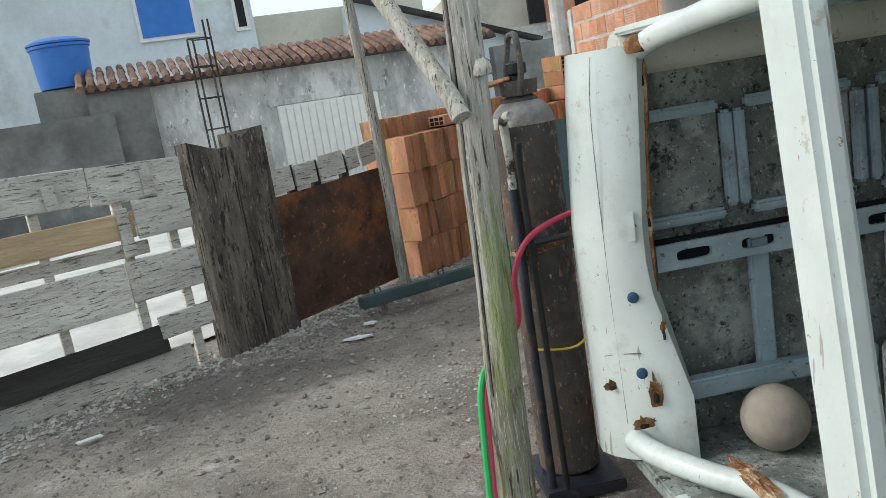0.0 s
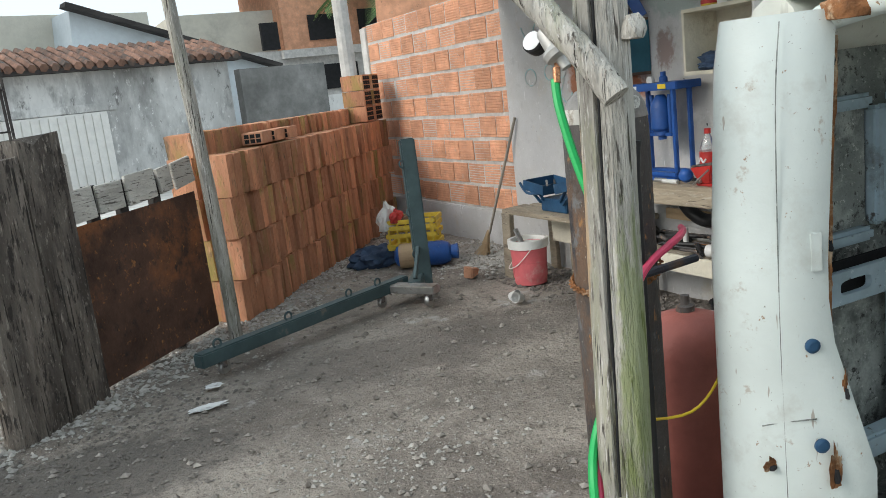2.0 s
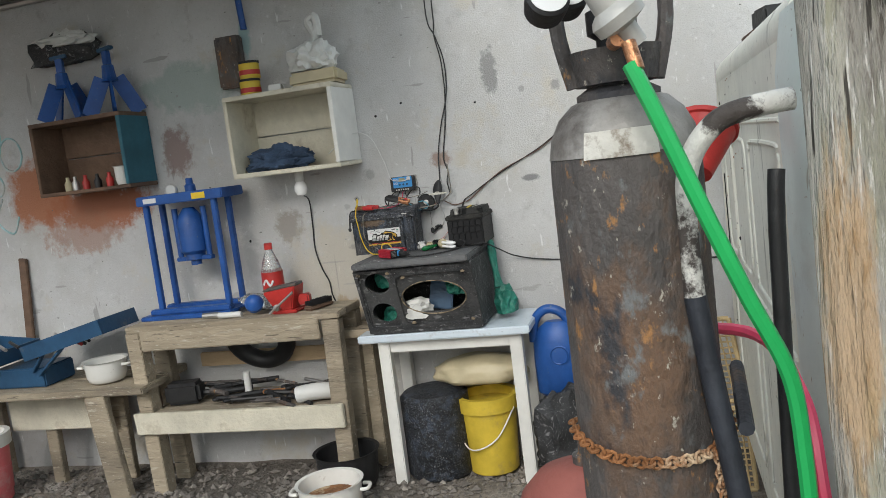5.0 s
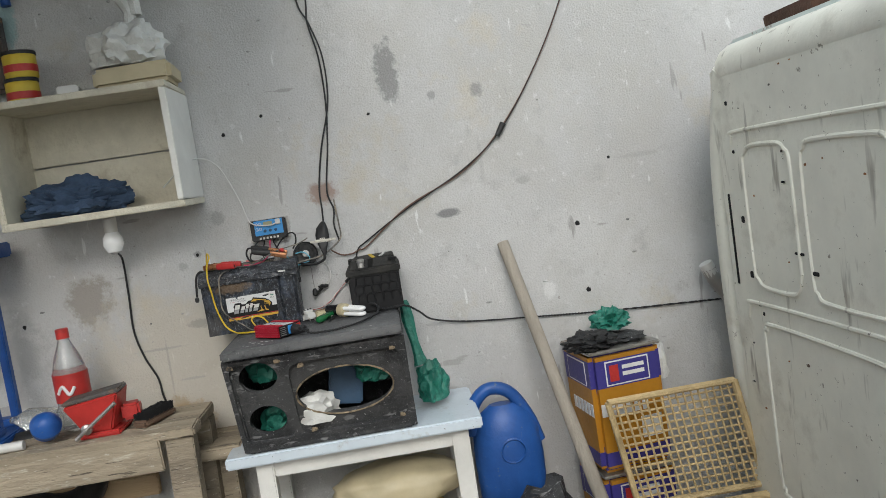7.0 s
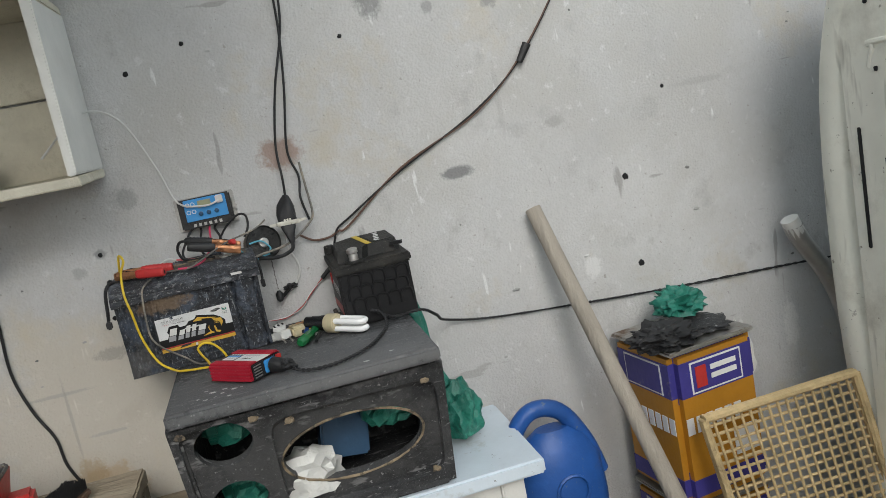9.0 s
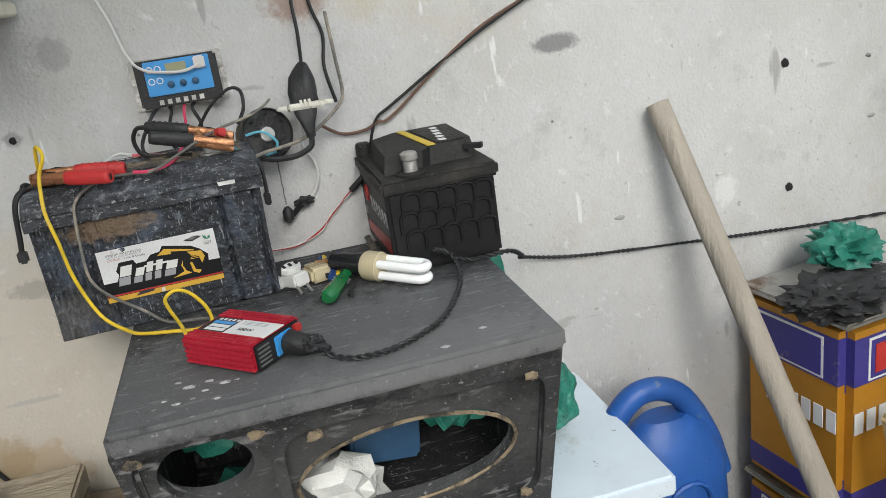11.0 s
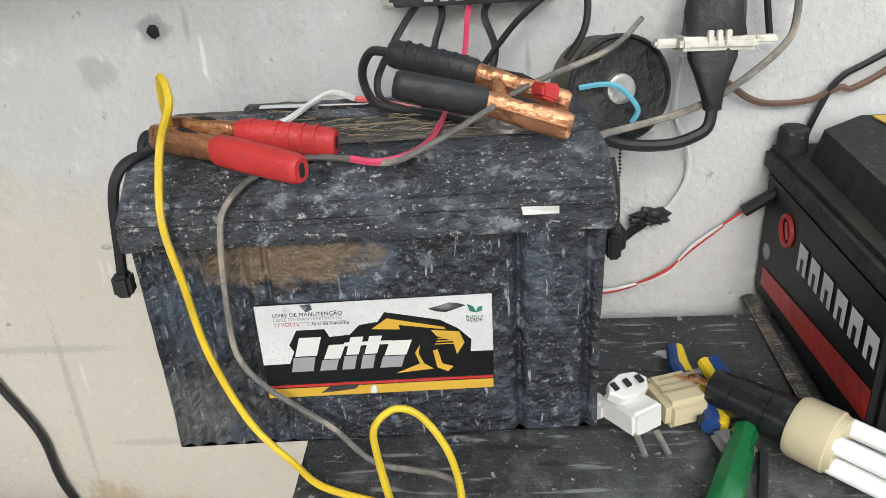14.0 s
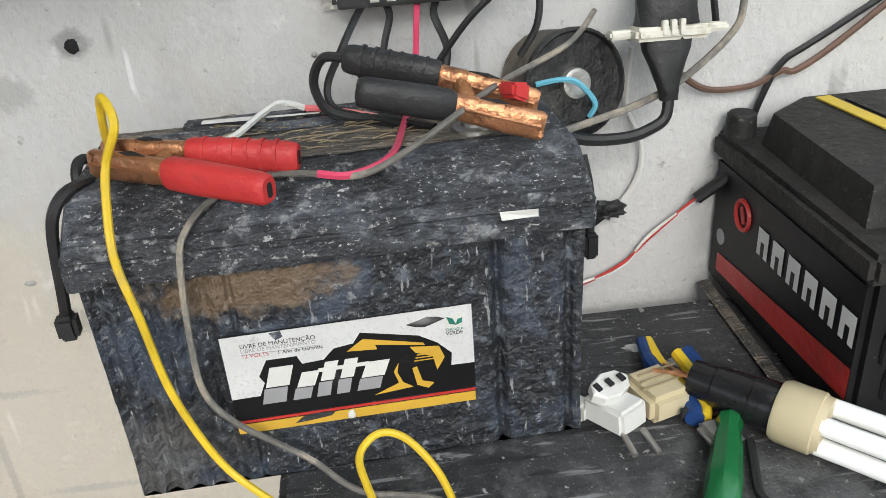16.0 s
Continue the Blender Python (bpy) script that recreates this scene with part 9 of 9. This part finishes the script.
bmesh.ops.recalc_face_normals(bm, faces=bm.faces)
bme = shared_mesh("brick", bm, BRICK)
for r_ in range(9):
    z = 0.375 + PITCH * (r_ + 0.5)
    y = 8.30 + (0.18 if r_ % 2 else 0.0)
    while y < 12.0:
        place("brick", bme, Matrix.Translation(Vector((4.872 + random.uniform(-0.006, 0.006), y + BL / 2, z + random.uniform(-0.006, 0.006))) * U) @ turn(random.uniform(-0.7, 0.7), 0, random.uniform(-0.6, 0.6)), brick_wall)
        y += BL + 0.022

stack = thing("brick_stack", (3.1, 10.0, 0), "long stack of hollow orange bricks stood on end", "brick stack")
SA, SB = Vector((1.62, 8.30, 0)), Vector((4.62, 11.75, 0))
sdir = (SB - SA).normalized()
ang = math.degrees(math.atan2(sdir.y, sdir.x))
W_, D_, H_ = 0.116, 0.24, 0.352


def vbrick(w, d, h, n=5):
    """A hollow brick stood on end: grooved broad sides, a rim round open cells on top."""
    bm = B()
    pr = []
    for i in range(n):
        a, b = -w / 2 + w * i / n, -w / 2 + w * (i + 1) / n
        pr += [(a + 0.004, -d / 2), (b - 0.004, -d / 2), (b - 0.0005, -d / 2 + 0.005)]
    pr += [(w / 2, d / 2), (-w / 2, d / 2)]
    lo = [bm.verts.new((x, y, 0)) for x, y in pr]
    hi = [bm.verts.new((x, y, h)) for x, y in pr]
    for i in range(len(pr)):
        j = (i + 1) % len(pr)
        bm.faces.new((lo[i], lo[j], hi[j], hi[i]))
    bm.faces.new(lo)
    bm.faces.new(hi)
    bmesh.ops.recalc_face_normals(bm, faces=bm.faces)
    return bm


sme = shared_mesh("brick", vbrick(W_, D_, H_), BRICK_V)
total = (SB - SA).length
for layer in range(2):
    for r_ in range(4 if layer == 0 else 5):
        s = 0.0 + random.uniform(0, 0.03) + (0.03 if layer else 0.0)
        while s < total - 0.05:
            jut = random.uniform(-0.03, 0.03) + (0.05 if s > 0.28 and layer == 0 and s < 0.5 else 0)
            p = SA + sdir * s + Vector((sdir.y, -sdir.x, 0)) * (0.10 + jut - layer * 0.27)
            if layer == 0 or s < 0.3 or r_ == 4 or (r_ == 3 and s < 0.5):
                if r_ < 4 or layer == 1:
                    zz = r_ * (H_ + 0.006)
                    if layer == 1 and r_ == 4:
                        zz = 3 * (H_ + 0.006) + 0.20
                    place("brick", sme, Matrix.Translation((p + Vector((0, 0, zz))) * U) @ turn(random.uniform(-2, 2), random.uniform(-3.5, 2.0), ang + random.uniform(-7, 5)), stack)
            s += W_ + random.uniform(0.001, 0.010)
part("core", plank(B(), SA + Vector((-0.05, 0.1, 0.66)), SB + Vector((0, 0.1, 0.66)), 1.30, 0.10, wob=0), BRICK_V, stack)
for s, z in ((0.95, 1.44), (1.25, 1.44), (1.55, 1.44)):
    p = SA + sdir * s + Vector((sdir.y, -sdir.x, 0)) * 0.06
    m_ = Matrix.Translation(p + Vector((0, 0, z + 0.06))) @ turn(0, 0, ang + 8)
    b_ = span(B(), (-0.15, -0.10, -0.055), (0.15, 0.10, 0.055), 0.004)
    b_.transform(m_)
    ob = part("lying_brick", b_, BRICK, stack)
    for i in range(3):
        for j in range(2):
            c_ = span(B(), (-0.152, -0.08 + i * 0.056, -0.042 + j * 0.045), (-0.149, -0.036 + i * 0.056, -0.006 + j * 0.045))
            c_.transform(m_)
            part("cell", c_, DARK, ob)
end = thing("cell_brick_pile", (4.55, 11.5, 1.45), "hollow bricks lying on the stack with open dark cells", "bricks")
for r_ in range(3):
    for c in range(2):
        o = Vector((4.30 + c * 0.21, 11.35 + c * 0.2, 1.44 + r_ * 0.2))
        m_ = Matrix.Translation(o) @ turn(0, 0, ang)
        b_ = span(B(), (-0.14, -0.15, 0), (0.14, 0.15, 0.195), 0.004)
        b_.transform(m_)
        ob = part("brick", b_, BRICK_V, end)
        for i in range(3):
            for j in range(3):
                c_ = span(B(), (-0.125 + i * 0.086, -0.153, 0.015 + j * 0.058), (-0.05 + i * 0.086, -0.1495, 0.06 + j * 0.058))
                c_.transform(m_)
                part("cell", c_, DARK, ob)


def stones(n, where, lo, hi, label, m_, seed):
    random.seed(seed)
    verts, faces = [], []
    base = [(1, 0, 0), (-1, 0, 0), (0, 1, 0), (0, -1, 0), (0, 0, 1), (0, 0, -1)]
    tri = [(0, 2, 4), (2, 1, 4), (1, 3, 4), (3, 0, 4), (2, 0, 5), (1, 2, 5), (3, 1, 5), (0, 3, 5)]
    for _ in range(n):
        x, y = where()
        s = lo + (hi - lo) * random.random() ** 3
        k = len(verts)
        a = random.uniform(0, 6.28)
        for bx, by, bz in base:
            q = s * random.uniform(0.6, 1.3)
            px, py = bx * math.cos(a) - by * math.sin(a), bx * math.sin(a) + by * math.cos(a)
            verts.append(((x + px * q) * U, (y + py * q) * U, (ground_height(x, y) + s * 0.25 + bz * q * 0.6) * U))
        faces += [tuple(k + i for i in t) for t in tri]
    me = bpy.data.meshes.new("stones")
    me.from_pydata(verts, [], faces)
    me.materials.append(m_)
    tagged(new("stones", me), label, "stones", "", "stuff")


def along(p, q, spread):
    def f():
        t = random.random()
        return p[0] + (q[0] - p[0]) * t + random.gauss(0, spread), p[1] + (q[1] - p[1]) * t + random.gauss(0, spread)
    return f


PALE_STONE = mat("pale_gravel", (0.44, 0.42, 0.38), 0.9, 0, 0.3, 9, 0.3, 80)
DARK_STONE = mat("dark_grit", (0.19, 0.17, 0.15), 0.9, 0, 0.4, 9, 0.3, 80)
stones(7000, lambda: (random.uniform(-2.0, 4.5), random.uniform(0.5, 10.5)), 0.004, 0.030, "brown grit scattered over the yard", STONE, 1)
stones(2600, lambda: (random.uniform(-2.0, 4.5), random.uniform(0.5, 10.5)), 0.003, 0.022, "dark grit scattered over the yard", DARK_STONE, 2)
stones(2600, along((-1.7, 5.2), (1.4, 7.7), 0.17), 0.006, 0.032, "pale gravel along the fence", PALE_STONE, 3)
stones(2600, along((-0.9, 4.9), (1.0, 6.7), 0.38), 0.004, 0.020, "dark damp grit in front of the fence", DARK_STONE, 9)
stones(3000, along((1.4, 7.7), (4.3, 11.0), 0.25), 0.006, 0.030, "gravel at the foot of the brick stack", PALE_STONE, 4)
stones(2500, lambda: (random.gauss(4.35, 0.25), random.gauss(8.6, 0.45)), 0.006, 0.034, "pale gravel by the brick wall", PALE_STONE, 5)
stones(500, lambda: (random.gauss(1.6, 0.35), random.gauss(4.9, 0.3)), 0.005, 0.022, "pale crushed stone on the ground", PALE_STONE, 6)
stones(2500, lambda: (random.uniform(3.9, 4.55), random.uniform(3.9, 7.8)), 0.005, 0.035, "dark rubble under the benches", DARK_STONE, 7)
stones(1500, lambda: (random.uniform(2.1, 4.1), random.uniform(1.4, 2.85)), 0.004, 0.02, "dirt in the yard by the van", STONE, 8)
